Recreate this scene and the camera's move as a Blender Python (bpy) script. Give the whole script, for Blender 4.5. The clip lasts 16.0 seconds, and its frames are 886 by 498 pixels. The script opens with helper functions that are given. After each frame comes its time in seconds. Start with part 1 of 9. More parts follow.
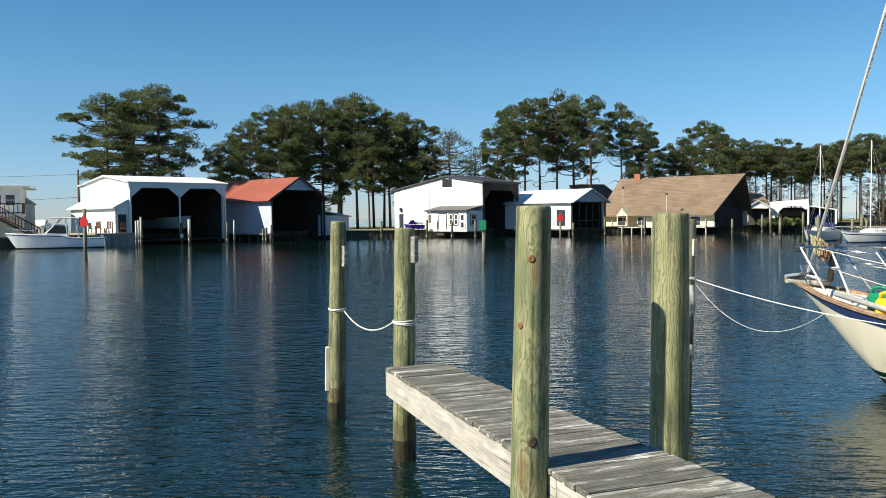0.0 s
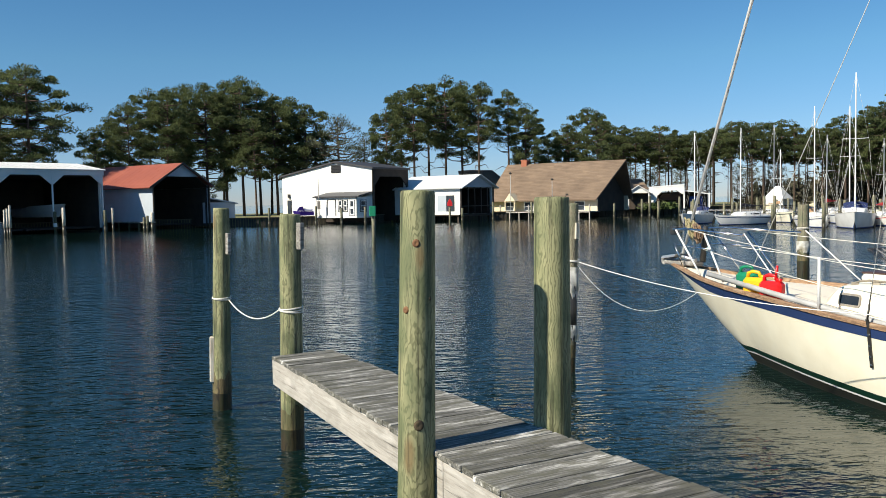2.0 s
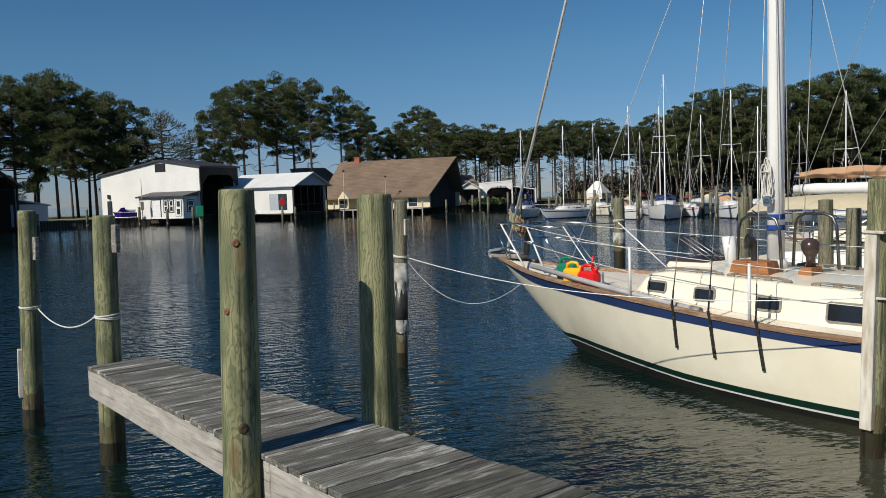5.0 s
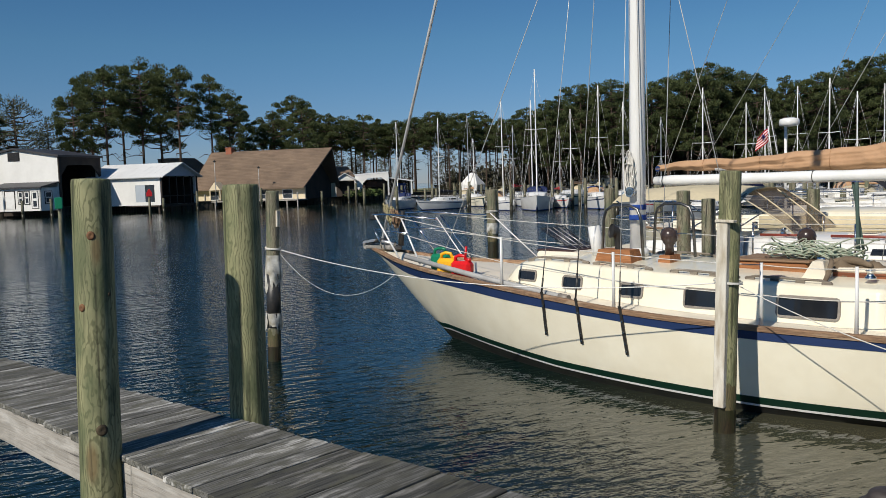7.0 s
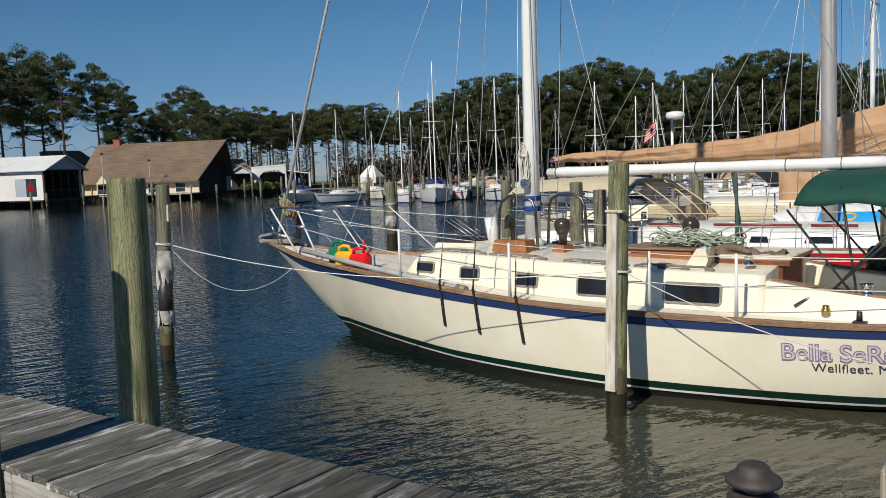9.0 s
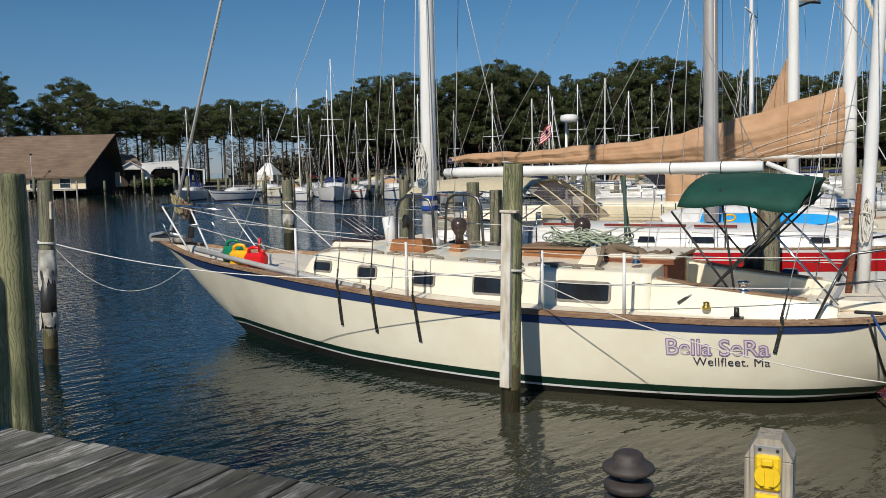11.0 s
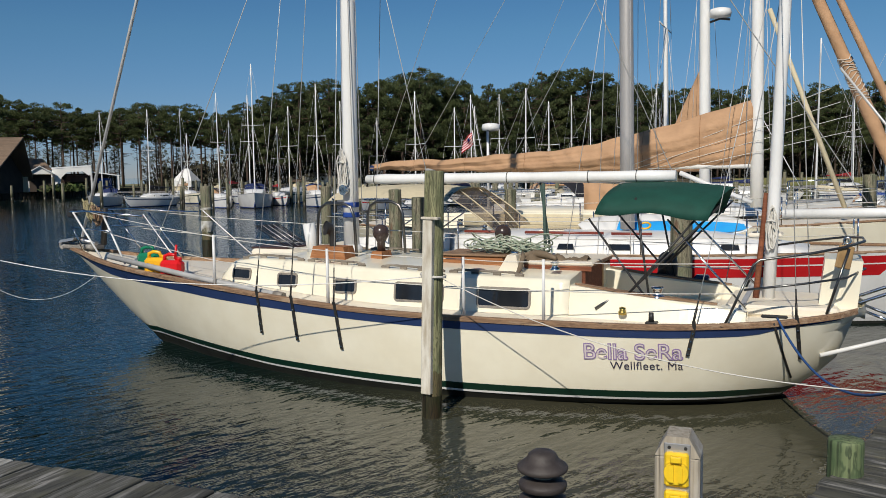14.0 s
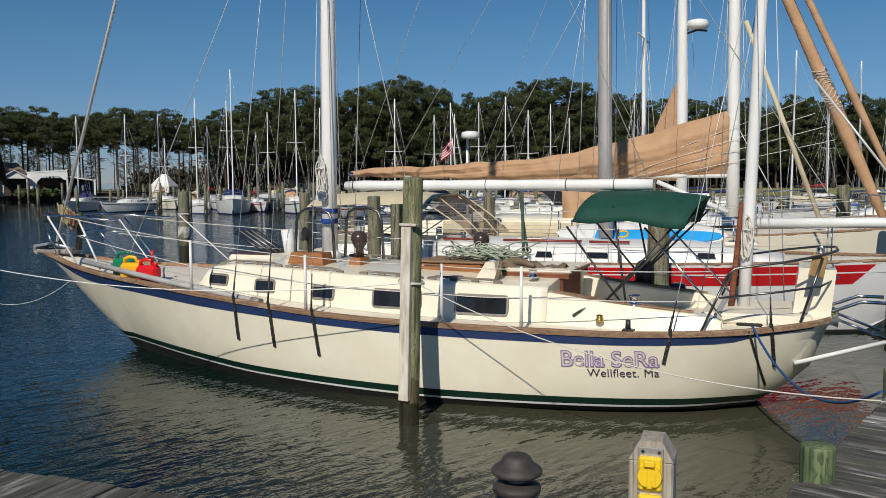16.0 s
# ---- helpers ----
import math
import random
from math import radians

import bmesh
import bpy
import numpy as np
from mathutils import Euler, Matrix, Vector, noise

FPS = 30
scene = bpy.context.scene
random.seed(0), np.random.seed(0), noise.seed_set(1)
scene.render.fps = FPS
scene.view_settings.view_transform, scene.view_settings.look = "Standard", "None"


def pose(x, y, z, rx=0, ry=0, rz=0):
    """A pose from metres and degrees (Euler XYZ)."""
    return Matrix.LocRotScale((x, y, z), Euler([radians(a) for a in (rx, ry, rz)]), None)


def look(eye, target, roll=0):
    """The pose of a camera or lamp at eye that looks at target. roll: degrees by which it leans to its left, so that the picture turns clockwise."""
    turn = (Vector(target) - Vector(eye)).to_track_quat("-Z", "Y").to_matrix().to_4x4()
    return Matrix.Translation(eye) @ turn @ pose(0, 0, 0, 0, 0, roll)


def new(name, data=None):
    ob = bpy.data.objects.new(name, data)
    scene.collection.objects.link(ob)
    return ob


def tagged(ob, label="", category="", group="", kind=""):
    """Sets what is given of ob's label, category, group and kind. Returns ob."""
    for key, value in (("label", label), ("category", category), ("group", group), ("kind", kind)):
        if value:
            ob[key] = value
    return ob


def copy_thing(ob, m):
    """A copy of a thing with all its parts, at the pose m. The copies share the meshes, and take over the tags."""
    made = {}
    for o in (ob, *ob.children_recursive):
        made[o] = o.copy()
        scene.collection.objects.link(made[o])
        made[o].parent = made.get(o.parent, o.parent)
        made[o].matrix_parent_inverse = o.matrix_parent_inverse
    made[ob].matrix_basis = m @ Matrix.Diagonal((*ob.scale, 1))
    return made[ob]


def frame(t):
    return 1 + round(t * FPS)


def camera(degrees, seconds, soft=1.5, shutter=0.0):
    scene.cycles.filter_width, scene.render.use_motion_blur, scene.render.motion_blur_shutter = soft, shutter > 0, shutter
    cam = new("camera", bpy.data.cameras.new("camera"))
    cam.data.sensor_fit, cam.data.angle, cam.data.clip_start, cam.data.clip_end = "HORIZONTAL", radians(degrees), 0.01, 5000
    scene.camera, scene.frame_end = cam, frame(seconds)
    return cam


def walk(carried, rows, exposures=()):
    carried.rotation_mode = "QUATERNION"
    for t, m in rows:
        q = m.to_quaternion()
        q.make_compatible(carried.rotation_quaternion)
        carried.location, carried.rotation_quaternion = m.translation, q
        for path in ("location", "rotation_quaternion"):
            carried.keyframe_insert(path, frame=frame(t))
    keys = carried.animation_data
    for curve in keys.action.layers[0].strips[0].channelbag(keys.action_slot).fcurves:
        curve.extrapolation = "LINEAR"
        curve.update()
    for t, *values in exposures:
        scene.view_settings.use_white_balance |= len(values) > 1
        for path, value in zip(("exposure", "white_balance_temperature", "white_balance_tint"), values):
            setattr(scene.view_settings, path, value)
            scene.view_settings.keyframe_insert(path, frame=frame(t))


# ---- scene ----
cam = camera(55.63, 16.0, soft=0.85)
ROWS = [
    (0.0, 0.000, 0.000, 2.600, -0.00, -2.18, 0.75),
    (0.5, 0.010, 0.006, 2.599, -2.00, -2.47, 0.74),
    (1.0, 0.020, 0.010, 2.596, -4.00, -2.70, 0.77),
    (1.5, 0.029, 0.013, 2.593, -5.75, -2.95, 0.89),
    (2.0, 0.038, 0.013, 2.591, -7.48, -3.25, 1.11),
    (2.5, 0.048, 0.007, 2.591, -9.30, -3.41, 1.21),
    (3.0, 0.060, -0.001, 2.591, -11.13, -3.54, 1.38),
    (3.5, 0.071, -0.011, 2.591, -13.03, -3.64, 1.45),
    (4.0, 0.082, -0.022, 2.590, -14.95, -3.65, 1.56),
    (6.5, 0.146, -0.044, 2.585, -24.88, -4.27, 1.98),
    (7.0, 0.154, -0.040, 2.580, -27.13, -4.57, 1.80),
    (7.5, 0.161, -0.037, 2.577, -29.09, -4.79, 1.75),
    (8.0, 0.167, -0.042, 2.577, -30.73, -4.88, 1.81),
    (8.5, 0.170, -0.053, 2.579, -32.30, -5.02, 1.99),
    (9.0, 0.174, -0.065, 2.580, -33.98, -5.32, 2.03),
    (11.5, 0.168, -0.116, 2.585, -42.40, -5.61, 0.88),
    (12.0, 0.169, -0.116, 2.583, -43.80, -5.68, 0.41),
    (12.5, 0.170, -0.116, 2.581, -44.68, -5.62, 0.38),
    (13.0, 0.172, -0.119, 2.577, -45.26, -5.49, 0.68),
    (13.5, 0.174, -0.125, 2.575, -45.65, -5.34, 0.91),
    (14.0, 0.176, -0.128, 2.573, -46.04, -5.15, 0.83),
    (14.5, 0.176, -0.129, 2.570, -46.46, -5.11, 0.65),
    (15.0, 0.177, -0.130, 2.569, -46.76, -5.00, 0.46),
    (15.5, 0.177, -0.134, 2.567, -47.00, -4.72, 0.47),
    (16.0, 0.177, -0.138, 2.563, -47.43, -4.64, 0.36),
]
walk(cam, [(t, pose(x, y, z, 90 + pitch, roll, yaw)) for t, x, y, z, yaw, pitch, roll in ROWS],
     exposures=[(0.0, 0.86, 6950, 5), (1.5, 0.66, 6850, 6), (2.5, 0.60, 6750, 8), (3.5, 0.14, 6650, 9), (4.0, 0.04, 6600, 9), (6.5, -0.24, 6520, 10), (7.0, -0.17, 6500, 10), (16.0, -0.28, 6500, 10)])

# ---- daylight ----
SUN_AZ, SUN_EL = radians(-115.3), radians(38.0)      # clockwise from +y, above the horizon
to_sun = Vector((math.sin(SUN_AZ) * math.cos(SUN_EL), math.cos(SUN_AZ) * math.cos(SUN_EL), math.sin(SUN_EL)))
world = bpy.data.worlds.new("sky")
scene.world = world
world.use_nodes = True
wn = world.node_tree.nodes
sky = wn.new("ShaderNodeTexSky")
sky.sky_type = "NISHITA"
sky.sun_disc = False
sky.sun_elevation, sky.sun_rotation = SUN_EL, SUN_AZ % (2 * math.pi)
sky.altitude, sky.air_density, sky.dust_density, sky.ozone_density = 600, 1.0, 0.0, 3.2
wn["Background"].inputs["Strength"].default_value = 0.067
deep = wn.new("ShaderNodeHueSaturation")
deep.inputs["Saturation"].default_value = 1.22
world.node_tree.links.new(sky.outputs["Color"], deep.inputs["Color"])
air = wn.new("ShaderNodeMix")
air.data_type, air.blend_type = "RGBA", "MULTIPLY"
air.inputs["Factor"].default_value = 1.0
# the long path of air towards the horizon is bluer
up = wn.new("ShaderNodeTexCoord")
height = wn.new("ShaderNodeSeparateXYZ")
world.node_tree.links.new(up.outputs["Generated"], height.inputs[0])
low = wn.new("ShaderNodeMapRange")
low.inputs["From Min"].default_value, low.inputs["From Max"].default_value = 0.0, 0.16
world.node_tree.links.new(height.outputs["Z"], low.inputs["Value"])
tone = wn.new("ShaderNodeMix")
tone.data_type = "RGBA"
tone.inputs[6].default_value, tone.inputs[7].default_value = (0.55, 0.665, 1.09, 1), (0.81, 0.985, 1.06, 1)
world.node_tree.links.new(low.outputs["Result"], tone.inputs["Factor"])
world.node_tree.links.new(tone.outputs[2], air.inputs[7])
world.node_tree.links.new(deep.outputs["Color"], air.inputs[6])
world.node_tree.links.new(air.outputs[2], wn["Background"].inputs["Color"])
sun_data = bpy.data.lights.new("sun", "SUN")
sun_data.energy, sun_data.angle, sun_data.color = 4.8, radians(0.53), (1.0, 0.93, 0.82)
sun = new("sun", sun_data)
sun.matrix_world = look((0, 0, 0), -to_sun)
sun.location = (-30, -15, 40)

# ---- materials ----
def mat(name, c1, c2=None, scale=3.0, rough=0.6, metal=0.0, bump=0.0, bscale=60.0, stretch=(1, 1, 1), vary=0.0, fine=0.12,
        spec=0.5, coat=0.0, island=False):
    """A surface whose colour drifts between c1 and c2 in large patches, with fine grain, relief and some change from piece to piece."""
    m = bpy.data.materials.new(name)
    m.use_nodes = True
    nt = m.node_tree
    N, Lk = nt.nodes, nt.links
    bsdf = N["Principled BSDF"]
    co = N.new("ShaderNodeTexCoord")
    mp = N.new("ShaderNodeMapping")
    mp.inputs["Scale"].default_value = stretch
    Lk.new(co.outputs["Object"], mp.inputs["Vector"])
    n1 = N.new("ShaderNodeTexNoise")
    n1.inputs["Scale"].default_value, n1.inputs["Detail"].default_value = scale, 5
    n2 = N.new("ShaderNodeTexNoise")
    n2.inputs["Scale"].default_value, n2.inputs["Detail"].default_value = bscale, 4
    for n in (n1, n2):
        Lk.new(mp.outputs["Vector"], n.inputs["Vector"])
    ramp = N.new("ShaderNodeValToRGB")
    ramp.color_ramp.elements[0].position, ramp.color_ramp.elements[1].position = 0.35, 0.65
    ramp.color_ramp.elements[0].color = (*c1, 1)
    ramp.color_ramp.elements[1].color = (*(c2 or tuple(c * 0.88 for c in c1)), 1)
    Lk.new(n1.outputs["Fac"], ramp.inputs["Fac"])
    val = N.new("ShaderNodeMath")
    val.operation = "MULTIPLY_ADD"
    val.inputs[1].default_value, val.inputs[2].default_value = 2 * fine, 1 - fine
    Lk.new(n2.outputs["Fac"], val.inputs[0])
    hsv = N.new("ShaderNodeHueSaturation")
    Lk.new(ramp.outputs["Color"], hsv.inputs["Color"])
    if vary:
        rnd = N.new("ShaderNodeNewGeometry" if island else "ShaderNodeObjectInfo")
        v2 = N.new("ShaderNodeMath")
        v2.operation = "MULTIPLY_ADD"
        v2.inputs[1].default_value, v2.inputs[2].default_value = 2 * vary, 1 - vary
        Lk.new(rnd.outputs["Random Per Island" if island else "Random"], v2.inputs[0])
        v3 = N.new("ShaderNodeMath")
        v3.operation = "MULTIPLY"
        Lk.new(val.outputs[0], v3.inputs[0])
        Lk.new(v2.outputs[0], v3.inputs[1])
        Lk.new(v3.outputs[0], hsv.inputs["Value"])
    else:
        Lk.new(val.outputs[0], hsv.inputs["Value"])
    Lk.new(hsv.outputs["Color"], bsdf.inputs["Base Color"])
    bsdf.inputs["Roughness"].default_value, bsdf.inputs["Metallic"].default_value = rough, metal
    bsdf.inputs["Specular IOR Level"].default_value = spec
    bsdf.inputs["Coat Weight"].default_value = coat
    if bump:
        bp = N.new("ShaderNodeBump")
        bp.inputs["Strength"].default_value, bp.inputs["Distance"].default_value = 1.0, bump
        Lk.new(n2.outputs["Fac"], bp.inputs["Height"])
        Lk.new(bp.outputs["Normal"], bsdf.inputs["Normal"])
    return m


def wood_round(name, light, dark, tint, rings=17.0, wet=False):
    """Treated round timber: off-centre growth rings cut by the surface, drawn out along the trunk, with drying cracks."""
    m = bpy.data.materials.new(name)
    m.use_nodes = True
    nt = m.node_tree
    N, Lk = nt.nodes, nt.links
    bsdf = N["Principled BSDF"]
    co = N.new("ShaderNodeTexCoord")
    info = N.new("ShaderNodeObjectInfo")
    mp = N.new("ShaderNodeMapping")
    mp.inputs["Location"].default_value = (0.31, 0.17, 0)
    mp.inputs["Scale"].default_value = (1, 1, 0.36)
    add = N.new("ShaderNodeVectorMath")
    add.operation = "ADD"
    sc = N.new("ShaderNodeVectorMath")
    sc.operation = "SCALE"
    sc.inputs[0].default_value = (0.6, 0.35, 5.0)
    Lk.new(info.outputs["Random"], sc.inputs["Scale"])
    Lk.new(co.outputs["Object"], mp.inputs["Vector"])
    Lk.new(mp.outputs["Vector"], add.inputs[0])
    Lk.new(sc.outputs["Vector"], add.inputs[1])
    wave = N.new("ShaderNodeTexWave")
    wave.wave_type, wave.rings_direction = "RINGS", "Z"
    for k, v in (("Scale", rings), ("Distortion", 15.0), ("Detail", 2.6), ("Detail Scale", 0.9), ("Detail Roughness", 0.55)):
        wave.inputs[k].default_value = v
    Lk.new(add.outputs["Vector"], wave.inputs["Vector"])
    # knots, with the rings bent round them
    mk = N.new("ShaderNodeMapping")
    mk.inputs["Scale"].default_value = (2.4, 2.4, 2.2)
    Lk.new(add.outputs["Vector"], mk.inputs["Vector"])
    vor = N.new("ShaderNodeTexVoronoi")
    vor.inputs["Scale"].default_value = 1.6
    Lk.new(mk.outputs["Vector"], vor.inputs["Vector"])
    near = N.new("ShaderNodeMapRange")
    near.interpolation_type = "SMOOTHERSTEP"
    near.inputs["From Min"].default_value, near.inputs["From Max"].default_value, near.inputs["To Min"].default_value, near.inputs["To Max"].default_value = 0.0, 0.55, 16.0, 0.0
    Lk.new(vor.outputs["Distance"], near.inputs["Value"])
    Lk.new(near.outputs["Result"], wave.inputs["Phase Offset"])
    knot = N.new("ShaderNodeMapRange")
    knot.inputs["From Min"].default_value, knot.inputs["From Max"].default_value, knot.inputs["To Min"].default_value, knot.inputs["To Max"].default_value = 0.10, 0.19, 0.8, 0.0
    Lk.new(vor.outputs["Distance"], knot.inputs["Value"])
    r1 = N.new("ShaderNodeValToRGB")
    r1.color_ramp.elements[0].color, r1.color_ramp.elements[1].color = (*dark, 1), (*light, 1)
    r1.color_ramp.elements[0].position, r1.color_ramp.elements[1].position = 0.0, 0.42
    Lk.new(wave.outputs["Fac"], r1.inputs["Fac"])
    big = N.new("ShaderNodeTexNoise")
    big.inputs["Scale"].default_value, big.inputs["Detail"].default_value = 9, 4
    Lk.new(add.outputs["Vector"], big.inputs["Vector"])
    mix = N.new("ShaderNodeMix")
    mix.data_type = "RGBA"
    r2 = N.new("ShaderNodeMapRange")
    r2.inputs["From Min"].default_value, r2.inputs["From Max"].default_value = 0.40, 0.62
    r2.inputs["To Max"].default_value = 0.8
    Lk.new(big.outputs["Fac"], r2.inputs["Value"])
    Lk.new(r2.outputs["Result"], mix.inputs["Factor"])
    kn = N.new("ShaderNodeMix")
    kn.data_type = "RGBA"
    Lk.new(knot.outputs["Result"], kn.inputs["Factor"])
    Lk.new(r1.outputs["Color"], kn.inputs[6])
    kn.inputs[7].default_value = (dark[0] * 1.25, dark[1] * 0.85, dark[2] * 0.75, 1)
    Lk.new(kn.outputs[2], mix.inputs[6])
    mix.inputs[7].default_value = (*tint, 1)
    # drying cracks and grain
    mp2 = N.new("ShaderNodeMapping")
    mp2.inputs["Scale"].default_value = (38, 38, 1.3)
    Lk.new(co.outputs["Object"], mp2.inputs["Vector"])
    crack = N.new("ShaderNodeTexNoise")
    crack.inputs["Scale"].default_value, crack.inputs["Detail"].default_value = 1.0, 5
    Lk.new(mp2.outputs["Vector"], crack.inputs["Vector"])
    r3 = N.new("ShaderNodeMapRange")
    r3.inputs["From Min"].default_value, r3.inputs["From Max"].default_value = 0.34, 0.50
    r3.inputs["To Min"].default_value = 0.35
    Lk.new(crack.outputs["Fac"], r3.inputs["Value"])
    mul = N.new("ShaderNodeMix")
    mul.data_type, mul.blend_type = "RGBA", "MULTIPLY"
    mul.inputs["Factor"].default_value = 1
    Lk.new(mix.outputs[2], mul.inputs[6])
    Lk.new(r3.outputs["Result"], mul.inputs[7])
    Lk.new(mul.outputs[2], bsdf.inputs["Base Color"])
    bsdf.inputs["Roughness"].default_value = 0.35 if wet else 0.75
    bp = N.new("ShaderNodeBump")
    bp.inputs["Strength"].default_value, bp.inputs["Distance"].default_value = 0.7, 0.004
    Lk.new(crack.outputs["Fac"], bp.inputs["Height"])
    Lk.new(bp.outputs["Normal"], bsdf.inputs["Normal"])
    return m


def wood_plank(name, light, dark, pale, vary=0.25, along="X", moss=0.0):
    """Sawn timber weathered to grey: grain along the board, pale worn streaks, dark checks, each board a little different."""
    m = bpy.data.materials.new(name)
    m.use_nodes = True
    nt = m.node_tree
    N, Lk = nt.nodes, nt.links
    bsdf = N["Principled BSDF"]
    co = N.new("ShaderNodeTexCoord")
    info = N.new("ShaderNodeObjectInfo")
    sc = N.new("ShaderNodeVectorMath")
    sc.operation = "SCALE"
    sc.inputs[0].default_value = (7.0, 13.0, 5.0)
    Lk.new(info.outputs["Random"], sc.inputs["Scale"])
    add = N.new("ShaderNodeVectorMath")
    add.operation = "ADD"
    Lk.new(co.outputs["Object"], add.inputs[0])
    Lk.new(sc.outputs["Vector"], add.inputs[1])

    def streak(lo, hi, detail):
        mp = N.new("ShaderNodeMapping")
        mp.inputs["Scale"].default_value = {"X": (lo, hi, hi), "Y": (hi, lo, hi), "Z": (hi, hi, lo)}[along]
        Lk.new(add.outputs["Vector"], mp.inputs["Vector"])
        n = N.new("ShaderNodeTexNoise")
        n.inputs["Scale"].default_value, n.inputs["Detail"].default_value = 1.0, detail
        n.inputs["Roughness"].default_value = 0.62
        Lk.new(mp.outputs["Vector"], n.inputs["Vector"])
        return n
    grain, worn, check = streak(2.2, 70, 5), streak(1.9, 13, 9), streak(1.2, 42, 3)
    r1 = N.new("ShaderNodeValToRGB")
    r1.color_ramp.elements[0].color, r1.color_ramp.elements[1].color = (*dark, 1), (*light, 1)
    r1.color_ramp.elements[0].position, r1.color_ramp.elements[1].position = 0.36, 0.62
    Lk.new(grain.outputs["Fac"], r1.inputs["Fac"])
    f = N.new("ShaderNodeMapRange")
    f.inputs["From Min"].default_value, f.inputs["From Max"].default_value = 0.53, 0.63
    f.inputs["To Max"].default_value = 0.85
    Lk.new(worn.outputs["Fac"], f.inputs["Value"])
    mix = N.new("ShaderNodeMix")
    mix.data_type = "RGBA"
    Lk.new(f.outputs["Result"], mix.inputs["Factor"])
    Lk.new(r1.outputs["Color"], mix.inputs[6])
    mix.inputs[7].default_value = (*pale, 1)
    c = N.new("ShaderNodeMapRange")
    c.inputs["From Min"].default_value, c.inputs["From Max"].default_value = 0.30, 0.38
    c.inputs["To Min"].default_value = 0.25
    Lk.new(check.outputs["Fac"], c.inputs["Value"])
    v = N.new("ShaderNodeMath")
    v.operation = "MULTIPLY_ADD"
    v.inputs[1].default_value, v.inputs[2].default_value = 2 * vary, 1 - vary
    Lk.new(info.outputs["Random"], v.inputs[0])
    v2 = N.new("ShaderNodeMath")
    v2.operation = "MULTIPLY"
    Lk.new(v.outputs[0], v2.inputs[0])
    Lk.new(c.outputs["Result"], v2.inputs[1])
    hsv = N.new("ShaderNodeHueSaturation")
    dirt = streak(5.0, 12, 9)
    dr = N.new("ShaderNodeMapRange")
    dr.inputs["From Min"].default_value, dr.inputs["From Max"].default_value, dr.inputs["To Max"].default_value = 0.46, 0.60, moss
    Lk.new(dirt.outputs["Fac"], dr.inputs["Value"])
    grime = N.new("ShaderNodeMix")
    grime.data_type = "RGBA"
    Lk.new(dr.outputs["Result"], grime.inputs["Factor"])
    Lk.new(mix.outputs[2], grime.inputs[6])
    grime.inputs[7].default_value = (0.085, 0.083, 0.060, 1)
    Lk.new(grime.outputs[2], hsv.inputs["Color"])
    Lk.new(v2.outputs[0], hsv.inputs["Value"])
    Lk.new(hsv.outputs["Color"], bsdf.inputs["Base Color"])
    bsdf.inputs["Roughness"].default_value = 0.85
    bp = N.new("ShaderNodeBump")
    bp.inputs["Strength"].default_value, bp.inputs["Distance"].default_value = 0.8, 0.004
    Lk.new(grain.outputs["Fac"], bp.inputs["Height"])
    Lk.new(bp.outputs["Normal"], bsdf.inputs["Normal"])
    return m


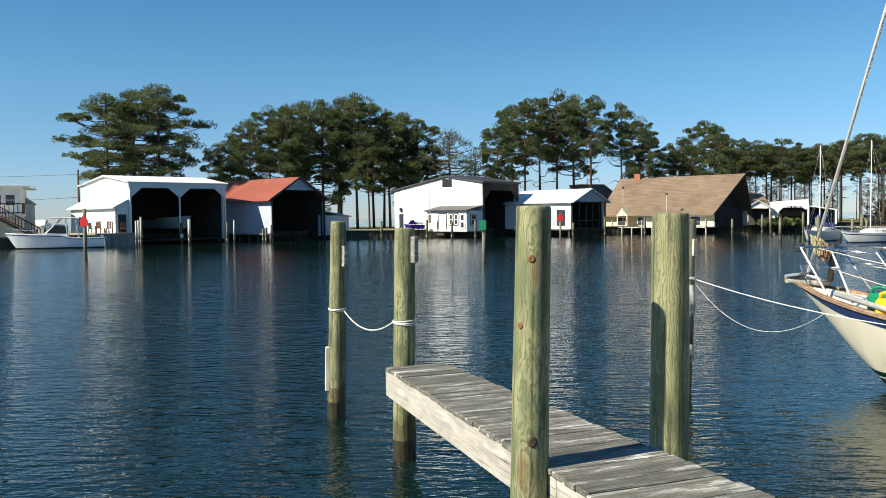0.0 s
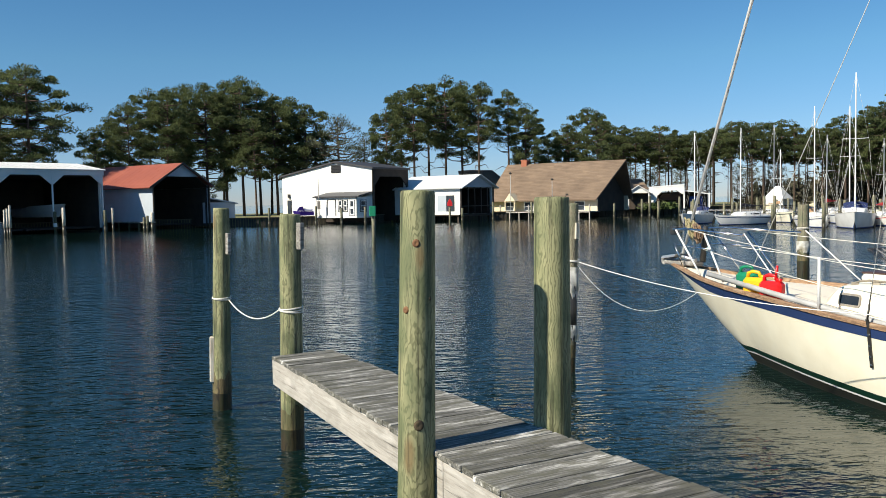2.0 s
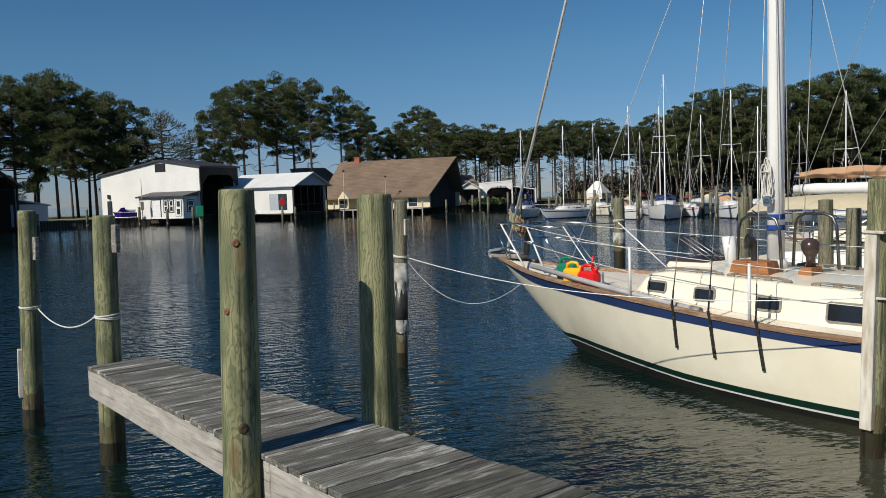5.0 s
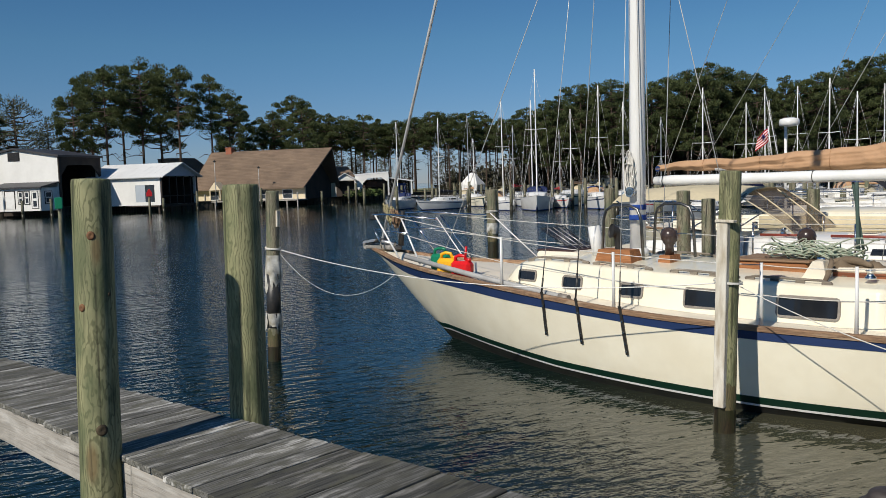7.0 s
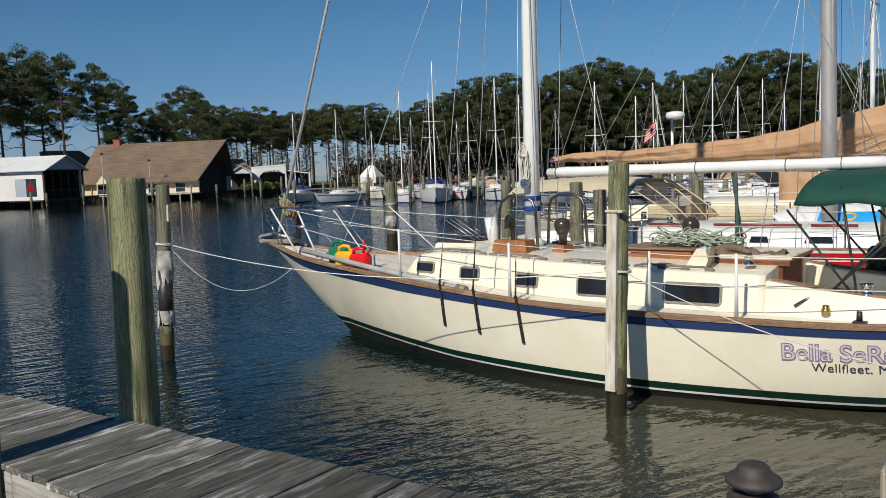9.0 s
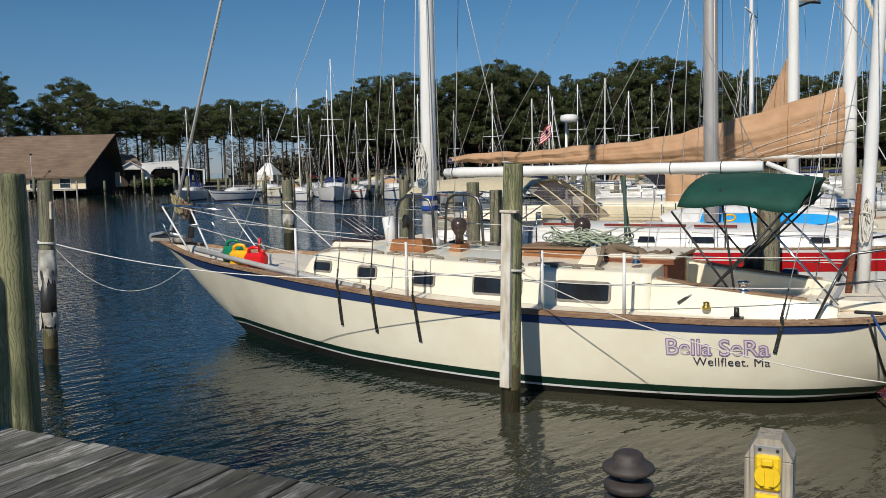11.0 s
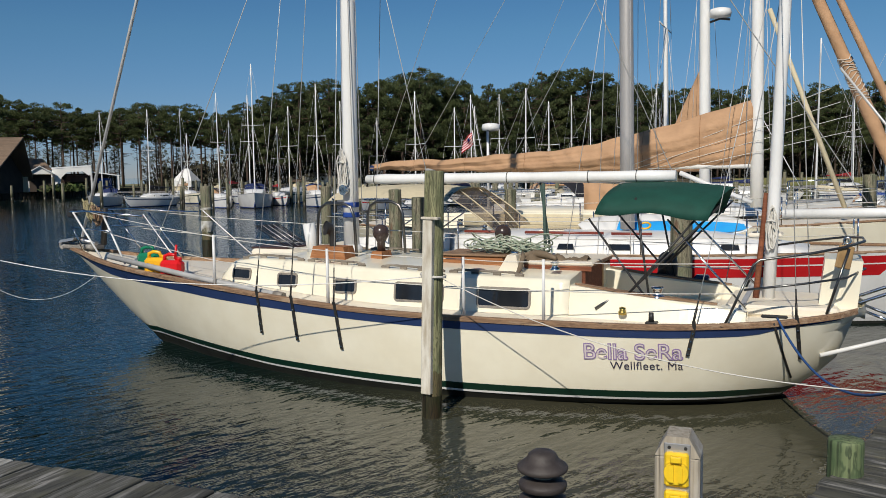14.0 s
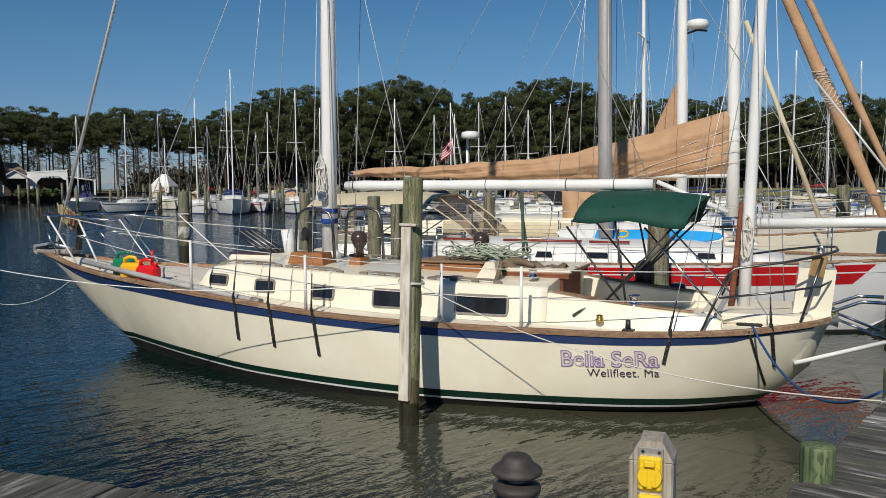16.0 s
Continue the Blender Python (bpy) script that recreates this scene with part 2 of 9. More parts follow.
def water_material():
    m = bpy.data.materials.new("harbour_water")
    m.use_nodes = True
    nt = m.node_tree
    N, Lk = nt.nodes, nt.links
    bsdf = N["Principled BSDF"]
    bsdf.inputs["Roughness"].default_value = 0.03
    bsdf.inputs["IOR"].default_value = 1.39
    co = N.new("ShaderNodeTexCoord")
    silt = N.new("ShaderNodeTexNoise")
    silt.inputs["Scale"].default_value, silt.inputs["Detail"].default_value = 0.05, 3
    Lk.new(co.outputs["Object"], silt.inputs["Vector"])
    ramp = N.new("ShaderNodeValToRGB")
    ramp.color_ramp.elements[0].color, ramp.color_ramp.elements[1].color = (0.002, 0.010, 0.009, 1), (0.005, 0.015, 0.013, 1)
    Lk.new(silt.outputs["Fac"], ramp.inputs["Fac"])
    # between the docks: murky water plus the hull's pale reflection, put into the colour
    bank = N.new("ShaderNodeVectorMath")
    bank.operation = "DISTANCE"
    bank.inputs[1].default_value = (9.0, 3.6, 0)
    Lk.new(co.outputs["Object"], bank.inputs[0])
    patch_fade = N.new("ShaderNodeMapRange")
    patch_fade.interpolation_type = "SMOOTHSTEP"
    patch_fade.inputs["From Min"].default_value, patch_fade.inputs["From Max"].default_value, patch_fade.inputs["To Min"].default_value, patch_fade.inputs["To Max"].default_value = 1.8, 6.8, 1.0, 0.0
    Lk.new(bank.outputs["Value"], patch_fade.inputs["Value"])
    hull_murk = N.new("ShaderNodeMix")
    hull_murk.data_type = "RGBA"
    hull_murk.inputs[7].default_value = (0.062, 0.060, 0.038, 1)
    Lk.new(patch_fade.outputs["Result"], hull_murk.inputs["Factor"])
    Lk.new(ramp.outputs["Color"], hull_murk.inputs[6])
    Lk.new(hull_murk.outputs[2], bsdf.inputs["Base Color"])

    def ripple(turn, sx, sy, detail, rough=0.5):
        mp = N.new("ShaderNodeMapping")
        mp.inputs["Rotation"].default_value = (0, 0, radians(turn))
        mp.inputs["Scale"].default_value = (sx, sy, 1)
        Lk.new(co.outputs["Object"], mp.inputs["Vector"])
        n = N.new("ShaderNodeTexNoise")
        n.inputs["Scale"].default_value, n.inputs["Detail"].default_value, n.inputs["Roughness"].default_value = 1.0, detail, rough
        Lk.new(mp.outputs["Vector"], n.inputs["Vector"])
        return n
    a, b = ripple(17, 1.8, 5.4, 1.0, 0.40), ripple(8, 0.22, 0.6, 1.5)
    b1 = N.new("ShaderNodeBump")
    b1.inputs["Strength"].default_value, b1.inputs["Distance"].default_value = 1.0, 0.049
    b2 = N.new("ShaderNodeBump")
    b2.inputs["Strength"].default_value, b2.inputs["Distance"].default_value = 1.0, 0.020
    c = ripple(12, 5.0, 10.0, 2.2, 0.5)
    wind = ripple(15, 0.30, 0.62, 2.5)
    gust = N.new("ShaderNodeMapRange")
    gust.inputs["From Min"].default_value, gust.inputs["From Max"].default_value, gust.inputs["To Min"].default_value = 0.40, 0.60, 0.55
    Lk.new(wind.outputs["Fac"], gust.inputs["Value"])
    amp = N.new("ShaderNodeMath")
    amp.operation = "MULTIPLY"
    Lk.new(a.outputs["Fac"], amp.inputs[0])
    # the far side lies in the lee of the trees
    place = N.new("ShaderNodeSeparateXYZ")
    Lk.new(co.outputs["Object"], place.inputs[0])
    lee = N.new("ShaderNodeMapRange")
    lee.inputs["From Min"].default_value, lee.inputs["From Max"].default_value, lee.inputs["To Min"].default_value, lee.inputs["To Max"].default_value = 18.0, 72.0, 1.0, 0.36
    Lk.new(place.outputs["Y"], lee.inputs["Value"])
    calm = N.new("ShaderNodeMath")
    calm.operation = "MULTIPLY"
    Lk.new(gust.outputs["Result"], calm.inputs[0])
    Lk.new(lee.outputs["Result"], calm.inputs[1])
    # smooth water close along the ketch's side, ruffled towards the open
    off = N.new("ShaderNodeVectorMath")
    off.operation = "SUBTRACT"
    off.inputs[1].default_value = (6.55, 12.2, 0)
    Lk.new(co.outputs["Object"], off.inputs[0])
    side = N.new("ShaderNodeVectorMath")
    side.operation = "DOT_PRODUCT"
    side.inputs[1].default_value = (-0.94, -0.342, 0)
    Lk.new(off.outputs["Vector"], side.inputs[0])
    berth_ = N.new("ShaderNodeVectorMath")
    berth_.operation = "DISTANCE"
    berth_.inputs[1].default_value = (8.5, 8.0, 0)
    Lk.new(co.outputs["Object"], berth_.inputs[0])

    def ramp_up(source, a0, a1, lo):
        r = N.new("ShaderNodeMapRange")
        r.inputs["From Min"].default_value, r.inputs["From Max"].default_value, r.inputs["To Min"].default_value = a0, a1, lo
        Lk.new(source, r.inputs["Value"])
        return r.outputs["Result"]

    def greater(p, q):
        g = N.new("ShaderNodeMath")
        g.operation = "MAXIMUM"
        Lk.new(p, g.inputs[0])
        Lk.new(q, g.inputs[1])
        return g.outputs[0]
    still = N.new("ShaderNodeMath")
    still.operation = "MULTIPLY"
    Lk.new(calm.outputs[0], still.inputs[0])
    Lk.new(greater(ramp_up(side.outputs["Value"], 2.0, 4.6, 0.30), ramp_up(berth_.outputs["Value"], 8.0, 13.5, 0.30)), still.inputs[1])
    Lk.new(still.outputs[0], amp.inputs[1])
    Lk.new(amp.outputs[0], b1.inputs["Height"])
    Lk.new(b.outputs["Fac"], b2.inputs["Height"])
    b3 = N.new("ShaderNodeBump")
    b3.inputs["Strength"].default_value, b3.inputs["Distance"].default_value = 1.0, 0.028
    # the berths are sheltered, the open basin is ruffled by the wind
    far = N.new("ShaderNodeVectorMath")
    far.operation = "DISTANCE"
    far.inputs[1].default_value = (9.5, 6.0, 0)
    Lk.new(co.outputs["Object"], far.inputs[0])
    fetch = N.new("ShaderNodeMapRange")
    fetch.inputs["From Min"].default_value, fetch.inputs["From Max"].default_value, fetch.inputs["To Min"].default_value, fetch.inputs["To Max"].default_value = 4.5, 12.0, 0.22, 1.0
    Lk.new(far.outputs["Value"], fetch.inputs["Value"])
    chop = N.new("ShaderNodeMath")
    chop.operation = "MULTIPLY"
    Lk.new(c.outputs["Fac"], chop.inputs[0])
    ruffle = N.new("ShaderNodeMath")
    ruffle.operation = "MULTIPLY"
    Lk.new(greater(fetch.outputs["Result"], ramp_up(side.outputs["Value"], 2.5, 4.3, 0.25)), ruffle.inputs[0])
    Lk.new(lee.outputs["Result"], ruffle.inputs[1])
    Lk.new(ruffle.outputs[0], chop.inputs[1])
    Lk.new(chop.outputs[0], b3.inputs["Height"])
    Lk.new(b2.outputs["Normal"], b3.inputs["Normal"])
    Lk.new(b3.outputs["Normal"], b1.inputs["Normal"])
    Lk.new(b1.outputs["Normal"], bsdf.inputs["Normal"])
    return m


def vinyl_material(name, tint=(0.66, 0.61, 0.56, 1), share=0.42):
    """Old clear sheet: mostly see-through, a little smoky, with creased gloss."""
    m = bpy.data.materials.new(name)
    m.use_nodes = True
    nt = m.node_tree
    b = nt.nodes["Principled BSDF"]
    b.inputs["Base Color"].default_value = (0.16, 0.13, 0.11, 1)
    b.inputs["Roughness"].default_value = 0.22
    b.inputs["IOR"].default_value = 1.3
    see = nt.nodes.new("ShaderNodeBsdfTransparent")
    see.inputs["Color"].default_value = tint
    noise = nt.nodes.new("ShaderNodeTexNoise")
    noise.inputs["Scale"].default_value = 5
    noise.inputs["Detail"].default_value = 4
    bump = nt.nodes.new("ShaderNodeBump")
    bump.inputs["Strength"].default_value = 0.5
    bump.inputs["Distance"].default_value = 0.06
    nt.links.new(noise.outputs["Fac"], bump.inputs["Height"])
    nt.links.new(bump.outputs["Normal"], b.inputs["Normal"])
    mix = nt.nodes.new("ShaderNodeMixShader")
    mix.inputs["Fac"].default_value = share
    nt.links.new(see.outputs["BSDF"], mix.inputs[1])
    nt.links.new(b.outputs["BSDF"], mix.inputs[2])
    nt.links.new(mix.outputs["Shader"], nt.nodes["Material Output"].inputs["Surface"])
    return m


WATER = water_material()
PILE = wood_round("treated_pine_pile", (0.288, 0.284, 0.150), (0.145, 0.147, 0.072), (0.105, 0.128, 0.060))
PILE_OLD = wood_round("weathered_pile", (0.26, 0.235, 0.16), (0.12, 0.10, 0.065), (0.12, 0.14, 0.08))
TIDE = wood_round("tide_stained_pile", (0.15, 0.115, 0.055), (0.06, 0.045, 0.022), (0.08, 0.085, 0.035))
PILE_WET = wood_round("wet_pile", (0.045, 0.034, 0.018), (0.02, 0.016, 0.01), (0.03, 0.035, 0.015), wet=True)
DECK = wood_plank("weathered_deck_board", (0.21, 0.205, 0.185), (0.055, 0.055, 0.048), (0.56, 0.55, 0.515), 0.3, moss=0.75)
# the deck board's grain in darker tones, with slightly more moss
DECK_DARK = wood_plank("dark_mossy_dock_board", (0.084, 0.082, 0.071), (0.026, 0.026, 0.022), (0.27, 0.26, 0.24), 0.3, moss=0.85)
STRINGER = wood_plank("pale_joist", (0.42, 0.395, 0.352), (0.34, 0.315, 0.277), (0.49, 0.468, 0.425), 0.05, along="X", moss=0.22)
TEAK = wood_plank("oiled_teak", (0.36, 0.15, 0.055), (0.22, 0.085, 0.03), (0.42, 0.19, 0.075), 0.08)
RAIL_WOOD = wood_plank("worn_teak_rail", (0.32, 0.20, 0.115), (0.17, 0.10, 0.06), (0.40, 0.29, 0.19), 0.1)
GREY_WOOD = wood_plank("grey_timber", (0.34, 0.32, 0.29), (0.15, 0.14, 0.125), (0.45, 0.43, 0.39), 0.2, along="Y")
BOARD_PALE = mat("peeling_white_board", (0.70, 0.67, 0.58), (0.44, 0.38, 0.28), 3, 0.75, bump=0.002, bscale=30, stretch=(6, 6, 1), fine=0.15)
GEL = mat("cream_gelcoat", (0.86, 0.815, 0.655), (0.81, 0.755, 0.59), 2.2, 0.26, fine=0.035, bscale=8, coat=0.3)
GEL_DECK = mat("cream_deck_paint", (0.80, 0.73, 0.60), (0.76, 0.69, 0.56), 3, 0.5, fine=0.05, bscale=120)
GEL_WHITE = mat("white_gelcoat", (0.80, 0.80, 0.78), (0.72, 0.72, 0.70), 1.2, 0.25, fine=0.03, bscale=10, coat=0.2)
NAVY = mat("navy_stripe", (0.028, 0.05, 0.135), (0.022, 0.042, 0.115), 2, 0.25, fine=0.04)
BOOT_GREEN = mat("dark_green_boot", (0.006, 0.030, 0.018), None, 3, 0.3)
BOTTOM = mat("black_antifoul", (0.012, 0.012, 0.011), (0.02, 0.022, 0.016), 3, 0.6)
RED_PAINT = mat("red_hull_paint", (0.55, 0.018, 0.022), (0.47, 0.014, 0.018), 1.5, 0.25, fine=0.03)
PAINT_WHITE = mat("white_spar_paint", (0.82, 0.82, 0.80), (0.74, 0.74, 0.71), 4, 0.3, fine=0.04, stretch=(1, 1, 0.3))
ALU = mat("brushed_aluminium", (0.55, 0.55, 0.54), (0.46, 0.46, 0.46), 5, 0.38, 0.7, stretch=(1, 1, 0.2))
CHROME = mat("stainless_tube", (0.72, 0.72, 0.72), (0.6, 0.6, 0.6), 20, 0.14, 1.0, fine=0.03)
WIRE = mat("rigging_wire", (0.62, 0.62, 0.60), None, 20, 0.4, 0.2)
BLACK = mat("black_iron", (0.02, 0.02, 0.02), (0.035, 0.033, 0.03), 20, 0.45)
BROWN_PLASTIC = mat("brown_cowl", (0.045, 0.03, 0.026), (0.06, 0.042, 0.036), 6, 0.25)
ROPE = mat("white_rope", (0.72, 0.70, 0.64), (0.58, 0.56, 0.50), 40, 0.9, bump=0.002, bscale=160)
ROPE_BLUE = mat("blue_rope", (0.02, 0.085, 0.26), (0.015, 0.06, 0.18), 40, 0.9)
ROPE_GREEN = mat("faded_green_rope", (0.25, 0.33, 0.24), (0.42, 0.42, 0.33), 25, 0.9, vary=0.2, island=True)
CANVAS_GREEN = mat("green_canvas", (0.004, 0.062, 0.042), (0.003, 0.048, 0.032), 6, 0.8, bump=0.001, bscale=400)
CANVAS_TAN = mat("tan_canvas", (0.50, 0.305, 0.172), (0.41, 0.245, 0.135), 2.0, 0.85, bump=0.03, bscale=5, fine=0.08)
SEAM_TAN = mat("tan_seam", (0.36, 0.20, 0.10), None, 5, 0.9)
CANVAS_CREAM = mat("cream_canvas", (0.62, 0.54, 0.36), (0.55, 0.48, 0.33), 3, 0.85, bump=0.003, bscale=14)
CANVAS_BLUE = mat("blue_canvas", (0.012, 0.06, 0.30), (0.01, 0.045, 0.23), 4, 0.85, bump=0.003, bscale=12)
CANVAS_DARK = mat("black_canvas", (0.012, 0.013, 0.018), (0.02, 0.02, 0.026), 4, 0.85)
CANVAS_RED = mat("red_canvas", (0.42, 0.03, 0.03), (0.33, 0.025, 0.025), 4, 0.85)
JUG_GREEN = mat("green_plastic", (0.006, 0.20, 0.10), None, 5, 0.35)
JUG_YELLOW = mat("yellow_plastic", (0.85, 0.44, 0.015), None, 5, 0.35)
JUG_RED = mat("red_plastic", (0.70, 0.012, 0.014), None, 5, 0.35)
YELLOW_BOX = mat("yellow_plastic_cover", (0.86, 0.58, 0.02), (0.78, 0.52, 0.02), 12, 0.4)
WINDOW = mat("smoked_window", (0.012, 0.014, 0.018), (0.02, 0.022, 0.025), 3, 0.06, fine=0.02)
FRAME_GREY = mat("grey_port_frame", (0.20, 0.18, 0.155), (0.27, 0.24, 0.20), 20, 0.5)
SUP_BLUE = mat("blue_board", (0.02, 0.32, 0.78), (0.03, 0.38, 0.80), 3, 0.35)
LETTER_VIOLET = mat("violet_letter", (0.30, 0.21, 0.40), None, 8, 0.5)
LETTER_LILAC = mat("lilac_letter", (0.70, 0.62, 0.62), None, 8, 0.5)
LETTER_DARK = mat("dark_letter", (0.05, 0.04, 0.07), None, 8, 0.5)
CLEAR = vinyl_material("clear_vinyl")
SMOKED = vinyl_material("smoked_acrylic", (0.78, 0.78, 0.80, 1), 0.07)
POLE_GREY = mat("dull_grey_paint", (0.42, 0.42, 0.41), (0.34, 0.34, 0.33), 6, 0.6)
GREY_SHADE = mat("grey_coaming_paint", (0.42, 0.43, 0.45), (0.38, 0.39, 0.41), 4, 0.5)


def leafy(m, share):
    """Lets part of the light through the blades of a foliage material."""
    nt = m.node_tree
    b, out = nt.nodes["Principled BSDF"], nt.nodes["Material Output"]
    tr, mx = nt.nodes.new("ShaderNodeBsdfTranslucent"), nt.nodes.new("ShaderNodeMixShader")
    nt.links.new(b.inputs["Base Color"].links[0].from_socket, tr.inputs["Color"])
    mx.inputs[0].default_value = share
    nt.links.new(b.outputs[0], mx.inputs[1])
    nt.links.new(tr.outputs[0], mx.inputs[2])
    nt.links.new(mx.outputs[0], out.inputs["Surface"])
    return m


# shore
SAND = mat("dry_grass_ground", (0.26, 0.22, 0.10), (0.13, 0.15, 0.05), 0.25, 0.95, bump=0.05, bscale=3, fine=0.25)
BULKHEAD = mat("tarred_bulkhead", (0.085, 0.07, 0.05), (0.045, 0.04, 0.03), 0.8, 0.85, bump=0.02, bscale=4, vary=0.25)
SIDING = mat("white_siding", (0.78, 0.78, 0.75), (0.70, 0.70, 0.67), 0.4, 0.6, fine=0.04, bscale=3)
SIDING_CREAM = mat("cream_siding", (0.72, 0.62, 0.44), (0.66, 0.56, 0.38), 0.4, 0.7, fine=0.05, bscale=3)
SIDING_BLUE = mat("pale_blue_siding", (0.43, 0.48, 0.53), (0.37, 0.42, 0.47), 0.4, 0.7, fine=0.05, bscale=3)
ROOF_WHITE = mat("white_metal_roof", (0.80, 0.81, 0.80), (0.72, 0.73, 0.72), 0.4, 0.4, fine=0.04, bscale=3)
ROOF_RED = mat("rust_red_metal_roof", (0.31, 0.088, 0.052), (0.25, 0.068, 0.042), 0.3, 0.55, fine=0.1, bscale=2, stretch=(1, 1, 1))
ROOF_BLACK = mat("black_metal_roof", (0.035, 0.035, 0.04), (0.05, 0.05, 0.055), 0.5, 0.5)
SHINGLE = mat("brown_shingle", (0.20, 0.142, 0.098), (0.15, 0.106, 0.074), 0.35, 0.9, bump=0.03, bscale=6, fine=0.25, vary=0.12, island=True)
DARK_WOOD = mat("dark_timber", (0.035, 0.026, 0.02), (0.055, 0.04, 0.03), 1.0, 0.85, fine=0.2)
BRICK = mat("red_brick", (0.36, 0.13, 0.07), (0.28, 0.10, 0.06), 3, 0.9)
TRIM_BLACK = mat("black_trim", (0.02, 0.02, 0.022), None, 2, 0.5)
TRIM_WHITE = mat("white_trim", (0.80, 0.80, 0.78), None, 2, 0.5)
GLASS_FAR = mat("house_window_glass", (0.03, 0.04, 0.05), (0.05, 0.06, 0.075), 1.0, 0.08, fine=0.05)
BARK = mat("pine_bark", (0.10, 0.066, 0.046), (0.055, 0.04, 0.03), 1.2, 0.95, bump=0.03, bscale=8, fine=0.25, vary=0.25)
NEEDLE = leafy(mat("pine_needles", (0.130, 0.153, 0.060), (0.075, 0.100, 0.042), 0.5, 0.7, fine=0.25, vary=0.38, island=True, spec=0.25), 0.4)
NEEDLE_DRY = mat("sparse_grey_needles", (0.095, 0.105, 0.06), (0.07, 0.075, 0.045), 0.6, 0.8, vary=0.3, island=True, spec=0.25)
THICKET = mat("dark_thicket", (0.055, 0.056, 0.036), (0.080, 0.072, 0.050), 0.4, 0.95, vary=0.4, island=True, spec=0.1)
BRUSH = mat("shore_brush", (0.045, 0.075, 0.018), (0.07, 0.08, 0.03), 0.5, 0.8, vary=0.4, island=True, spec=0.25)
SIGN_RED = mat("red_sign", (0.65, 0.02, 0.025), None, 4, 0.5)
SIGN_GREEN = mat("green_sign", (0.01, 0.24, 0.12), None, 4, 0.5)
PURPLE = mat("purple_hull", (0.05, 0.02, 0.22), None, 3, 0.3)

# ---- mesh tools ----
class Shape:
    """Collects vertices and faces of one mesh."""
    def __init__(self):
        self.v, self.f, self.s = [], [], []

    def add(self, verts, faces, smooth=False):
        o = len(self.v)
        self.v += [tuple(p) for p in verts]
        self.f += [tuple(i + o for i in f) for f in faces]
        self.s += [smooth] * len(faces)
        return self

    def box(self, x0, x1, y0, y1, z0, z1, bevel=0.0, m=None):
        """An upright box, its long edges chamfered by bevel, turned by m."""
        b = min(bevel, (x1 - x0) / 2.5, (y1 - y0) / 2.5, (z1 - z0) / 2.5)
        if b <= 0:
            P = [(x, y, z) for z in (z0, z1) for y in (y0, y1) for x in (x0, x1)]
            F = [(0, 2, 3, 1), (4, 5, 7, 6), (0, 1, 5, 4), (2, 6, 7, 3), (0, 4, 6, 2), (1, 3, 7, 5)]
        else:
            def ring(i, z):
                return [(x0 + i, y0 + b, z), (x0 + b, y0 + i, z), (x1 - b, y0 + i, z), (x1 - i, y0 + b, z),
                        (x1 - i, y1 - b, z), (x1 - b, y1 - i, z), (x0 + b, y1 - i, z), (x0 + i, y1 - b, z)]
            P = ring(b, z0) + ring(0, z0 + b) + ring(0, z1 - b) + ring(b, z1)
            F = [tuple(range(7, -1, -1)), tuple(range(24, 32))]
            F += [(r * 8 + i, r * 8 + (i + 1) % 8, r * 8 + 8 + (i + 1) % 8, r * 8 + 8 + i) for r in range(3) for i in range(8)]
        if m:
            P = [m @ Vector(p) for p in P]
        return self.add(P, F)

    def tube(self, pts, r, n=8, caps=True, closed=False):
        """A tube along pts; r is one radius or one for each point."""
        pts = [Vector(p) for p in pts]
        rs = list(r) if isinstance(r, (list, tuple)) else [r] * len(pts)
        P, k = [], len(pts)
        prev = None
        for i, p in enumerate(pts):
            if closed:
                d = pts[(i + 1) % k] - pts[i - 1]
            else:
                d = pts[min(i + 1, k - 1)] - pts[max(i - 1, 0)]
            d.normalize()
            ref = prev if prev is not None else (Vector((0, 0, 1)) if abs(d.z) < 0.9 else Vector((1, 0, 0)))
            u = ref - d * ref.dot(d)
            if u.length < 1e-6:
                u = d.orthogonal()
            u.normalize()
            prev = u
            w = d.cross(u)
            P += [p + (u * math.cos(a) + w * math.sin(a)) * rs[i] for a in (2 * math.pi * j / n for j in range(n))]
        F = [(i * n + j, i * n + (j + 1) % n, (i + 1) * n + (j + 1) % n, (i + 1) * n + j) for i in range(k - 1) for j in range(n)]
        if closed:
            F += [((k - 1) * n + j, (k - 1) * n + (j + 1) % n, (j + 1) % n, j) for j in range(n)]
        self.add(P, F, True)
        if caps and not closed:
            o = len(self.v) - len(P)
            self.f += [tuple(o + j for j in range(n - 1, -1, -1)), tuple(o + (k - 1) * n + j for j in range(n))]
            self.s += [False, False]
        return self

    def grid(self, rows, smooth=True, flip=False):
        """A sheet through rows of points of equal length."""
        n = len(rows[0])
        P = [p for row in rows for p in row]
        F = [(i * n + j, i * n + j + 1, (i + 1) * n + j + 1, (i + 1) * n + j) for i in range(len(rows) - 1) for j in range(n - 1)]
        if flip:
            F = [f[::-1] for f in F]
        return self.add(P, F, smooth)

    def lathe(self, profile, n=16, at=(0, 0, 0), smooth=True):
        """Profile of (radius, z) turned round the upright line through at."""
        P = [(at[0] + r * math.cos(2 * math.pi * j / n), at[1] + r * math.sin(2 * math.pi * j / n), at[2] + z) for r, z in profile for j in range(n)]
        F = [(i * n + j, i * n + (j + 1) % n, (i + 1) * n + (j + 1) % n, (i + 1) * n + j) for i in range(len(profile) - 1) for j in range(n)]
        self.add(P, F, smooth)
        o = len(self.v) - len(P)
        self.f += [tuple(o + j for j in range(n - 1, -1, -1)), tuple(o + (len(profile) - 1) * n + j for j in range(n))]
        self.s += [False, False]
        return self

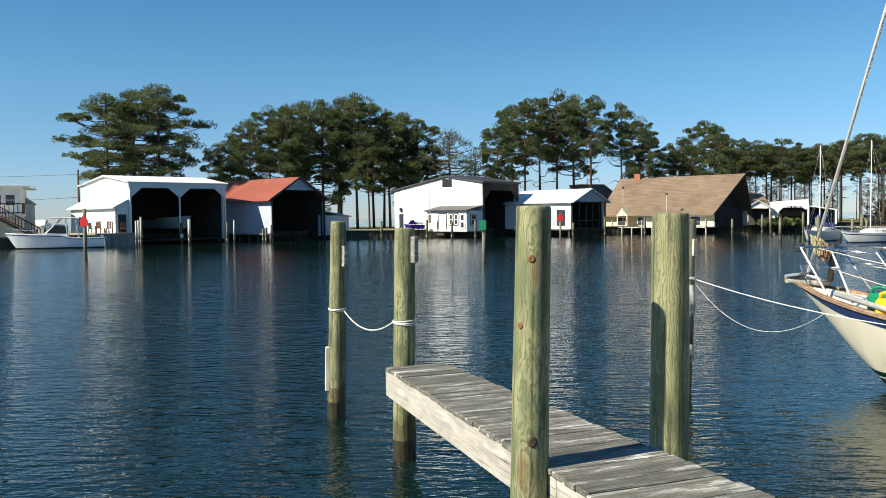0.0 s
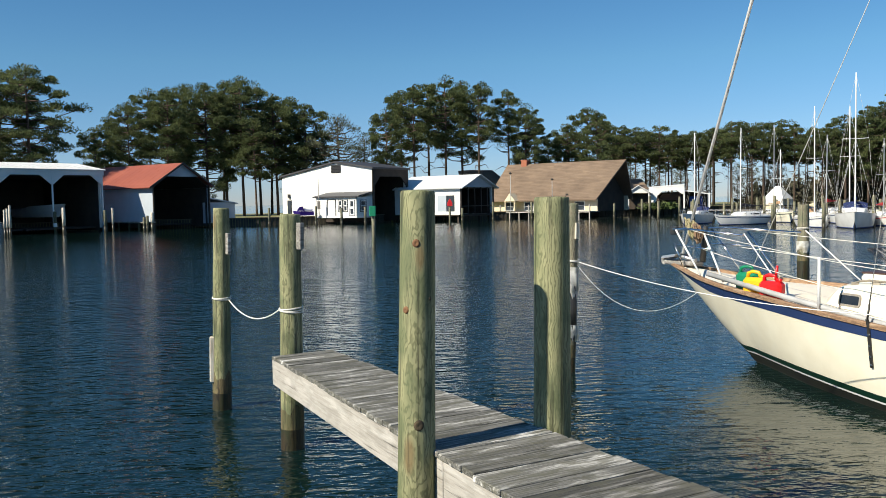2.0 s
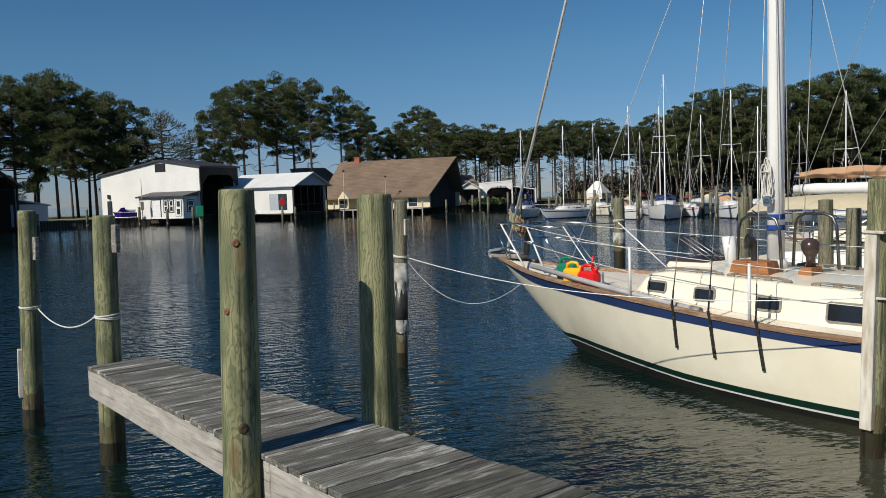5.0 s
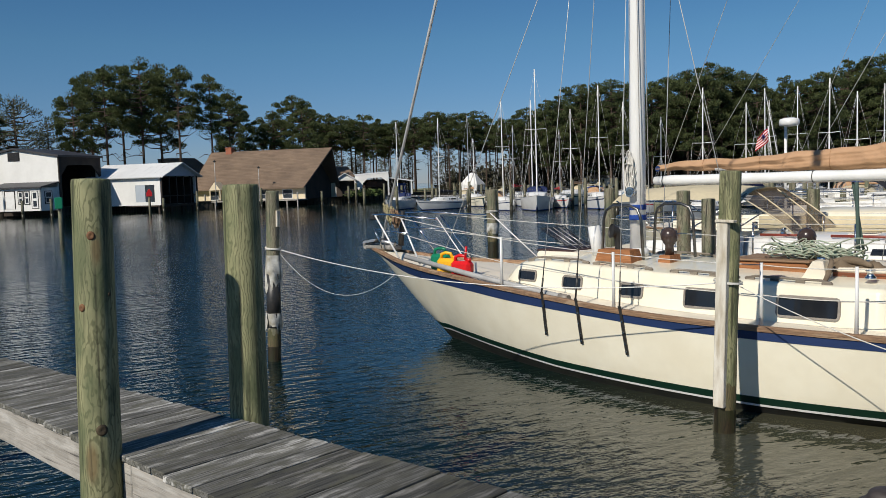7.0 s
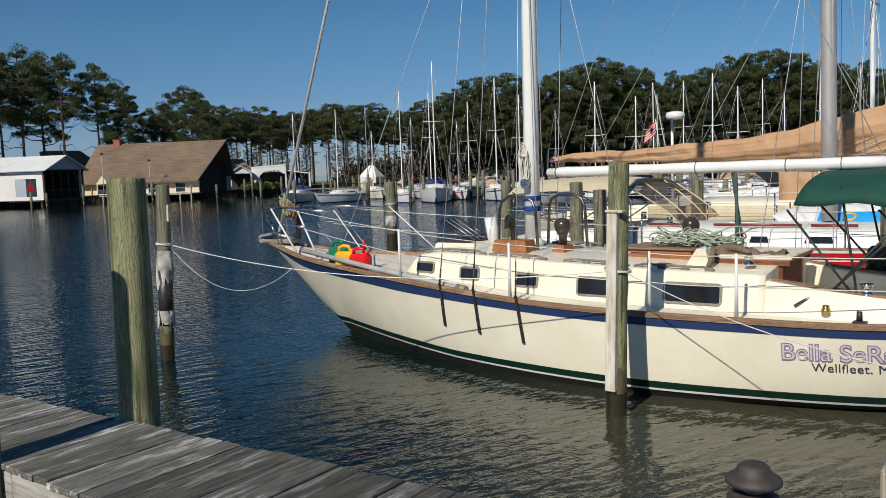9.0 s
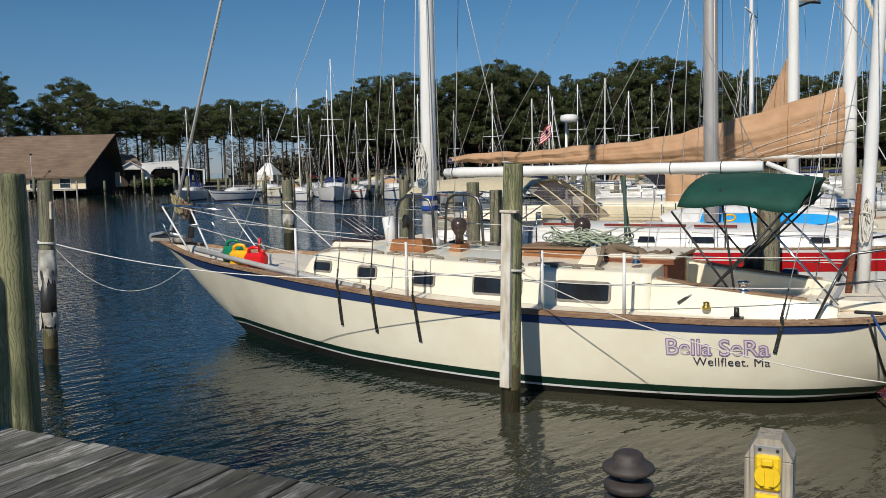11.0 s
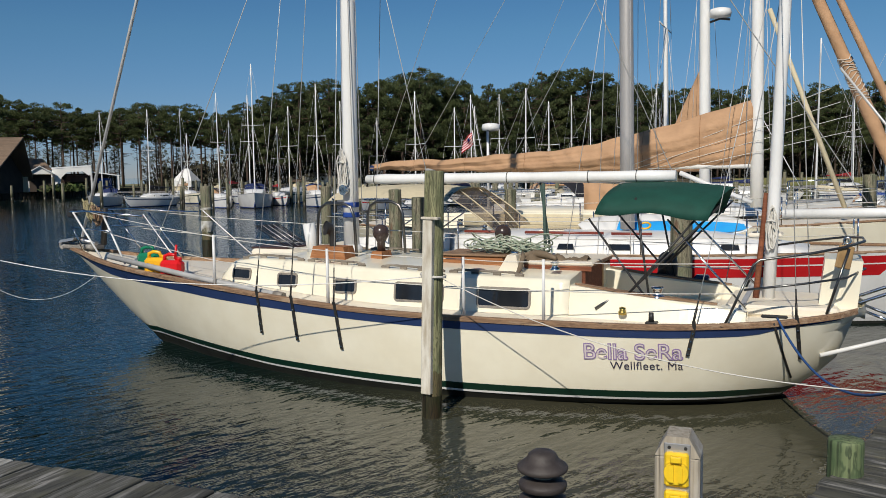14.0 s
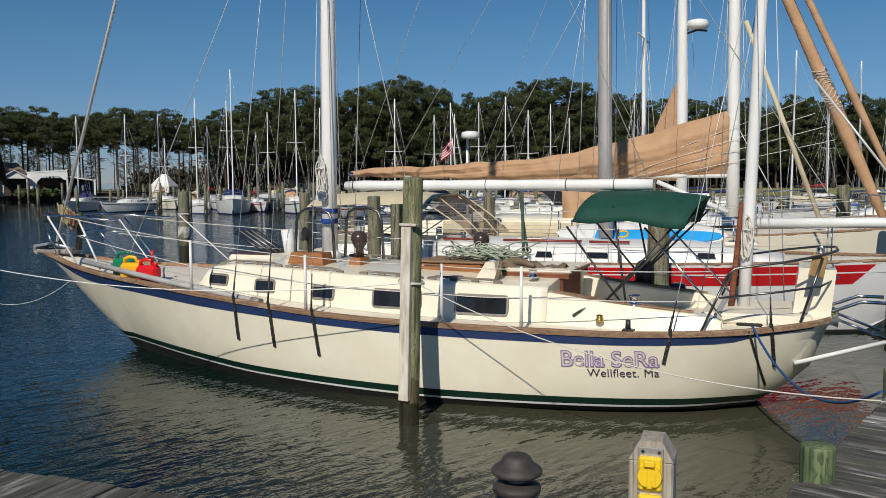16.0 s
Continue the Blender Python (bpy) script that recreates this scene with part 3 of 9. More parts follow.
    def prism(self, poly, d):
        """Polygon of 3D points swept by the vector d into a closed solid."""
        k = len(poly)
        P = [Vector(p) for p in poly] + [Vector(p) + Vector(d) for p in poly]
        F = [tuple(range(k - 1, -1, -1)), tuple(range(k, 2 * k))] + [(i, (i + 1) % k, k + (i + 1) % k, k + i) for i in range(k)]
        return self.add(P, F)

    def mesh(self, name, material):
        me = bpy.data.meshes.new(name)
        me.from_pydata(self.v, [], self.f)
        me.polygons.foreach_set("use_smooth", self.s)
        bm = bmesh.new()
        bm.from_mesh(me)
        bmesh.ops.recalc_face_normals(bm, faces=bm.faces)
        bm.to_mesh(me)
        bm.free()
        me.materials.append(material)
        return me


def part(name, shape, material, parent, label=""):
    ob = new(name, shape if isinstance(shape, bpy.types.Mesh) else shape.mesh(name, material))
    ob.parent = parent
    return tagged(ob, label) if label else ob


def thing(name, label, category, m=None, group="", kind="", shape=None, material=None):
    """A top-level thing: an Empty at its base, or one mesh."""
    ob = new(name, shape.mesh(name, material) if shape else None)
    if m is not None:
        ob.matrix_world = m
    return tagged(ob, label, category, group, kind)


def sag(p, q, drop, n=14):
    """Points of a rope that hangs between p and q."""
    p, q = Vector(p), Vector(q)
    return [p.lerp(q, i / n) - Vector((0, 0, 4 * drop * (i / n) * (1 - i / n))) for i in range(n + 1)]


def lin(x, xs, ys):
    """Smooth table lookup."""
    return float(np.interp(x, xs, ys))

# ---- water and land ----
def spot(az, d):
    """Plan position at a bearing (degrees right of +y) and a distance."""
    return d * math.sin(radians(az)), d * math.cos(radians(az))


S = Shape()
S.grid([[(x, y, 0.0) for x in (-3600, -300, -60, -12, 0, 12, 60, 300, 3600)] for y in (-3600, -300, -40, -5, 0, 5, 20, 60, 300, 3900)], smooth=False)
thing("water", "dark blue rippled harbour water", "water", kind="structure", shape=S, material=WATER)

LAND_Z = 1.0
SHORE = [(-150, 50), (-62, 80), (-46, 86.5), (-41, 91.5), (-43, 100.5), (-30, 104), (-9, 107.5), (8, 112), (24, 114), (46, 121), (62, 130), (84, 132), (104, 116),
         (120, 92), (134, 62), (143, 25), (146, -70)]
INLAND = [(230, -80), (225, 60), (200, 130), (150, 190), (90, 205), (40, 178), (-20, 158), (-70, 150), (-150, 150)]
S = Shape()
S.prism([(x, y, -1.5) for x, y in SHORE + INLAND], (0, 0, LAND_Z + 1.5))
thing("ground", "dry grass and sand behind the bulkhead", "ground", kind="structure", shape=S, material=SAND)

# bulkhead: upright sheet boards with a cap
wall = thing("bulkhead_wall", "dark tarred timber bulkhead along the shore", "bulkhead", kind="structure")
boards, cap = Shape(), Shape()
for (x0, y0), (x1, y1) in zip(SHORE[1:-3], SHORE[2:-2]):
    d = Vector((x1 - x0, y1 - y0, 0))
    k = int(d.length / 0.32)
    d.normalize()
    nrm = Vector((d.y, -d.x, 0))
    for i in range(k):
        m = Matrix((((d.x, nrm.x, 0, x0 + d.x * i * 0.32), (d.y, nrm.y, 0, y0 + d.y * i * 0.32), (0, 0, 1, 0), (0, 0, 0, 1))))
        boards.box(0.02, 0.28, 0.0, 0.10 + 0.05 * (i % 2), -0.6, 0.94, m=m)
    k = (Vector((x1, y1, 0)) - Vector((x0, y0, 0))).length
    m = Matrix((((d.x, nrm.x, 0, x0), (d.y, nrm.y, 0, y0), (0, 0, 1, 0), (0, 0, 0, 1))))
    cap.box(0, k, -0.12, 0.26, 0.945, 1.05, m=m)
tagged(part("sheet_boards", boards, BULKHEAD, wall), kind="stuff")
part("cap_rail", cap, mat("worn_cap_timber", (0.17, 0.14, 0.10), (0.11, 0.09, 0.06), 0.6, 0.9), wall, "sun-bleached timber cap")


# ---- pines ----
def pine(seed, height, bare, spread, clumps, sparse=False, blades=130, leaf=1.0):
    """Trunk with limbs, and a crown of rounded, flat-bottomed puffs of needles: two meshes for a tree of that height."""
    R = random.Random(seed)
    trunk, crown = Shape(), Shape()
    bend = (R.uniform(-0.5, 0.5), R.uniform(-0.5, 0.5))

    def axis(t):
        return Vector((bend[0] * math.sin(2.2 * t) * t, bend[1] * math.sin(1.7 * t + 1) * t, t * height * 0.97))
    trunk.tube([axis(i / 9) for i in range(10)], [0.20 * (1 - 0.82 * i / 9) + 0.015 for i in range(10)], 7)
    spots = []
    for i in range(clumps):
        t = bare + (1 - bare) * (i + R.random()) / clumps
        a = i * 2.4 + R.uniform(-0.6, 0.6)
        u = (t - bare) / (1 - bare)
        reach = spread * (0.25 + 0.75 * math.sin(math.pi * min(1, 0.22 + 0.76 * u)) ** 0.9) * R.uniform(0.4, 1.12)
        if u > 0.9:
            reach *= 0.5
        root = axis(t * 0.97)
        tip = root + Vector((math.cos(a) * reach, math.sin(a) * reach, reach * R.uniform(0.05, 0.38)))
        mid = root.lerp(tip, 0.5) + Vector((0, 0, -0.10 * reach))
        trunk.tube([root, mid, tip], [0.075, 0.05, 0.02], 4, caps=False)
        spots.append((tip, 1.0))
        if reach > 1.6:
            for q in range(2 if not sparse else 1):
                b = a + R.uniform(-0.8, 0.8)
                t2 = root.lerp(tip, R.uniform(0.45, 0.85)) + Vector((math.cos(b) * 0.8, math.sin(b) * 0.8, R.uniform(0.0, 0.5)))
                trunk.tube([mid, t2], [0.03, 0.012], 3, caps=False)
                spots.append((t2, 0.85))
    if bare > 0.4:
        # dead limbs left on the bare stem
        D = random.Random(seed + 500)
        for q in range(9):
            root, a, reach = axis(D.uniform(0.3, bare + 0.05)), D.uniform(0, 6.3), D.uniform(0.8, 2.6)
            mid = root + Vector((math.cos(a) * reach * 0.5, math.sin(a) * reach * 0.5, D.uniform(-0.1, 0.3)))
            tip = root + Vector((math.cos(a + 0.3) * reach, math.sin(a + 0.3) * reach, D.uniform(-0.5, 1.1)))
            trunk.tube([root, mid, tip], [0.06, 0.04, 0.015], 4, caps=False)
    V, F = [], []
    for c, s in spots:
        rx = R.choice((0.45, 0.62, 0.8, 1.0, 1.2)) * R.uniform(0.88, 1.1) * s
        ry, rz = rx * R.uniform(0.75, 1.15), rx * R.uniform(0.46, 0.72)
        for q in range(34 if sparse else blades):
            while True:
                p = Vector((R.uniform(-1, 1), R.uniform(-1, 1), R.uniform(-0.45, 1)))
                if 0.35 < p.length < 1:
                    break
            o = c + Vector((p.x * rx, p.y * ry, p.z * rz))
            d = (Vector((p.x, p.y, p.z + 0.55)) + Vector((R.uniform(-.5, .5), R.uniform(-.5, .5), R.uniform(-.3, .5)))).normalized()
            side = d.cross(Vector((R.uniform(-1, 1), R.uniform(-1, 1), R.uniform(-1, 1)))).normalized()
            l, w = (R.uniform(0.22, 0.42), R.uniform(0.03, 0.06)) if sparse else (R.uniform(0.17, 0.32) * leaf, R.uniform(0.05, 0.095) * leaf)
            k = len(V)
            V += [o - side * w, o + side * w, o + d * l]
            F.append((k, k + 1, k + 2))
    crown.add(V, F)
    me = bpy.data.meshes.new("crown")
    me.from_pydata(crown.v, [], crown.f)
    me.materials.append(NEEDLE_DRY if sparse else NEEDLE)
    return trunk.mesh("trunk", BARK), me


PINES = [(pine(11, 17, 0.34, 4.4, 38), 17), (pine(12, 17, 0.44, 3.9, 34), 17), (pine(13, 17, 0.28, 4.7, 42), 17), (pine(14, 17, 0.56, 3.4, 28), 17),
         (pine(15, 17, 0.38, 4.2, 36), 17), (pine(16, 17, 0.60, 3.0, 24), 17), (pine(18, 17, 0.20, 4.2, 46), 17),
         (pine(31, 17, 0.13, 4.8, 50), 17), (pine(32, 17, 0.20, 4.4, 44), 17), (pine(33, 17, 0.60, 3.9, 24), 17), (pine(34, 17, 0.55, 4.2, 26), 17)]
# finer crowns for the groves that stand clear against the sky
FINE = [(pine(41, 17, 0.36, 3.9, 48, blades=190, leaf=0.8), 17), (pine(42, 17, 0.46, 3.5, 40, blades=190, leaf=0.8), 17), (pine(43, 17, 0.30, 4.1, 52, blades=190, leaf=0.8), 17),
        (pine(44, 17, 0.54, 3.3, 34, blades=190, leaf=0.8), 17), (pine(45, 17, 0.15, 4.4, 62, blades=190, leaf=0.8), 17)]
BARE_PINE = (pine(21, 11, 0.15, 3.4, 64, True), 11)


def plant(kind, x, y, h, turn, label, group, wide=1.0):
    (trunk, crown), base = kind
    s = h / base
    t = thing("pine_tree", label, "tree", pose(x, y, LAND_Z, 0, 0, turn) @ Matrix.Diagonal((s * wide, s * wide, s, 1)), group)
    part("trunk", trunk, BARK, t)
    part("crown", crown, NEEDLE, t)
    return t


R = random.Random(5)
GROVE_A = [(-21.7, 112, 18.0), (-20.2, 118, 19.5), (-18.5, 114, 19.7)]
GROVE_B = [(-14.8, 122, 12.8), (-13.9, 128, 14.9), (-12.8, 124, 16.6), (-11.6, 130, 19.0), (-10.6, 124, 18.7), (-9.3, 132, 20.5), (-8.1, 126, 19.8),
           (-6.9, 130, 20.8), (-5.8, 125, 20.7), (-4.7, 131, 20.4), (-3.6, 126, 18.3), (-2.7, 132, 18.7), (-1.6, 127, 17.0), (-1.0, 130, 13.0),
           (-10.1, 138, 18.8), (-7.1, 140, 19.0), (-4.0, 138, 18.3), (-5.0, 122, 14.3)]
GROVE_D = [(3.7, 126, 15.8), (4.7, 132, 19.6), (5.6, 126, 19.5), (6.6, 134, 20.6), (7.7, 128, 20.8), (8.9, 133, 21.0), (10.0, 127, 19.8),
           (12.0, 130, 19.0), (13.1, 128, 16.1), (13.8, 134, 14.9)]
GROVE_E = [(16.1, 135, 13.9), (17.2, 138, 16.7), (18.0, 133, 15.6), (15.3, 140, 12.8)]
for grove, kinds in ((GROVE_A, (0, 2, 0)), (GROVE_B, (4, 2, 0, 1, 2, 0)), (GROVE_D, (1, 0, 3, 3)), (GROVE_E, (2, 4))):
    for i, (az, d, h) in enumerate(grove):
        plant(FINE[kinds[i % len(kinds)]], *spot(az, d), h, R.uniform(0, 360),
              "tall loblolly pine with a flat-topped dark green crown", "pines behind the boathouses", R.uniform(0.85, 1.0) * (1.3 if grove is GROVE_A else 1.0))
for az, d, h in ((0.6, 124, 14.6), (2.2, 130, 12.0)):
    plant(BARE_PINE, *spot(az, d), h, R.uniform(0, 360), "thin half-bare pine with sparse grey-green needles", "pines behind the boathouses", 1.0)
# the wood beyond the marina
BELT = [(18.8, 150, 14.4), (21.2, 150, 14.7), (23.2, 150, 12.4), (25.5, 150, 14.2), (29.3, 151, 14.5), (32.2, 152, 12.7), (34, 151, 15.4), (37, 148, 16.8), (39.3, 142, 16.7), (41, 140, 15.0),
        (42.5, 139, 17.6), (45, 138, 18.6), (46.5, 139, 16.7), (50.2, 141, 15.0), (52.9, 150, 18.3), (55.1, 150, 18.6), (57.4, 150, 17.4), (61.5, 151, 15.1), (70, 153, 14.7), (80, 155, 13.8)]
az = 18.8
while az < 80:
    d0, h0 = lin(az, [b[0] for b in BELT], [b[1] for b in BELT]), lin(az, [b[0] for b in BELT], [b[2] for b in BELT]) * (1.11 if az > 33 else 1.03)
    dense = az > 33
    for row in range(4 if dense else 2):
        k = R.choice((2, 0, 4, 6, 8, 7) if dense else (9, 9, 10) if az < 29 else (10, 3, 9))
        plant(PINES[k], *spot(az + R.uniform(-0.35, 0.35), d0 + row * 7 + R.uniform(-2, 2)), h0 * (R.uniform(0.92, 1.0) if row == 0 else R.uniform(0.74, 0.95) if dense else R.uniform(0.84, 1.0)), R.uniform(0, 360),
              "tall dark green pine in the wood behind the marina", "pines of the wood behind the marina", R.uniform(0.85, 1.15))
    if not dense:
        for q in ((1, 0) if R.random() < 0.3 else (1,)):
            plant(PINES[R.choice((9, 10, 5))] if q else BARE_PINE, *spot(az + R.uniform(-0.4, 0.4), d0 + R.uniform(3, 24)), h0 * (R.uniform(0.78, 0.95) if q else R.uniform(0.45, 0.7)), R.uniform(0, 360),
                  "tall dark green pine in the wood behind the marina" if q else "thin half-bare pine with sparse grey-green needles", "pines of the wood behind the marina", R.uniform(0.55, 0.8))
    az += 1.15 if dense else 0.95


def brush(name, label, spots, seed, material=BRUSH, blades=150, size=1.0):
    """Low tangled growth: many leaf blades in clumps, one mesh."""
    Q = random.Random(seed)
    V, F = [], []
    for x, y, w, h in spots:
        for q in range(blades):
            o = Vector((x + Q.gauss(0, w * 0.45), y + Q.gauss(0, w * 0.45), LAND_Z + min(1.05, abs(Q.gauss(0, 0.5))) * h))
            d = Vector((Q.uniform(-1, 1), Q.uniform(-1, 1), Q.uniform(0, 1))).normalized()
            side = d.orthogonal().normalized()
            l, b = Q.uniform(0.3, 0.7) * size, Q.uniform(0.1, 0.25) * size
            k = len(V)
            V += [o - side * b, o + side * b, o + d * l]
            F.append((k, k + 1, k + 2))
    S = Shape()
    S.add(V, F)
    me = bpy.data.meshes.new(name)
    me.from_pydata(S.v, [], S.f)
    me.materials.append(material)
    return tagged(new(name, me), label, "shrubs", kind="stuff")


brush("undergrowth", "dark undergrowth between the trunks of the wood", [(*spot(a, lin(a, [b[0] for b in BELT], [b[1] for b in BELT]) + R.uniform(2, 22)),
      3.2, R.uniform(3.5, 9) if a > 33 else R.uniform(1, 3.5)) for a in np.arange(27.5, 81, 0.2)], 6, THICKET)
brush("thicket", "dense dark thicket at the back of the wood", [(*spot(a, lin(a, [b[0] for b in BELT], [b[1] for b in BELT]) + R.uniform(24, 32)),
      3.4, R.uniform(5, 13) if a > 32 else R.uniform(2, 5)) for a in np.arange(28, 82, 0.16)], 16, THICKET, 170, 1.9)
brush("shore_bushes", "green bushes on the bank beside the boathouse", [(*spot(a, 117), 1.3, 0.7) for a in (21.2, 21.7, 22.3, 22.6)], 7)


# ---- boathouses and houses on the far shore ----
def frame_at(x, y, deg):
    return pose(x, y, 0, 0, 0, deg)


RIBS = []


def metal_roof(name, S, material, parent):
    """The sheet and each of its raised ribs."""
    roof = part(name, S, material, parent)
    for shape in RIBS:
        part("rib", shape, material, roof)
    RIBS.clear()
    return roof


def ribbed(S, a, b, c, d, step=0.9, rib=0.014):
    """A sheet-metal slope from corners a, b (eave), c, d (ridge), with a thickness and raised ribs running from eave to ridge."""
    a, b, c, d = (Vector(p) for p in (a, b, c, d))
    n = (b - a).cross(d - a).normalized()
    if n.z < 0:
        n = -n
    S.prism([a, b, c, d], n * 0.10)
    k = max(2, int((b - a).length / step))
    e = (b - a).normalized() * 0.04
    for i in range(k + 1):
        p, q = a.lerp(b, i / k), d.lerp(c, i / k)
        T = Shape()
        T.prism([p - e + n * 0.10, p + e + n * 0.10, q + e + n * 0.10, q - e + n * 0.10], n * rib)
        RIBS.append(T)


def hole_wall(S, x0, x1, z0, z1, y, t, holes):
    """A wall in the xz plane from y to y + t with rectangular holes (x0, x1, z0, z1) right through."""
    xs = sorted({x0, x1, *[h[0] for h in holes], *[h[1] for h in holes]})
    for a, b in zip(xs, xs[1:]):
        cuts = sorted((h[2], h[3]) for h in holes if h[0] <= a and h[1] >= b)
        z = z0
        for lo, hi in cuts:
            if lo > z:
                S.box(a, b, y, y + t, z, lo)
            z = max(z, hi)
        if z < z1:
            S.box(a, b, y, y + t, z, z1)


def side_wall(S, y0, y1, z0, z1, x, t, holes=()):
    """The same in the yz plane."""
    T = Shape()
    hole_wall(T, y0, y1, z0, z1, 0, t, list(holes))
    S.add([(x + p[1], p[0], p[2]) for p in T.v], T.f)


def house_window(parent, x0, x1, z0, z1, y, frame_mat=TRIM_WHITE, bars=1, side=False):
    """Window in a wall that faces -y (or -x with side): frame and panes."""
    def put(S, a, b, c, d, e, f):
        S.box(*((c, d, a, b, e, f) if side else (a, b, c, d, e, f)))
    fr = Shape()
    w = 0.09
    put(fr, x0 - w, x1 + w, y - 0.05, y + 0.02, z0 - w, z0)
    put(fr, x0 - w, x1 + w, y - 0.05, y + 0.02, z1, z1 + w)
    put(fr, x0 - w, x0, y - 0.05, y + 0.02, z0, z1)
    put(fr, x1, x1 + w, y - 0.05, y + 0.02, z0, z1)
    put(fr, x0, x1, y - 0.045, y + 0.02, (z0 + z1) / 2 - 0.03, (z0 + z1) / 2 + 0.03)
    wdw = part("window", fr, frame_mat, parent)
    if frame_mat is TRIM_BLACK:
        sash = Shape()
        for a, b, lo, hi in ((x0, x0 + 0.1, z0, z1), (x1 - 0.1, x1, z0, z1), (x0, x1, z0, z0 + 0.1), (x0, x1, z1 - 0.1, z1), (x0, x1, (z0 + z1) / 2 - 0.06, (z0 + z1) / 2 + 0.06)):
            put(sash, a, b, y - 0.058, y - 0.047, lo, hi)
        part("sash", sash, TRIM_WHITE, wdw, "white sash")
    for lo, hi in ((z0, (z0 + z1) / 2 - 0.03), ((z0 + z1) / 2 + 0.03, z1)):
        g = Shape()
        put(g, x0, x1, y - 0.015, y + 0.005, lo, hi)
        part("pane", g, GLASS_FAR, wdw)


def dock_pile(x, y, top, r, label="weathered timber mooring pile standing in the water", material=PILE_OLD, lean=0, group="mooring piles", wet=0.6):
    t = thing("mooring_pile", label, "piling", pose(x, y, 0, lean, lean * 0.5, (x * 37 + y * 91) % 360), group)
    S = Shape()
    S.lathe([(r * 1.02, wet), (r, top * 0.6), (r * 0.95, top - 0.02), (r * 0.9, top)], 12)
    part("shaft", S, material, t)
    S = Shape()
    S.lathe([(r * 1.05, -1.2), (r * 1.04, 0.1), (r * 1.02, wet)], 12)
    part("wet_foot", S, PILE_WET, t, "dark wet foot of the pile")
    return t


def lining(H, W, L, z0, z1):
    """Boathouse inner boards: two sides, back, ceiling; their dark colour adds the bay's shade."""
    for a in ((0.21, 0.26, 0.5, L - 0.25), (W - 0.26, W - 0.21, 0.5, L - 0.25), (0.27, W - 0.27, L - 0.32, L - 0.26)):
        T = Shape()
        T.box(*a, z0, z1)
        part("inner_lining", T, DARK_WOOD, H, "timber boards inside, coloured dark for the bay's shade")
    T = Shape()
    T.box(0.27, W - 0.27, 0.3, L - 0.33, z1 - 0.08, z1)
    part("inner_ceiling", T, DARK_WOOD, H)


# two-bay white boathouse: front along +x, depth along +y
B1 = pose(-33.54, 90.08, -0.117, 0, 0, 45) @ Matrix.Diagonal((1.045, 1.045, 1.045, 1))
H = thing("boathouse", "white two-bay boathouse with a white metal roof over the water", "boathouse", B1)
W, L, ZT = 11.0, 12.4, 6.55
S = Shape()
side_wall(S, 0.2, L, 0.9, ZT - 0.5, 0, 0.2)
side_wall(S, 0.2, L, 0.5, ZT - 0.5, W - 0.2, 0.2)
S.box(0.2, W - 0.2, L - 0.2, L, 0.5, ZT)
part("wall", S, SIDING, H)
S = Shape()
S.box(-0.15, W + 0.15, -0.12, 0.12, ZT - 0.5, ZT)
S.box(-0.02, 0.14, -0.1, 0.06, 0.0, ZT - 0.5)
S.box(W - 0.14, W + 0.02, -0.1, 0.06, 0.0, ZT - 0.5)
S.box(W / 2 - 0.07, W / 2 + 0.07, -0.1, 0.04, 1.2, ZT - 0.5)
for x, s in ((0.14, 1), (W / 2 - 0.07, -1), (W / 2 + 0.07, 1), (W - 0.14, -1)):
    S.prism([(x, -0.08, ZT - 0.5), (x + s * 1.2, -0.08, ZT - 0.5), (x, -0.08, ZT - 1.5)], (0, 0.12, 0))
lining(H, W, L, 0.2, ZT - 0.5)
for x in (0.0, W - 0.2):
    G = Shape()
    G.prism([(x, -0.1, ZT - 0.5), (x, L, ZT - 0.5), (x, L, ZT), (x, L * 0.45, ZT + 0.88), (x, -0.1, ZT)], (0.2, 0, 0))
    part("gable_wall", G, SIDING, H)
part("front_frame", S, SIDING, H, "white painted posts and braces of the two bays")
for x, lab in ((W / 2, "weathered pile with a white collar under the middle post"), (W - 0.06, "weathered pile under the corner post")):
    S = Shape()
    S.lathe([(0.16, -1.2), (0.16, 0.9), (0.15, 2.3), (0.02, 2.34)], 12, (x, -0.30, 0))
    pl = part("bay_pile", S, TIDE, H, lab)
    S = Shape()
    S.lathe([(0.165, 0.75), (0.185, 0.8), (0.185, 1.1), (0.155, 1.15)], 12, (x, -0.30, 0))
    part("collar", S, PAINT_WHITE, pl, "white collar round the pile")
S = Shape()
ribbed(S, (-0.3, -0.25, ZT), (W + 0.3, -0.25, ZT), (W + 0.3, L * 0.45, ZT + 0.9), (-0.3, L * 0.45, ZT + 0.9))
ribbed(S, (-0.3, L + 0.2, ZT), (W + 0.3, L + 0.2, ZT), (W + 0.3, L * 0.45, ZT + 0.9), (-0.3, L * 0.45, ZT + 0.9))
metal_roof("roof", S, ROOF_WHITE, H)
S = Shape()
S.box(0.2, W - 0.2, 1.2, L - 0.2, 0.45, 0.6)
S.box(3.0, 3.25, 0.6, L - 0.4, 0.4, 0.62)
part("inner_walkway", S, DARK_WOOD, H, "dark timber walkway inside")
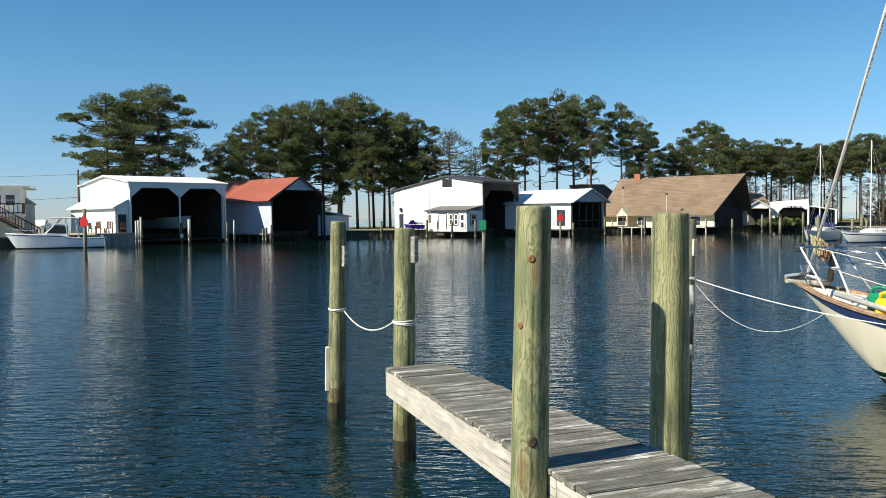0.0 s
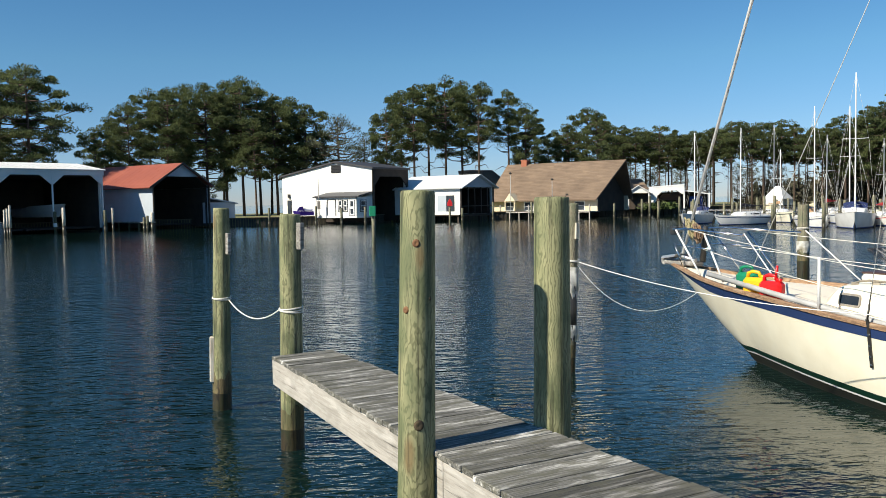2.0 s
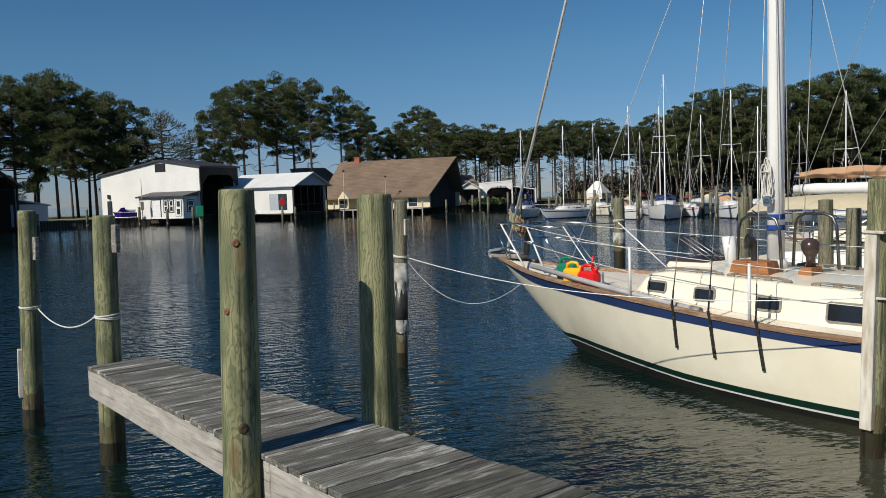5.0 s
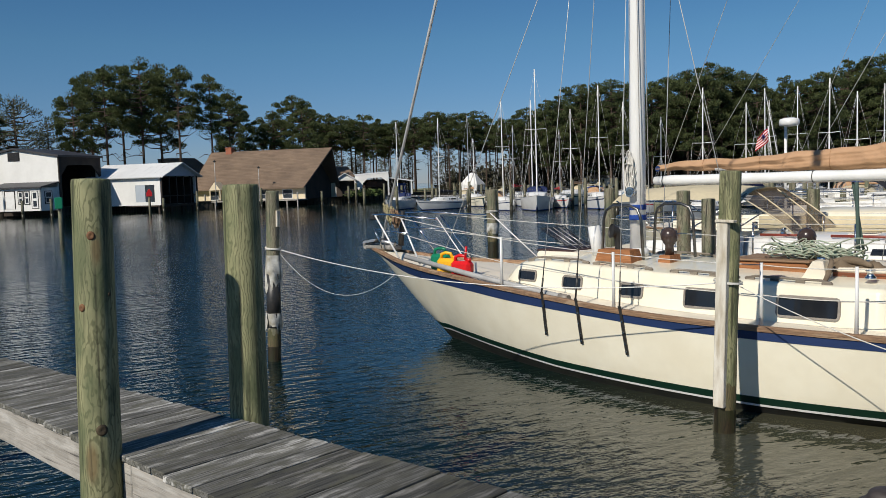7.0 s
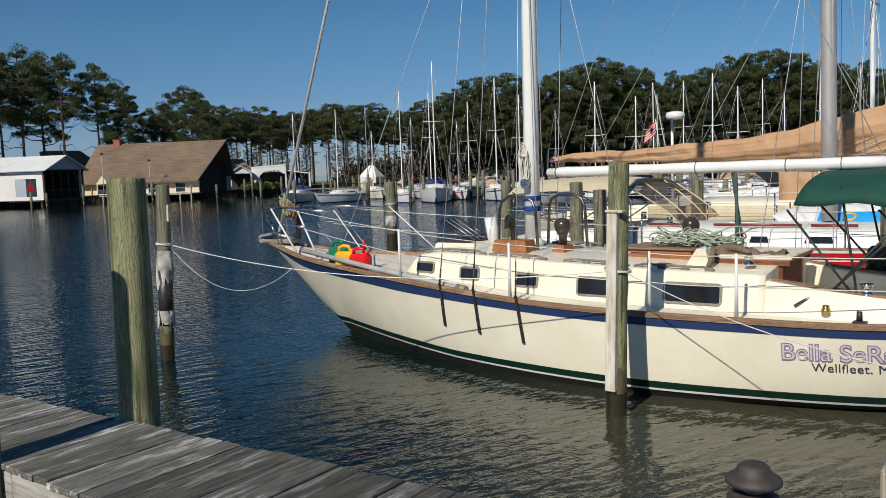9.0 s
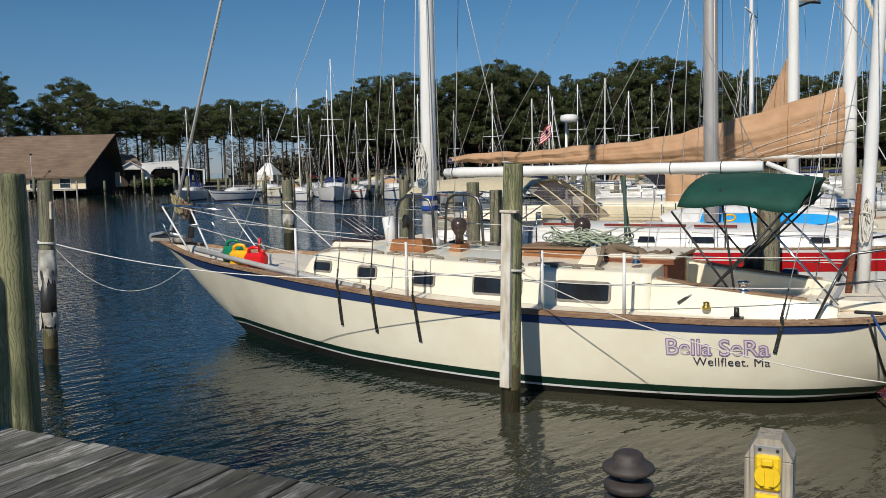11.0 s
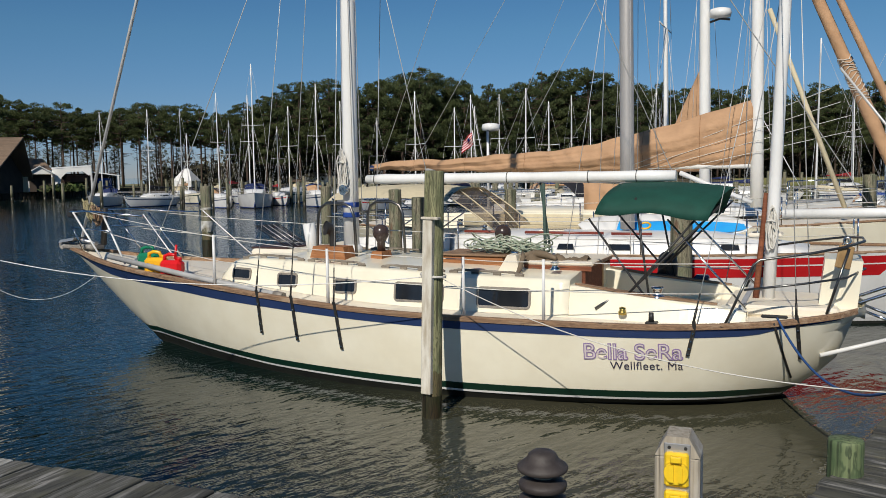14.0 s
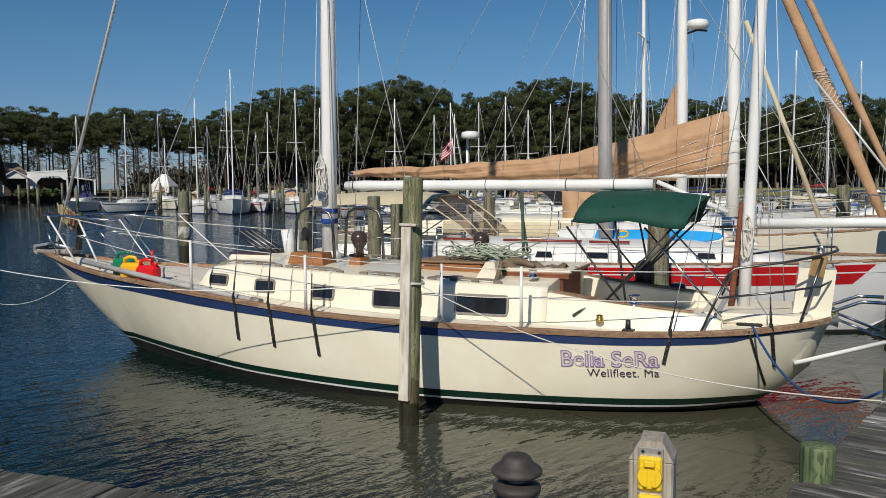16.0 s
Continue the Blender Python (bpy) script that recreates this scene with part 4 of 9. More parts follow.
# lean-to room on its side
DK = 1.40
S = Shape()
side_wall(S, 0.3, 11.8, DK, 4.05, -1.4, 0.15, [(8.6, 9.6, 2.1, 3.1)])
hole_wall(S, -1.4, -0.02, DK, 4.05, 0.3, 0.15, [(-1.14, -0.26, DK + 0.04, 3.3)])
S.prism([(-1.4, 0.3, 4.05), (-0.02, 0.3, 4.05), (-0.02, 0.3, 4.75)], (0, 0.15, 0))
part("lean_to_wall", S, SIDING, H, "white wall of the lean-to room")
house_window(H, 8.6, 9.6, 2.1, 3.1, -1.4, side=True)
S = Shape()
ribbed(S, (-1.75, 0.1, 3.88), (-1.75, 12.1, 3.88), (-0.02, 12.1, 4.80), (-0.02, 0.1, 4.80))
metal_roof("lean_to_roof", S, ROOF_WHITE, H)
S = Shape()
for a, b, lo, hi in ((-1.24, -1.14, DK, 3.4), (-0.26, -0.16, DK, 3.4), (-1.14, -0.26, 3.3, 3.4)):
    S.box(a, b, 0.26, 0.42, lo, hi)
fr = part("door_frame", S, TRIM_WHITE, H, "white frame of the lean-to doorway")
S = Shape()
S.box(-1.14, -0.26, 0.40, 0.44, DK + 0.04, 3.3)
part("screen_door", S, TRIM_BLACK, fr, "black screen door")
S = Shape()
S.box(-4.0, 0.30, -0.85, 7.5, DK - 0.15, DK, 0.02)
deck_ = part("porch_deck", S, GREY_WOOD, H, "grey timber porch deck above a board face")
for i in range(14):
    S = Shape()
    S.box(-3.98 + i * 0.304, -3.70 + i * 0.304, -0.82 + 0.03 * (i % 2), -0.74, -0.6, DK - 0.16)
    part("face_board", S, GREY_WOOD, deck_)

# red-roofed boathouse
H = thing("boathouse", "boathouse with a rust-red metal roof and pale blue walls", "boathouse", frame_at(-20.0, 98.0, 48))
W, L, ZE, ZR = 8.1, 15.0, 5.05, 7.55
S = Shape()
side_wall(S, 0.0, L, 0.95, ZE, 0, 0.2)
side_wall(S, 0.2, L, 0.6, ZE, W - 0.2, 0.2)
part("wall", S, SIDING_BLUE, H)
# shade of the open bay put into the back wall's colour
S = Shape()
hole_wall(S, 0.2, W - 0.2, 0.6, ZE, L - 0.2, 0.2, [(3.6, 5.6, 1.9, 3.3)])
for i in range(6):
    S.box(3.62 + i * 0.35, 3.74 + i * 0.35, L - 0.2, L - 0.14, 1.9, 3.3)
part("back_wall", S, DARK_WOOD, H, "back wall coloured dark for the bay's shade, with a slatted opening")
zg = ZE + 1.0
hw = (ZR - zg) / (ZR - ZE + 0.1) * W / 2
S = Shape()
S.prism([(W / 2 - hw, -0.05, zg), (W / 2 + hw, -0.05, zg), (W / 2, -0.05, ZR)], (0, 0.2, 0))
part("gable", S, SIDING_BLUE, H)
S = Shape()
S.box(0.02, 0.16, -0.1, -0.005, 0, ZE)
part("front_post", S, DARK_WOOD, H, "dark timber post of the open front")
S = Shape()
S.box(W - 0.18, W - 0.02, -0.06, 0.15, 0, ZE)
part("front_post", S, DARK_WOOD, H, "dark timber post of the open front")
# roof and side boards also carry the bay's shade in their colour
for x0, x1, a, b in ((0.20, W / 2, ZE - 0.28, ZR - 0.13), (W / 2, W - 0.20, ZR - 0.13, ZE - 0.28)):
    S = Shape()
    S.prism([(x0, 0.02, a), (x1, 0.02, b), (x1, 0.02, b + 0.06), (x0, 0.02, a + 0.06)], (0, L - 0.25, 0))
    part("roof_lining", S, DARK_WOOD, H, "boards under the roof, coloured dark for its shade")
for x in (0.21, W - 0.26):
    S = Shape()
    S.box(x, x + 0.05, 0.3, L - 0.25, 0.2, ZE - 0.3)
    part("inner_lining", S, DARK_WOOD, H, "timber boards inside, coloured dark for the bay's shade")
S = Shape()
ribbed(S, (-0.62, -0.4, ZE - 0.37), (-0.62, L, ZE - 0.37), (W / 2, L, ZR), (W / 2, -0.4, ZR))
ribbed(S, (W + 0.35, -0.4, ZE - 0.2), (W + 0.35, L, ZE - 0.2), (W / 2, L, ZR), (W / 2, -0.4, ZR))
metal_roof("roof", S, ROOF_RED, H)
S = Shape()
S.prism([(-0.67, -0.45, ZE - 0.45), (-0.62, -0.45, ZE - 0.2), (W / 2, -0.45, ZR + 0.16), (W + 0.35, -0.45, ZE - 0.02), (W + 0.4, -0.45, ZE - 0.28), (W / 2, -0.45, ZR - 0.08)], (0, 0.06, 0))
part("barge_board", S, TRIM_BLACK, H)
S = Shape()
S.box(W - 0.3, W + 4.4, 0.6, 1.0, 0.5, 3.0)
S.box(W + 4.2, W + 4.4, 1.0, 8, 0.5, 2.6)
S.prism([(W, 0.4, 3.5), (W + 4.7, 0.4, 2.75), (W + 4.7, 0.4, 2.9), (W, 0.4, 3.65)], (0, 8, 0))
part("side_shed", S, SIDING_BLUE, H, "low pale blue shed at the side")
S = Shape()
S.box(0.2, W - 0.2, 3, L - 0.2, 0.4, 0.55)
part("inner_walkway", S, DARK_WOOD, H)
S = Shape()
S.box(-0.9, 0.0, -0.4, L, 0.80, 0.94, 0.02)
walk_ = part("side_walkway", S, GREY_WOOD, H, "narrow grey walkway along the blue wall")
for y in (0.0, 1.6, 3.4, 5.4, 7.6, 10.0):
    S = Shape()
    S.tube([(-0.75, y, -1.0), (-0.75, y, 0.8)], 0.10, 8)
    part("post", S, TIDE, walk_)

# white boathouse with black trim
H = thing("boathouse", "large white boathouse with black roof edge and a small annex", "boathouse", frame_at(4.9, 103.9, 47))
W, L = 7.1, 15.7
LA, ZC, ZA, ZB = 5.9, 6.75, 7.7, 6.15
S = Shape()
S.prism([(0, 0, 0.75), (0, L, 0.75), (0, L, ZB), (0, LA, ZA), (0, 0, ZC)], (0.2, 0, 0))
S.prism([(W - 0.2, 0, 0.75), (W - 0.2, L, 0.75), (W - 0.2, L, ZB), (W - 0.2, LA, ZA), (W - 0.2, 0, ZC)], (0.2, 0, 0))
S.box(0.2, W - 0.2, L - 0.2, L, 0.75, ZB)
part("wall", S, SIDING, H)
S = Shape()
S.prism([(-0.25, -0.35, ZC - 0.02), (-0.25, LA, ZA + 0.02), (-0.25, LA, ZA + 0.24), (-0.25, -0.35, ZC + 0.2)], (W + 0.5, 0, 0))
S.prism([(-0.25, L + 0.3, ZB - 0.02), (-0.25, LA, ZA + 0.02), (-0.25, LA, ZA + 0.24), (-0.25, L + 0.3, ZB + 0.2)], (W + 0.5, 0, 0))
part("roof", S, ROOF_BLACK, H)
S = Shape()
S.box(0.0, W, -0.14, 0.0, ZC - 0.9, ZC)
S.box(0.0, 0.35, -0.14, 0.0, 0, ZC - 0.9)
S.box(W - 0.35, W, -0.14, 0.0, 0, ZC - 0.9)
S.prism([(0.35, -0.12, ZC - 0.9), (1.5, -0.12, ZC - 0.9), (0.35, -0.12, ZC - 2.1)], (0, 0.1, 0))
S.prism([(W - 0.35, -0.12, ZC - 0.9), (W - 1.5, -0.12, ZC - 0.9), (W - 0.35, -0.12, ZC - 2.1)], (0, 0.1, 0))
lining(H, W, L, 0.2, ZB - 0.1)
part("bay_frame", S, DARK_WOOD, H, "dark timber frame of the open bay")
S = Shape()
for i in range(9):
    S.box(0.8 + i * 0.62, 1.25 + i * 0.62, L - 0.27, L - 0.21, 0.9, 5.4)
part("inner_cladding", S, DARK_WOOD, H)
S = Shape()
S.box(-0.06, 0.0, LA - 0.8, LA + 0.8, ZA - 1.25, ZA - 0.25)
for i in range(5):
    S.box(-0.1, -0.06, LA - 0.75, LA + 0.75, ZA - 1.2 + i * 0.2, ZA - 1.1 + i * 0.2)
part("gable_vent", S, TRIM_BLACK, H, "black louvred vent in the gable")
S = Shape()
S.box(-0.07, 0.0, 14.0, 14.75, 1.0, 3.1)
door = part("door", S, TRIM_BLACK, H, "narrow black-framed glass door")
S = Shape()
S.box(-0.09, -0.07, 14.1, 14.65, 1.1, 3.0)
part("pane", S, GLASS_FAR, door)
S = Shape()
S.box(-0.25, 0.0, 14.2, 14.5, 3.4, 3.9)
part("wall_lantern", S, TRIM_BLACK, H)
# annex
AX, AL = 2.6, 7.0
S = Shape()
holes = [(0.55, 1.5, 1.05, 3.0), (1.78, 2.36, 1.6, 2.95), (2.62, 3.20, 1.6, 2.95), (3.75, 5.0, 1.05, 3.0)]
side_wall(S, 0.3, AL, 0.8, 3.35, -AX, 0.15, holes)
hole_wall(S, -AX, 0, 0.8, 3.35, 0.3, 0.15, [(-1.9, -0.9, 1.6, 2.9)])
S.box(-AX, 0, AL - 0.15, AL, 0.8, 3.35)
part("annex_wall", S, SIDING, H)
S = Shape()
S.prism([(-AX - 0.3, -0.05, 3.3), (0.0, -0.05, 3.85), (0.0, -0.05, 4.0), (-AX - 0.3, -0.05, 3.45)], (0, AL + 0.4, 0))
part("annex_roof", S, ROOF_BLACK, H)
for a, b, c, d in holes[1:3]:
    house_window(H, a, b, c, d, -AX, TRIM_BLACK, side=True)
S = Shape()
S.box(-AX - 0.03, -AX + 0.03, 0.55, 1.5, 1.05, 3.0)
door = part("door", S, TRIM_BLACK, H, "black-framed glazed annex door")
S = Shape()
S.box(-AX - 0.05, -AX - 0.031, 0.63, 1.42, 1.1, 2.95)
part("door_leaf", S, TRIM_WHITE, door, "white door leaf")
for lo, hi in ((1.2, 2.0), (2.1, 2.9)):
    S = Shape()
    S.box(-AX - 0.06, -AX - 0.049, 0.80, 1.26, lo + 0.08, hi - 0.08)
    part("pane", S, GLASS_FAR, door)
S = Shape()
S.box(-AX - 0.03, -AX + 0.03, 3.75, 5.0, 1.05, 3.0)
dd_ = part("double_door", S, TRIM_WHITE, H, "plain white double door with black edge")
for a, b, lo, hi in ((3.66, 3.75, 1.05, 3.09), (5.0, 5.09, 1.05, 3.09), (3.75, 5.0, 3.0, 3.09)):
    S = Shape()
    S.box(-AX - 0.05, -AX + 0.02, a, b, lo, hi)
    part("door_edge", S, TRIM_BLACK, dd_, "black door edge")
house_window(H, -1.9, -0.9, 1.6, 2.9, 0.3, TRIM_BLACK)

# small boathouse with white roof
H = thing("boathouse", "small boathouse with a white metal roof and screened porch", "boathouse", frame_at(15.8, 102.8, 47))
W, L, ZE, ZR = 7.6, 10.5, 4.3, 5.85
S = Shape()
side_wall(S, 0.2, L, 0.9, ZE, 0, 0.2, [(1.0, 3.6, 1.3, 3.3)])
side_wall(S, 0.2, L, 0.9, ZE, W - 0.2, 0.2)
S.box(0.2, W - 0.2, L - 0.2, L, 0.9, ZE)
part("wall", S, SIDING, H)
S = Shape()
S.prism([(0, 0, ZE), (W, 0, ZE), (W / 2, 0, ZR)], (0, 0.2, 0))
part("gable", S, SIDING_BLUE, H)
S = Shape()
ribbed(S, (-0.45, -0.5, ZE - 0.18), (-0.45, L, ZE - 0.18), (W / 2, L, ZR), (W / 2, -0.5, ZR))
ribbed(S, (W + 0.45, -0.5, ZE - 0.18), (W + 0.45, L, ZE - 0.18), (W / 2, L, ZR), (W / 2, -0.5, ZR))
metal_roof("roof", S, ROOF_WHITE, H)
S = Shape()
for x in (0, 1.5, 3.0, 4.5, 6.0, W - 0.14):
    S.box(x, x + 0.14, -0.02, 0.12, 0.7, ZE)
S.box(0, W, -0.02, 0.12, 1.9, 2.0)
S.box(0, W, -0.02, 0.12, 0.7, 0.95)
part("porch_frame", S, DARK_WOOD, H)
lining(H, W, L - 3.0, 0.95, ZE - 0.05)
S = Shape()
S.box(0.0, W, 0.4, 4.5, 0.75, 0.9)
for x in (0.3, 2.6, 5.0, W - 0.3):
    S.box(x - 0.12, x + 0.12, 0.5, 0.74, -0.8, 0.75)
part("porch_deck", S, DARK_WOOD, H)
S = Shape()
S.box(0.05, 0.11, 1.0, 2.3, 1.3, 3.3)
part("window", S, GLASS_FAR, H)
S = Shape()
S.box(0.02, 0.1, 2.3, 3.6, 1.3, 3.3)
part("shutter", S, SIDING_BLUE, H)

# shingled house with the prow gable
H = thing("lodge", "lodge with a steep brown shingle roof and cream walls", "house", frame_at(34.3, 106.6, 47))
W, L, ZE, ZR, PROW = 12.0, 17.1, 2.35, 7.6, 1.6
S = Shape()
side_wall(S, 0.3, L - 0.3, 0.9, 2.9, 0.9, 0.2, [(a, a + 1.3, 1.1, 2.2) for a in (2.2, 6.0, 10.0, 13.2)])
side_wall(S, 0.3, L - 0.3, 0.9, 2.9, W - 1.1, 0.2)
S.box(0.9, W - 0.9, L - 0.5, L - 0.3, 0.9, 2.9)
part("wall", S, SIDING_CREAM, H)
for a in (2.2, 6.0, 10.0, 13.2):
    house_window(H, a, a + 1.3, 1.1, 2.2, 0.9, TRIM_WHITE, side=True)
S = Shape()
S.prism([(1.0, 0.9, 0.9), (W - 1.0, 0.9, 0.9), (W - 1.0, 0.9, ZE + 0.6), (W / 2, 0.9, ZR - 0.5), (1.0, 0.9, ZE + 0.6)], (0, 0.2, 0))
part("gable_wall", S, DARK_WOOD, H, "dark timber gable wall in the shade of the prow roof")
for s in (0, 1):
    e, r0 = (0.0 if s == 0 else W), W / 2
    S = Shape()
    S.prism([(e, 0, ZE), (e, L, ZE), (r0, L, ZR), (r0, -PROW, ZR)], (0.0, 0, 0.16))
    roof = part("roof_slope", S, SHINGLE, H)
    S = Shape()
    courses = 26
    for i in range(courses):
        u0, u1 = i / courses, (i + 1) / courses + 0.006
        a0, a1 = e + (r0 - e) * u0, e + (r0 - e) * u1
        z0, z1 = ZE + (ZR - ZE) * u0 + 0.17, ZE + (ZR - ZE) * u1 + 0.17
        front0, front1 = -PROW * u0, -PROW * u1
        k, y = 0, front0
        while y < L - 0.05:
            y2 = min(L, y + 1.1 + 0.5 * ((i * 7 + k * 3) % 5) / 5)
            S.add([(a0, y, z0 + 0.035), (a0, y2, z0 + 0.035), (a1, y2, z1), (a1, max(y, front1) if k else front1, z1), (a0, y, z0), (a0, y2, z0)],
                  [(0, 1, 2, 3), (4, 5, 1, 0)])
            y, k = y2, k + 1
    tagged(part("shingles", S, SHINGLE, roof), kind="stuff")
S = Shape()
S.box(W / 2 - 0.45, W / 2 + 0.45, 13.6, 14.5, ZR - 0.7, ZR + 0.65)
S.box(W / 2 - 0.52, W / 2 + 0.52, 13.53, 14.57, ZR + 0.65, ZR + 0.78)
part("chimney", S, BRICK, H)
S = Shape()
S.prism([(-0.9, 11.8, 2.4), (-0.9, 13.6, 2.4), (-0.9, 12.7, 3.5)], (1.6, 0, 0))
for y in (11.9, 13.4):
    S.box(-0.85, -0.72, y, y + 0.12, 0.95, 2.4)
part("porch_hood", S, SIDING_CREAM, H)
S = Shape()
S.box(-2.0, 0.9, 0, L, 0.8, 0.95)
for i in range(12):
    S.box(-2.0, -1.85, i * 1.5, i * 1.5 + 0.15, -0.8, 1.9 if i % 3 == 0 else 0.8)
part("wharf_deck", S, GREY_WOOD, H)

# open shed and small houses to the right of the lodge
H = thing("open_shed", "open white boat shed with an arched front", "shed", frame_at(*spot(21.1, 126), -23))
S = Shape()
S.prism([(0.3, 0, 3.95), (5.3, 0, 4.22), (5.3, 0, 4.40), (0.3, 0, 4.12)], (0, 6, 0))
part("roof", S, ROOF_WHITE, H)
S = Shape()
S.prism([(5.3, 0.4, 3.42), (8.9, 0.4, 2.85), (8.9, 0.4, 2.98), (5.3, 0.4, 3.56)], (0, 6, 0))
part("lean_to_roof", S, ROOF_WHITE, H)
for x, z in ((0.35, 3.95), (5.15, 3.95), (8.6, 2.88)):
    for y in (0.1, 5.6):
        S = Shape()
        S.box(x, x + 0.22, y, y + 0.22, 0.9, z)
        part("post", S, SIDING, H)
S = Shape()
S.prism([(0.5, 0.05, 3.95), (5.3, 0.05, 4.22), (5.3, 0.05, 3.0), (4.9, 0.05, 3.0), (4.2, 0.05, 3.55), (2.2, 0.05, 3.45), (1.5, 0.05, 2.75), (1.1, 0.05, 0.95), (0.75, 0.05, 0.95)], (0, 0.15, 0))
part("arched_panel", S, SIDING, H, "white boarded arch over the open front")
S = Shape()
S.box(1.8, 5.0, 3.0, 5.4, 0.9, 2.3)
part("stored_cabin", S, DARK_WOOD, H, "dark cabin inside the shed")
S = Shape()
S.prism([(1.5, 1.6, 2.15), (5.2, 1.6, 2.15), (4.7, 3.4, 3.0), (2.2, 3.4, 3.0)], (0, 1.6, 0.08))
part("cabin_roof", S, mat("rusty_brown_tin", (0.16, 0.085, 0.06), (0.11, 0.06, 0.045), 0.6, 0.8), H, "rusty brown tin roof under the arch")
S = Shape()
S.box(0.4, 8.7, 5.85, 6.0, 0.9, 3.3)
part("back_wall", S, DARK_WOOD, H)
S = Shape()
S.box(6.0, 7.9, 2.5, 2.7, 1.0, 2.6, 0.05)
part("tarpaulin", S, CANVAS_BLUE, H, "blue tarpaulin hung under the lean-to")
H = thing("cottage", "low dark boathouse with a pale gable and roof edge", "house", frame_at(*spot(19.85, 125), -20))
S = Shape()
S.box(0.2, 3.1, 1.2, 5, 0.9, 3.2)
part("wall", S, DARK_WOOD, H)
S = Shape()
S.prism([(-0.1, 0, 3.25), (3.3, 0, 3.25), (1.6, 0, 4.25)], (0, 0.12, 0))
part("gable", S, SIDING, H)
for a, b in (((-0.3, 3.12), (1.6, 4.27)), ((1.6, 4.27), (3.5, 3.12))):
    S = Shape()
    S.prism([(a[0], -0.3, a[1]), (b[0], -0.3, b[1]), (b[0], -0.3, b[1] + 0.12), (a[0], -0.3, a[1] + 0.12)], (0, 5.6, 0))
    part("roof_slope", S, ROOF_WHITE, H)
for x in (0.1, 2.95):
    S = Shape()
    S.box(x, x + 0.16, 0.0, 0.16, 0.9, 3.2)
    part("post", S, SIDING, H)
H = thing("cottage", "brown-roofed cottage behind the boat sheds", "house", frame_at(*spot(19.2, 136), -20))
S = Shape()
S.box(0, 4.6, 0, 4, 0.9, 4.0)
part("wall", S, SIDING_CREAM, H)
S = Shape()
S.prism([(-0.3, -0.4, 3.9), (5.0, -0.4, 3.9), (3.6, 2.0, 5.6), (0.6, 2.0, 5.6)], (0, 2.4, 0))
part("roof", S, SHINGLE, H)
H = thing("cottage", "distant house with a brown roof among the pines", "house", frame_at(*spot(9.6, 132), 20))
S = Shape()
S.box(0, 6, 0, 6, 0.9, 5)
part("wall", S, SIDING, H)
S = Shape()
S.prism([(-0.6, -0.5, 5), (6.6, -0.5, 5), (5.2, 3, 7.5), (0.8, 3, 7.5)], (0, 3.5, 0))
part("roof", S, SHINGLE, H)
H = thing("cottage", "white cottage with a grey roof behind the docks", "house", frame_at(*spot(36.3, 153), -40))
S = Shape()
S.box(0, 7, 0, 5, 0.9, 2.3)
part("wall", S, SIDING, H)
S = Shape()
S.prism([(-0.5, -0.5, 2.3), (7.5, -0.5, 2.3), (3.5, -0.5, 3.2)], (0, 6, 0))
part("roof", S, mat("grey_shingle", (0.22, 0.20, 0.18), (0.16, 0.15, 0.14), 0.5, 0.9), H)

# ---- finger pier and main dock ----
DECK_Z = 1.04


def pier_left(y):
    return 0.69 - 0.345 * (y - 5.02)


def pier_right(y):
    return 1.30 - 0.415 * (y - 5.77)


AX = Vector((0.36, -0.933, 0)).normalized()         # from the pier's outer end to the dock
CR = Vector((0.933, 0.36, 0)).normalized()          # along a deck board
pier = thing("finger_pier", "narrow tapering finger pier of weathered grey boards on piles", "pier", kind="structure")


def cross(p, c, f, at_zero):
    """Where the line p + s c meets x = f(y)."""
    s0, s1 = -3.0, 3.0
    for _ in range(50):
        s = (s0 + s1) / 2
        q = p + c * s
        if (q.x - f(q.y) < 0):
            s0 = s
        else:
            s1 = s
    return s


R, BOARD_PICK = random.Random(8), random.Random(3)
end = Vector((-0.36, 8.80, 0))
i, dist = 0, 0.0
while dist < 8.3:
    wdt = 0.138 + R.uniform(-0.006, 0.006)
    p = end + AX * (dist + wdt / 2)
    a, b = cross(p, CR, pier_left, 0) - R.uniform(0.022, 0.038), cross(p, CR, pier_right, 0) + R.uniform(0.0, 0.018)
    S = Shape()
    S.box(0, b - a, -wdt / 2, wdt / 2, -0.038, 0, 0.005)
    # darker boards turn up more often towards the shore
    ob = part("deck_board", S, DECK_DARK if BOARD_PICK.random() < min(0.85, (4.95 - p.y) / 0.9) else DECK, pier)
    q = p + CR * a
    ob.matrix_world = Matrix(((CR.x, -CR.y, 0, q.x), (CR.y, CR.x, 0, q.y), (0, 0, 1, DECK_Z + R.uniform(-0.006, 0.004)), (0, 0, 0, 1))) @ pose(0, 0, 0, R.uniform(-.6, .6), R.uniform(-.2, .2), R.uniform(-.3, .3))
    dist += wdt + R.uniform(0.006, 0.014)
    i += 1


def beam(p, q, t, z0, z1, name, material, parent, label="", bevel=0.006):
    """A plank on edge from p to q, t thick to its left."""
    p, q = Vector((*p, 0)), Vector((*q, 0))
    d = (q - p)
    l = d.length
    d.normalize()
    S = Shape()
    S.box(0, l, 0, t, z0, z1, bevel)
    ob = part(name, S, material, parent, label)
    ob.matrix_world = Matrix(((d.x, -d.y, 0, p.x), (d.y, d.x, 0, p.y), (0, 0, 1, 0), (0, 0, 0, 1)))
    return ob


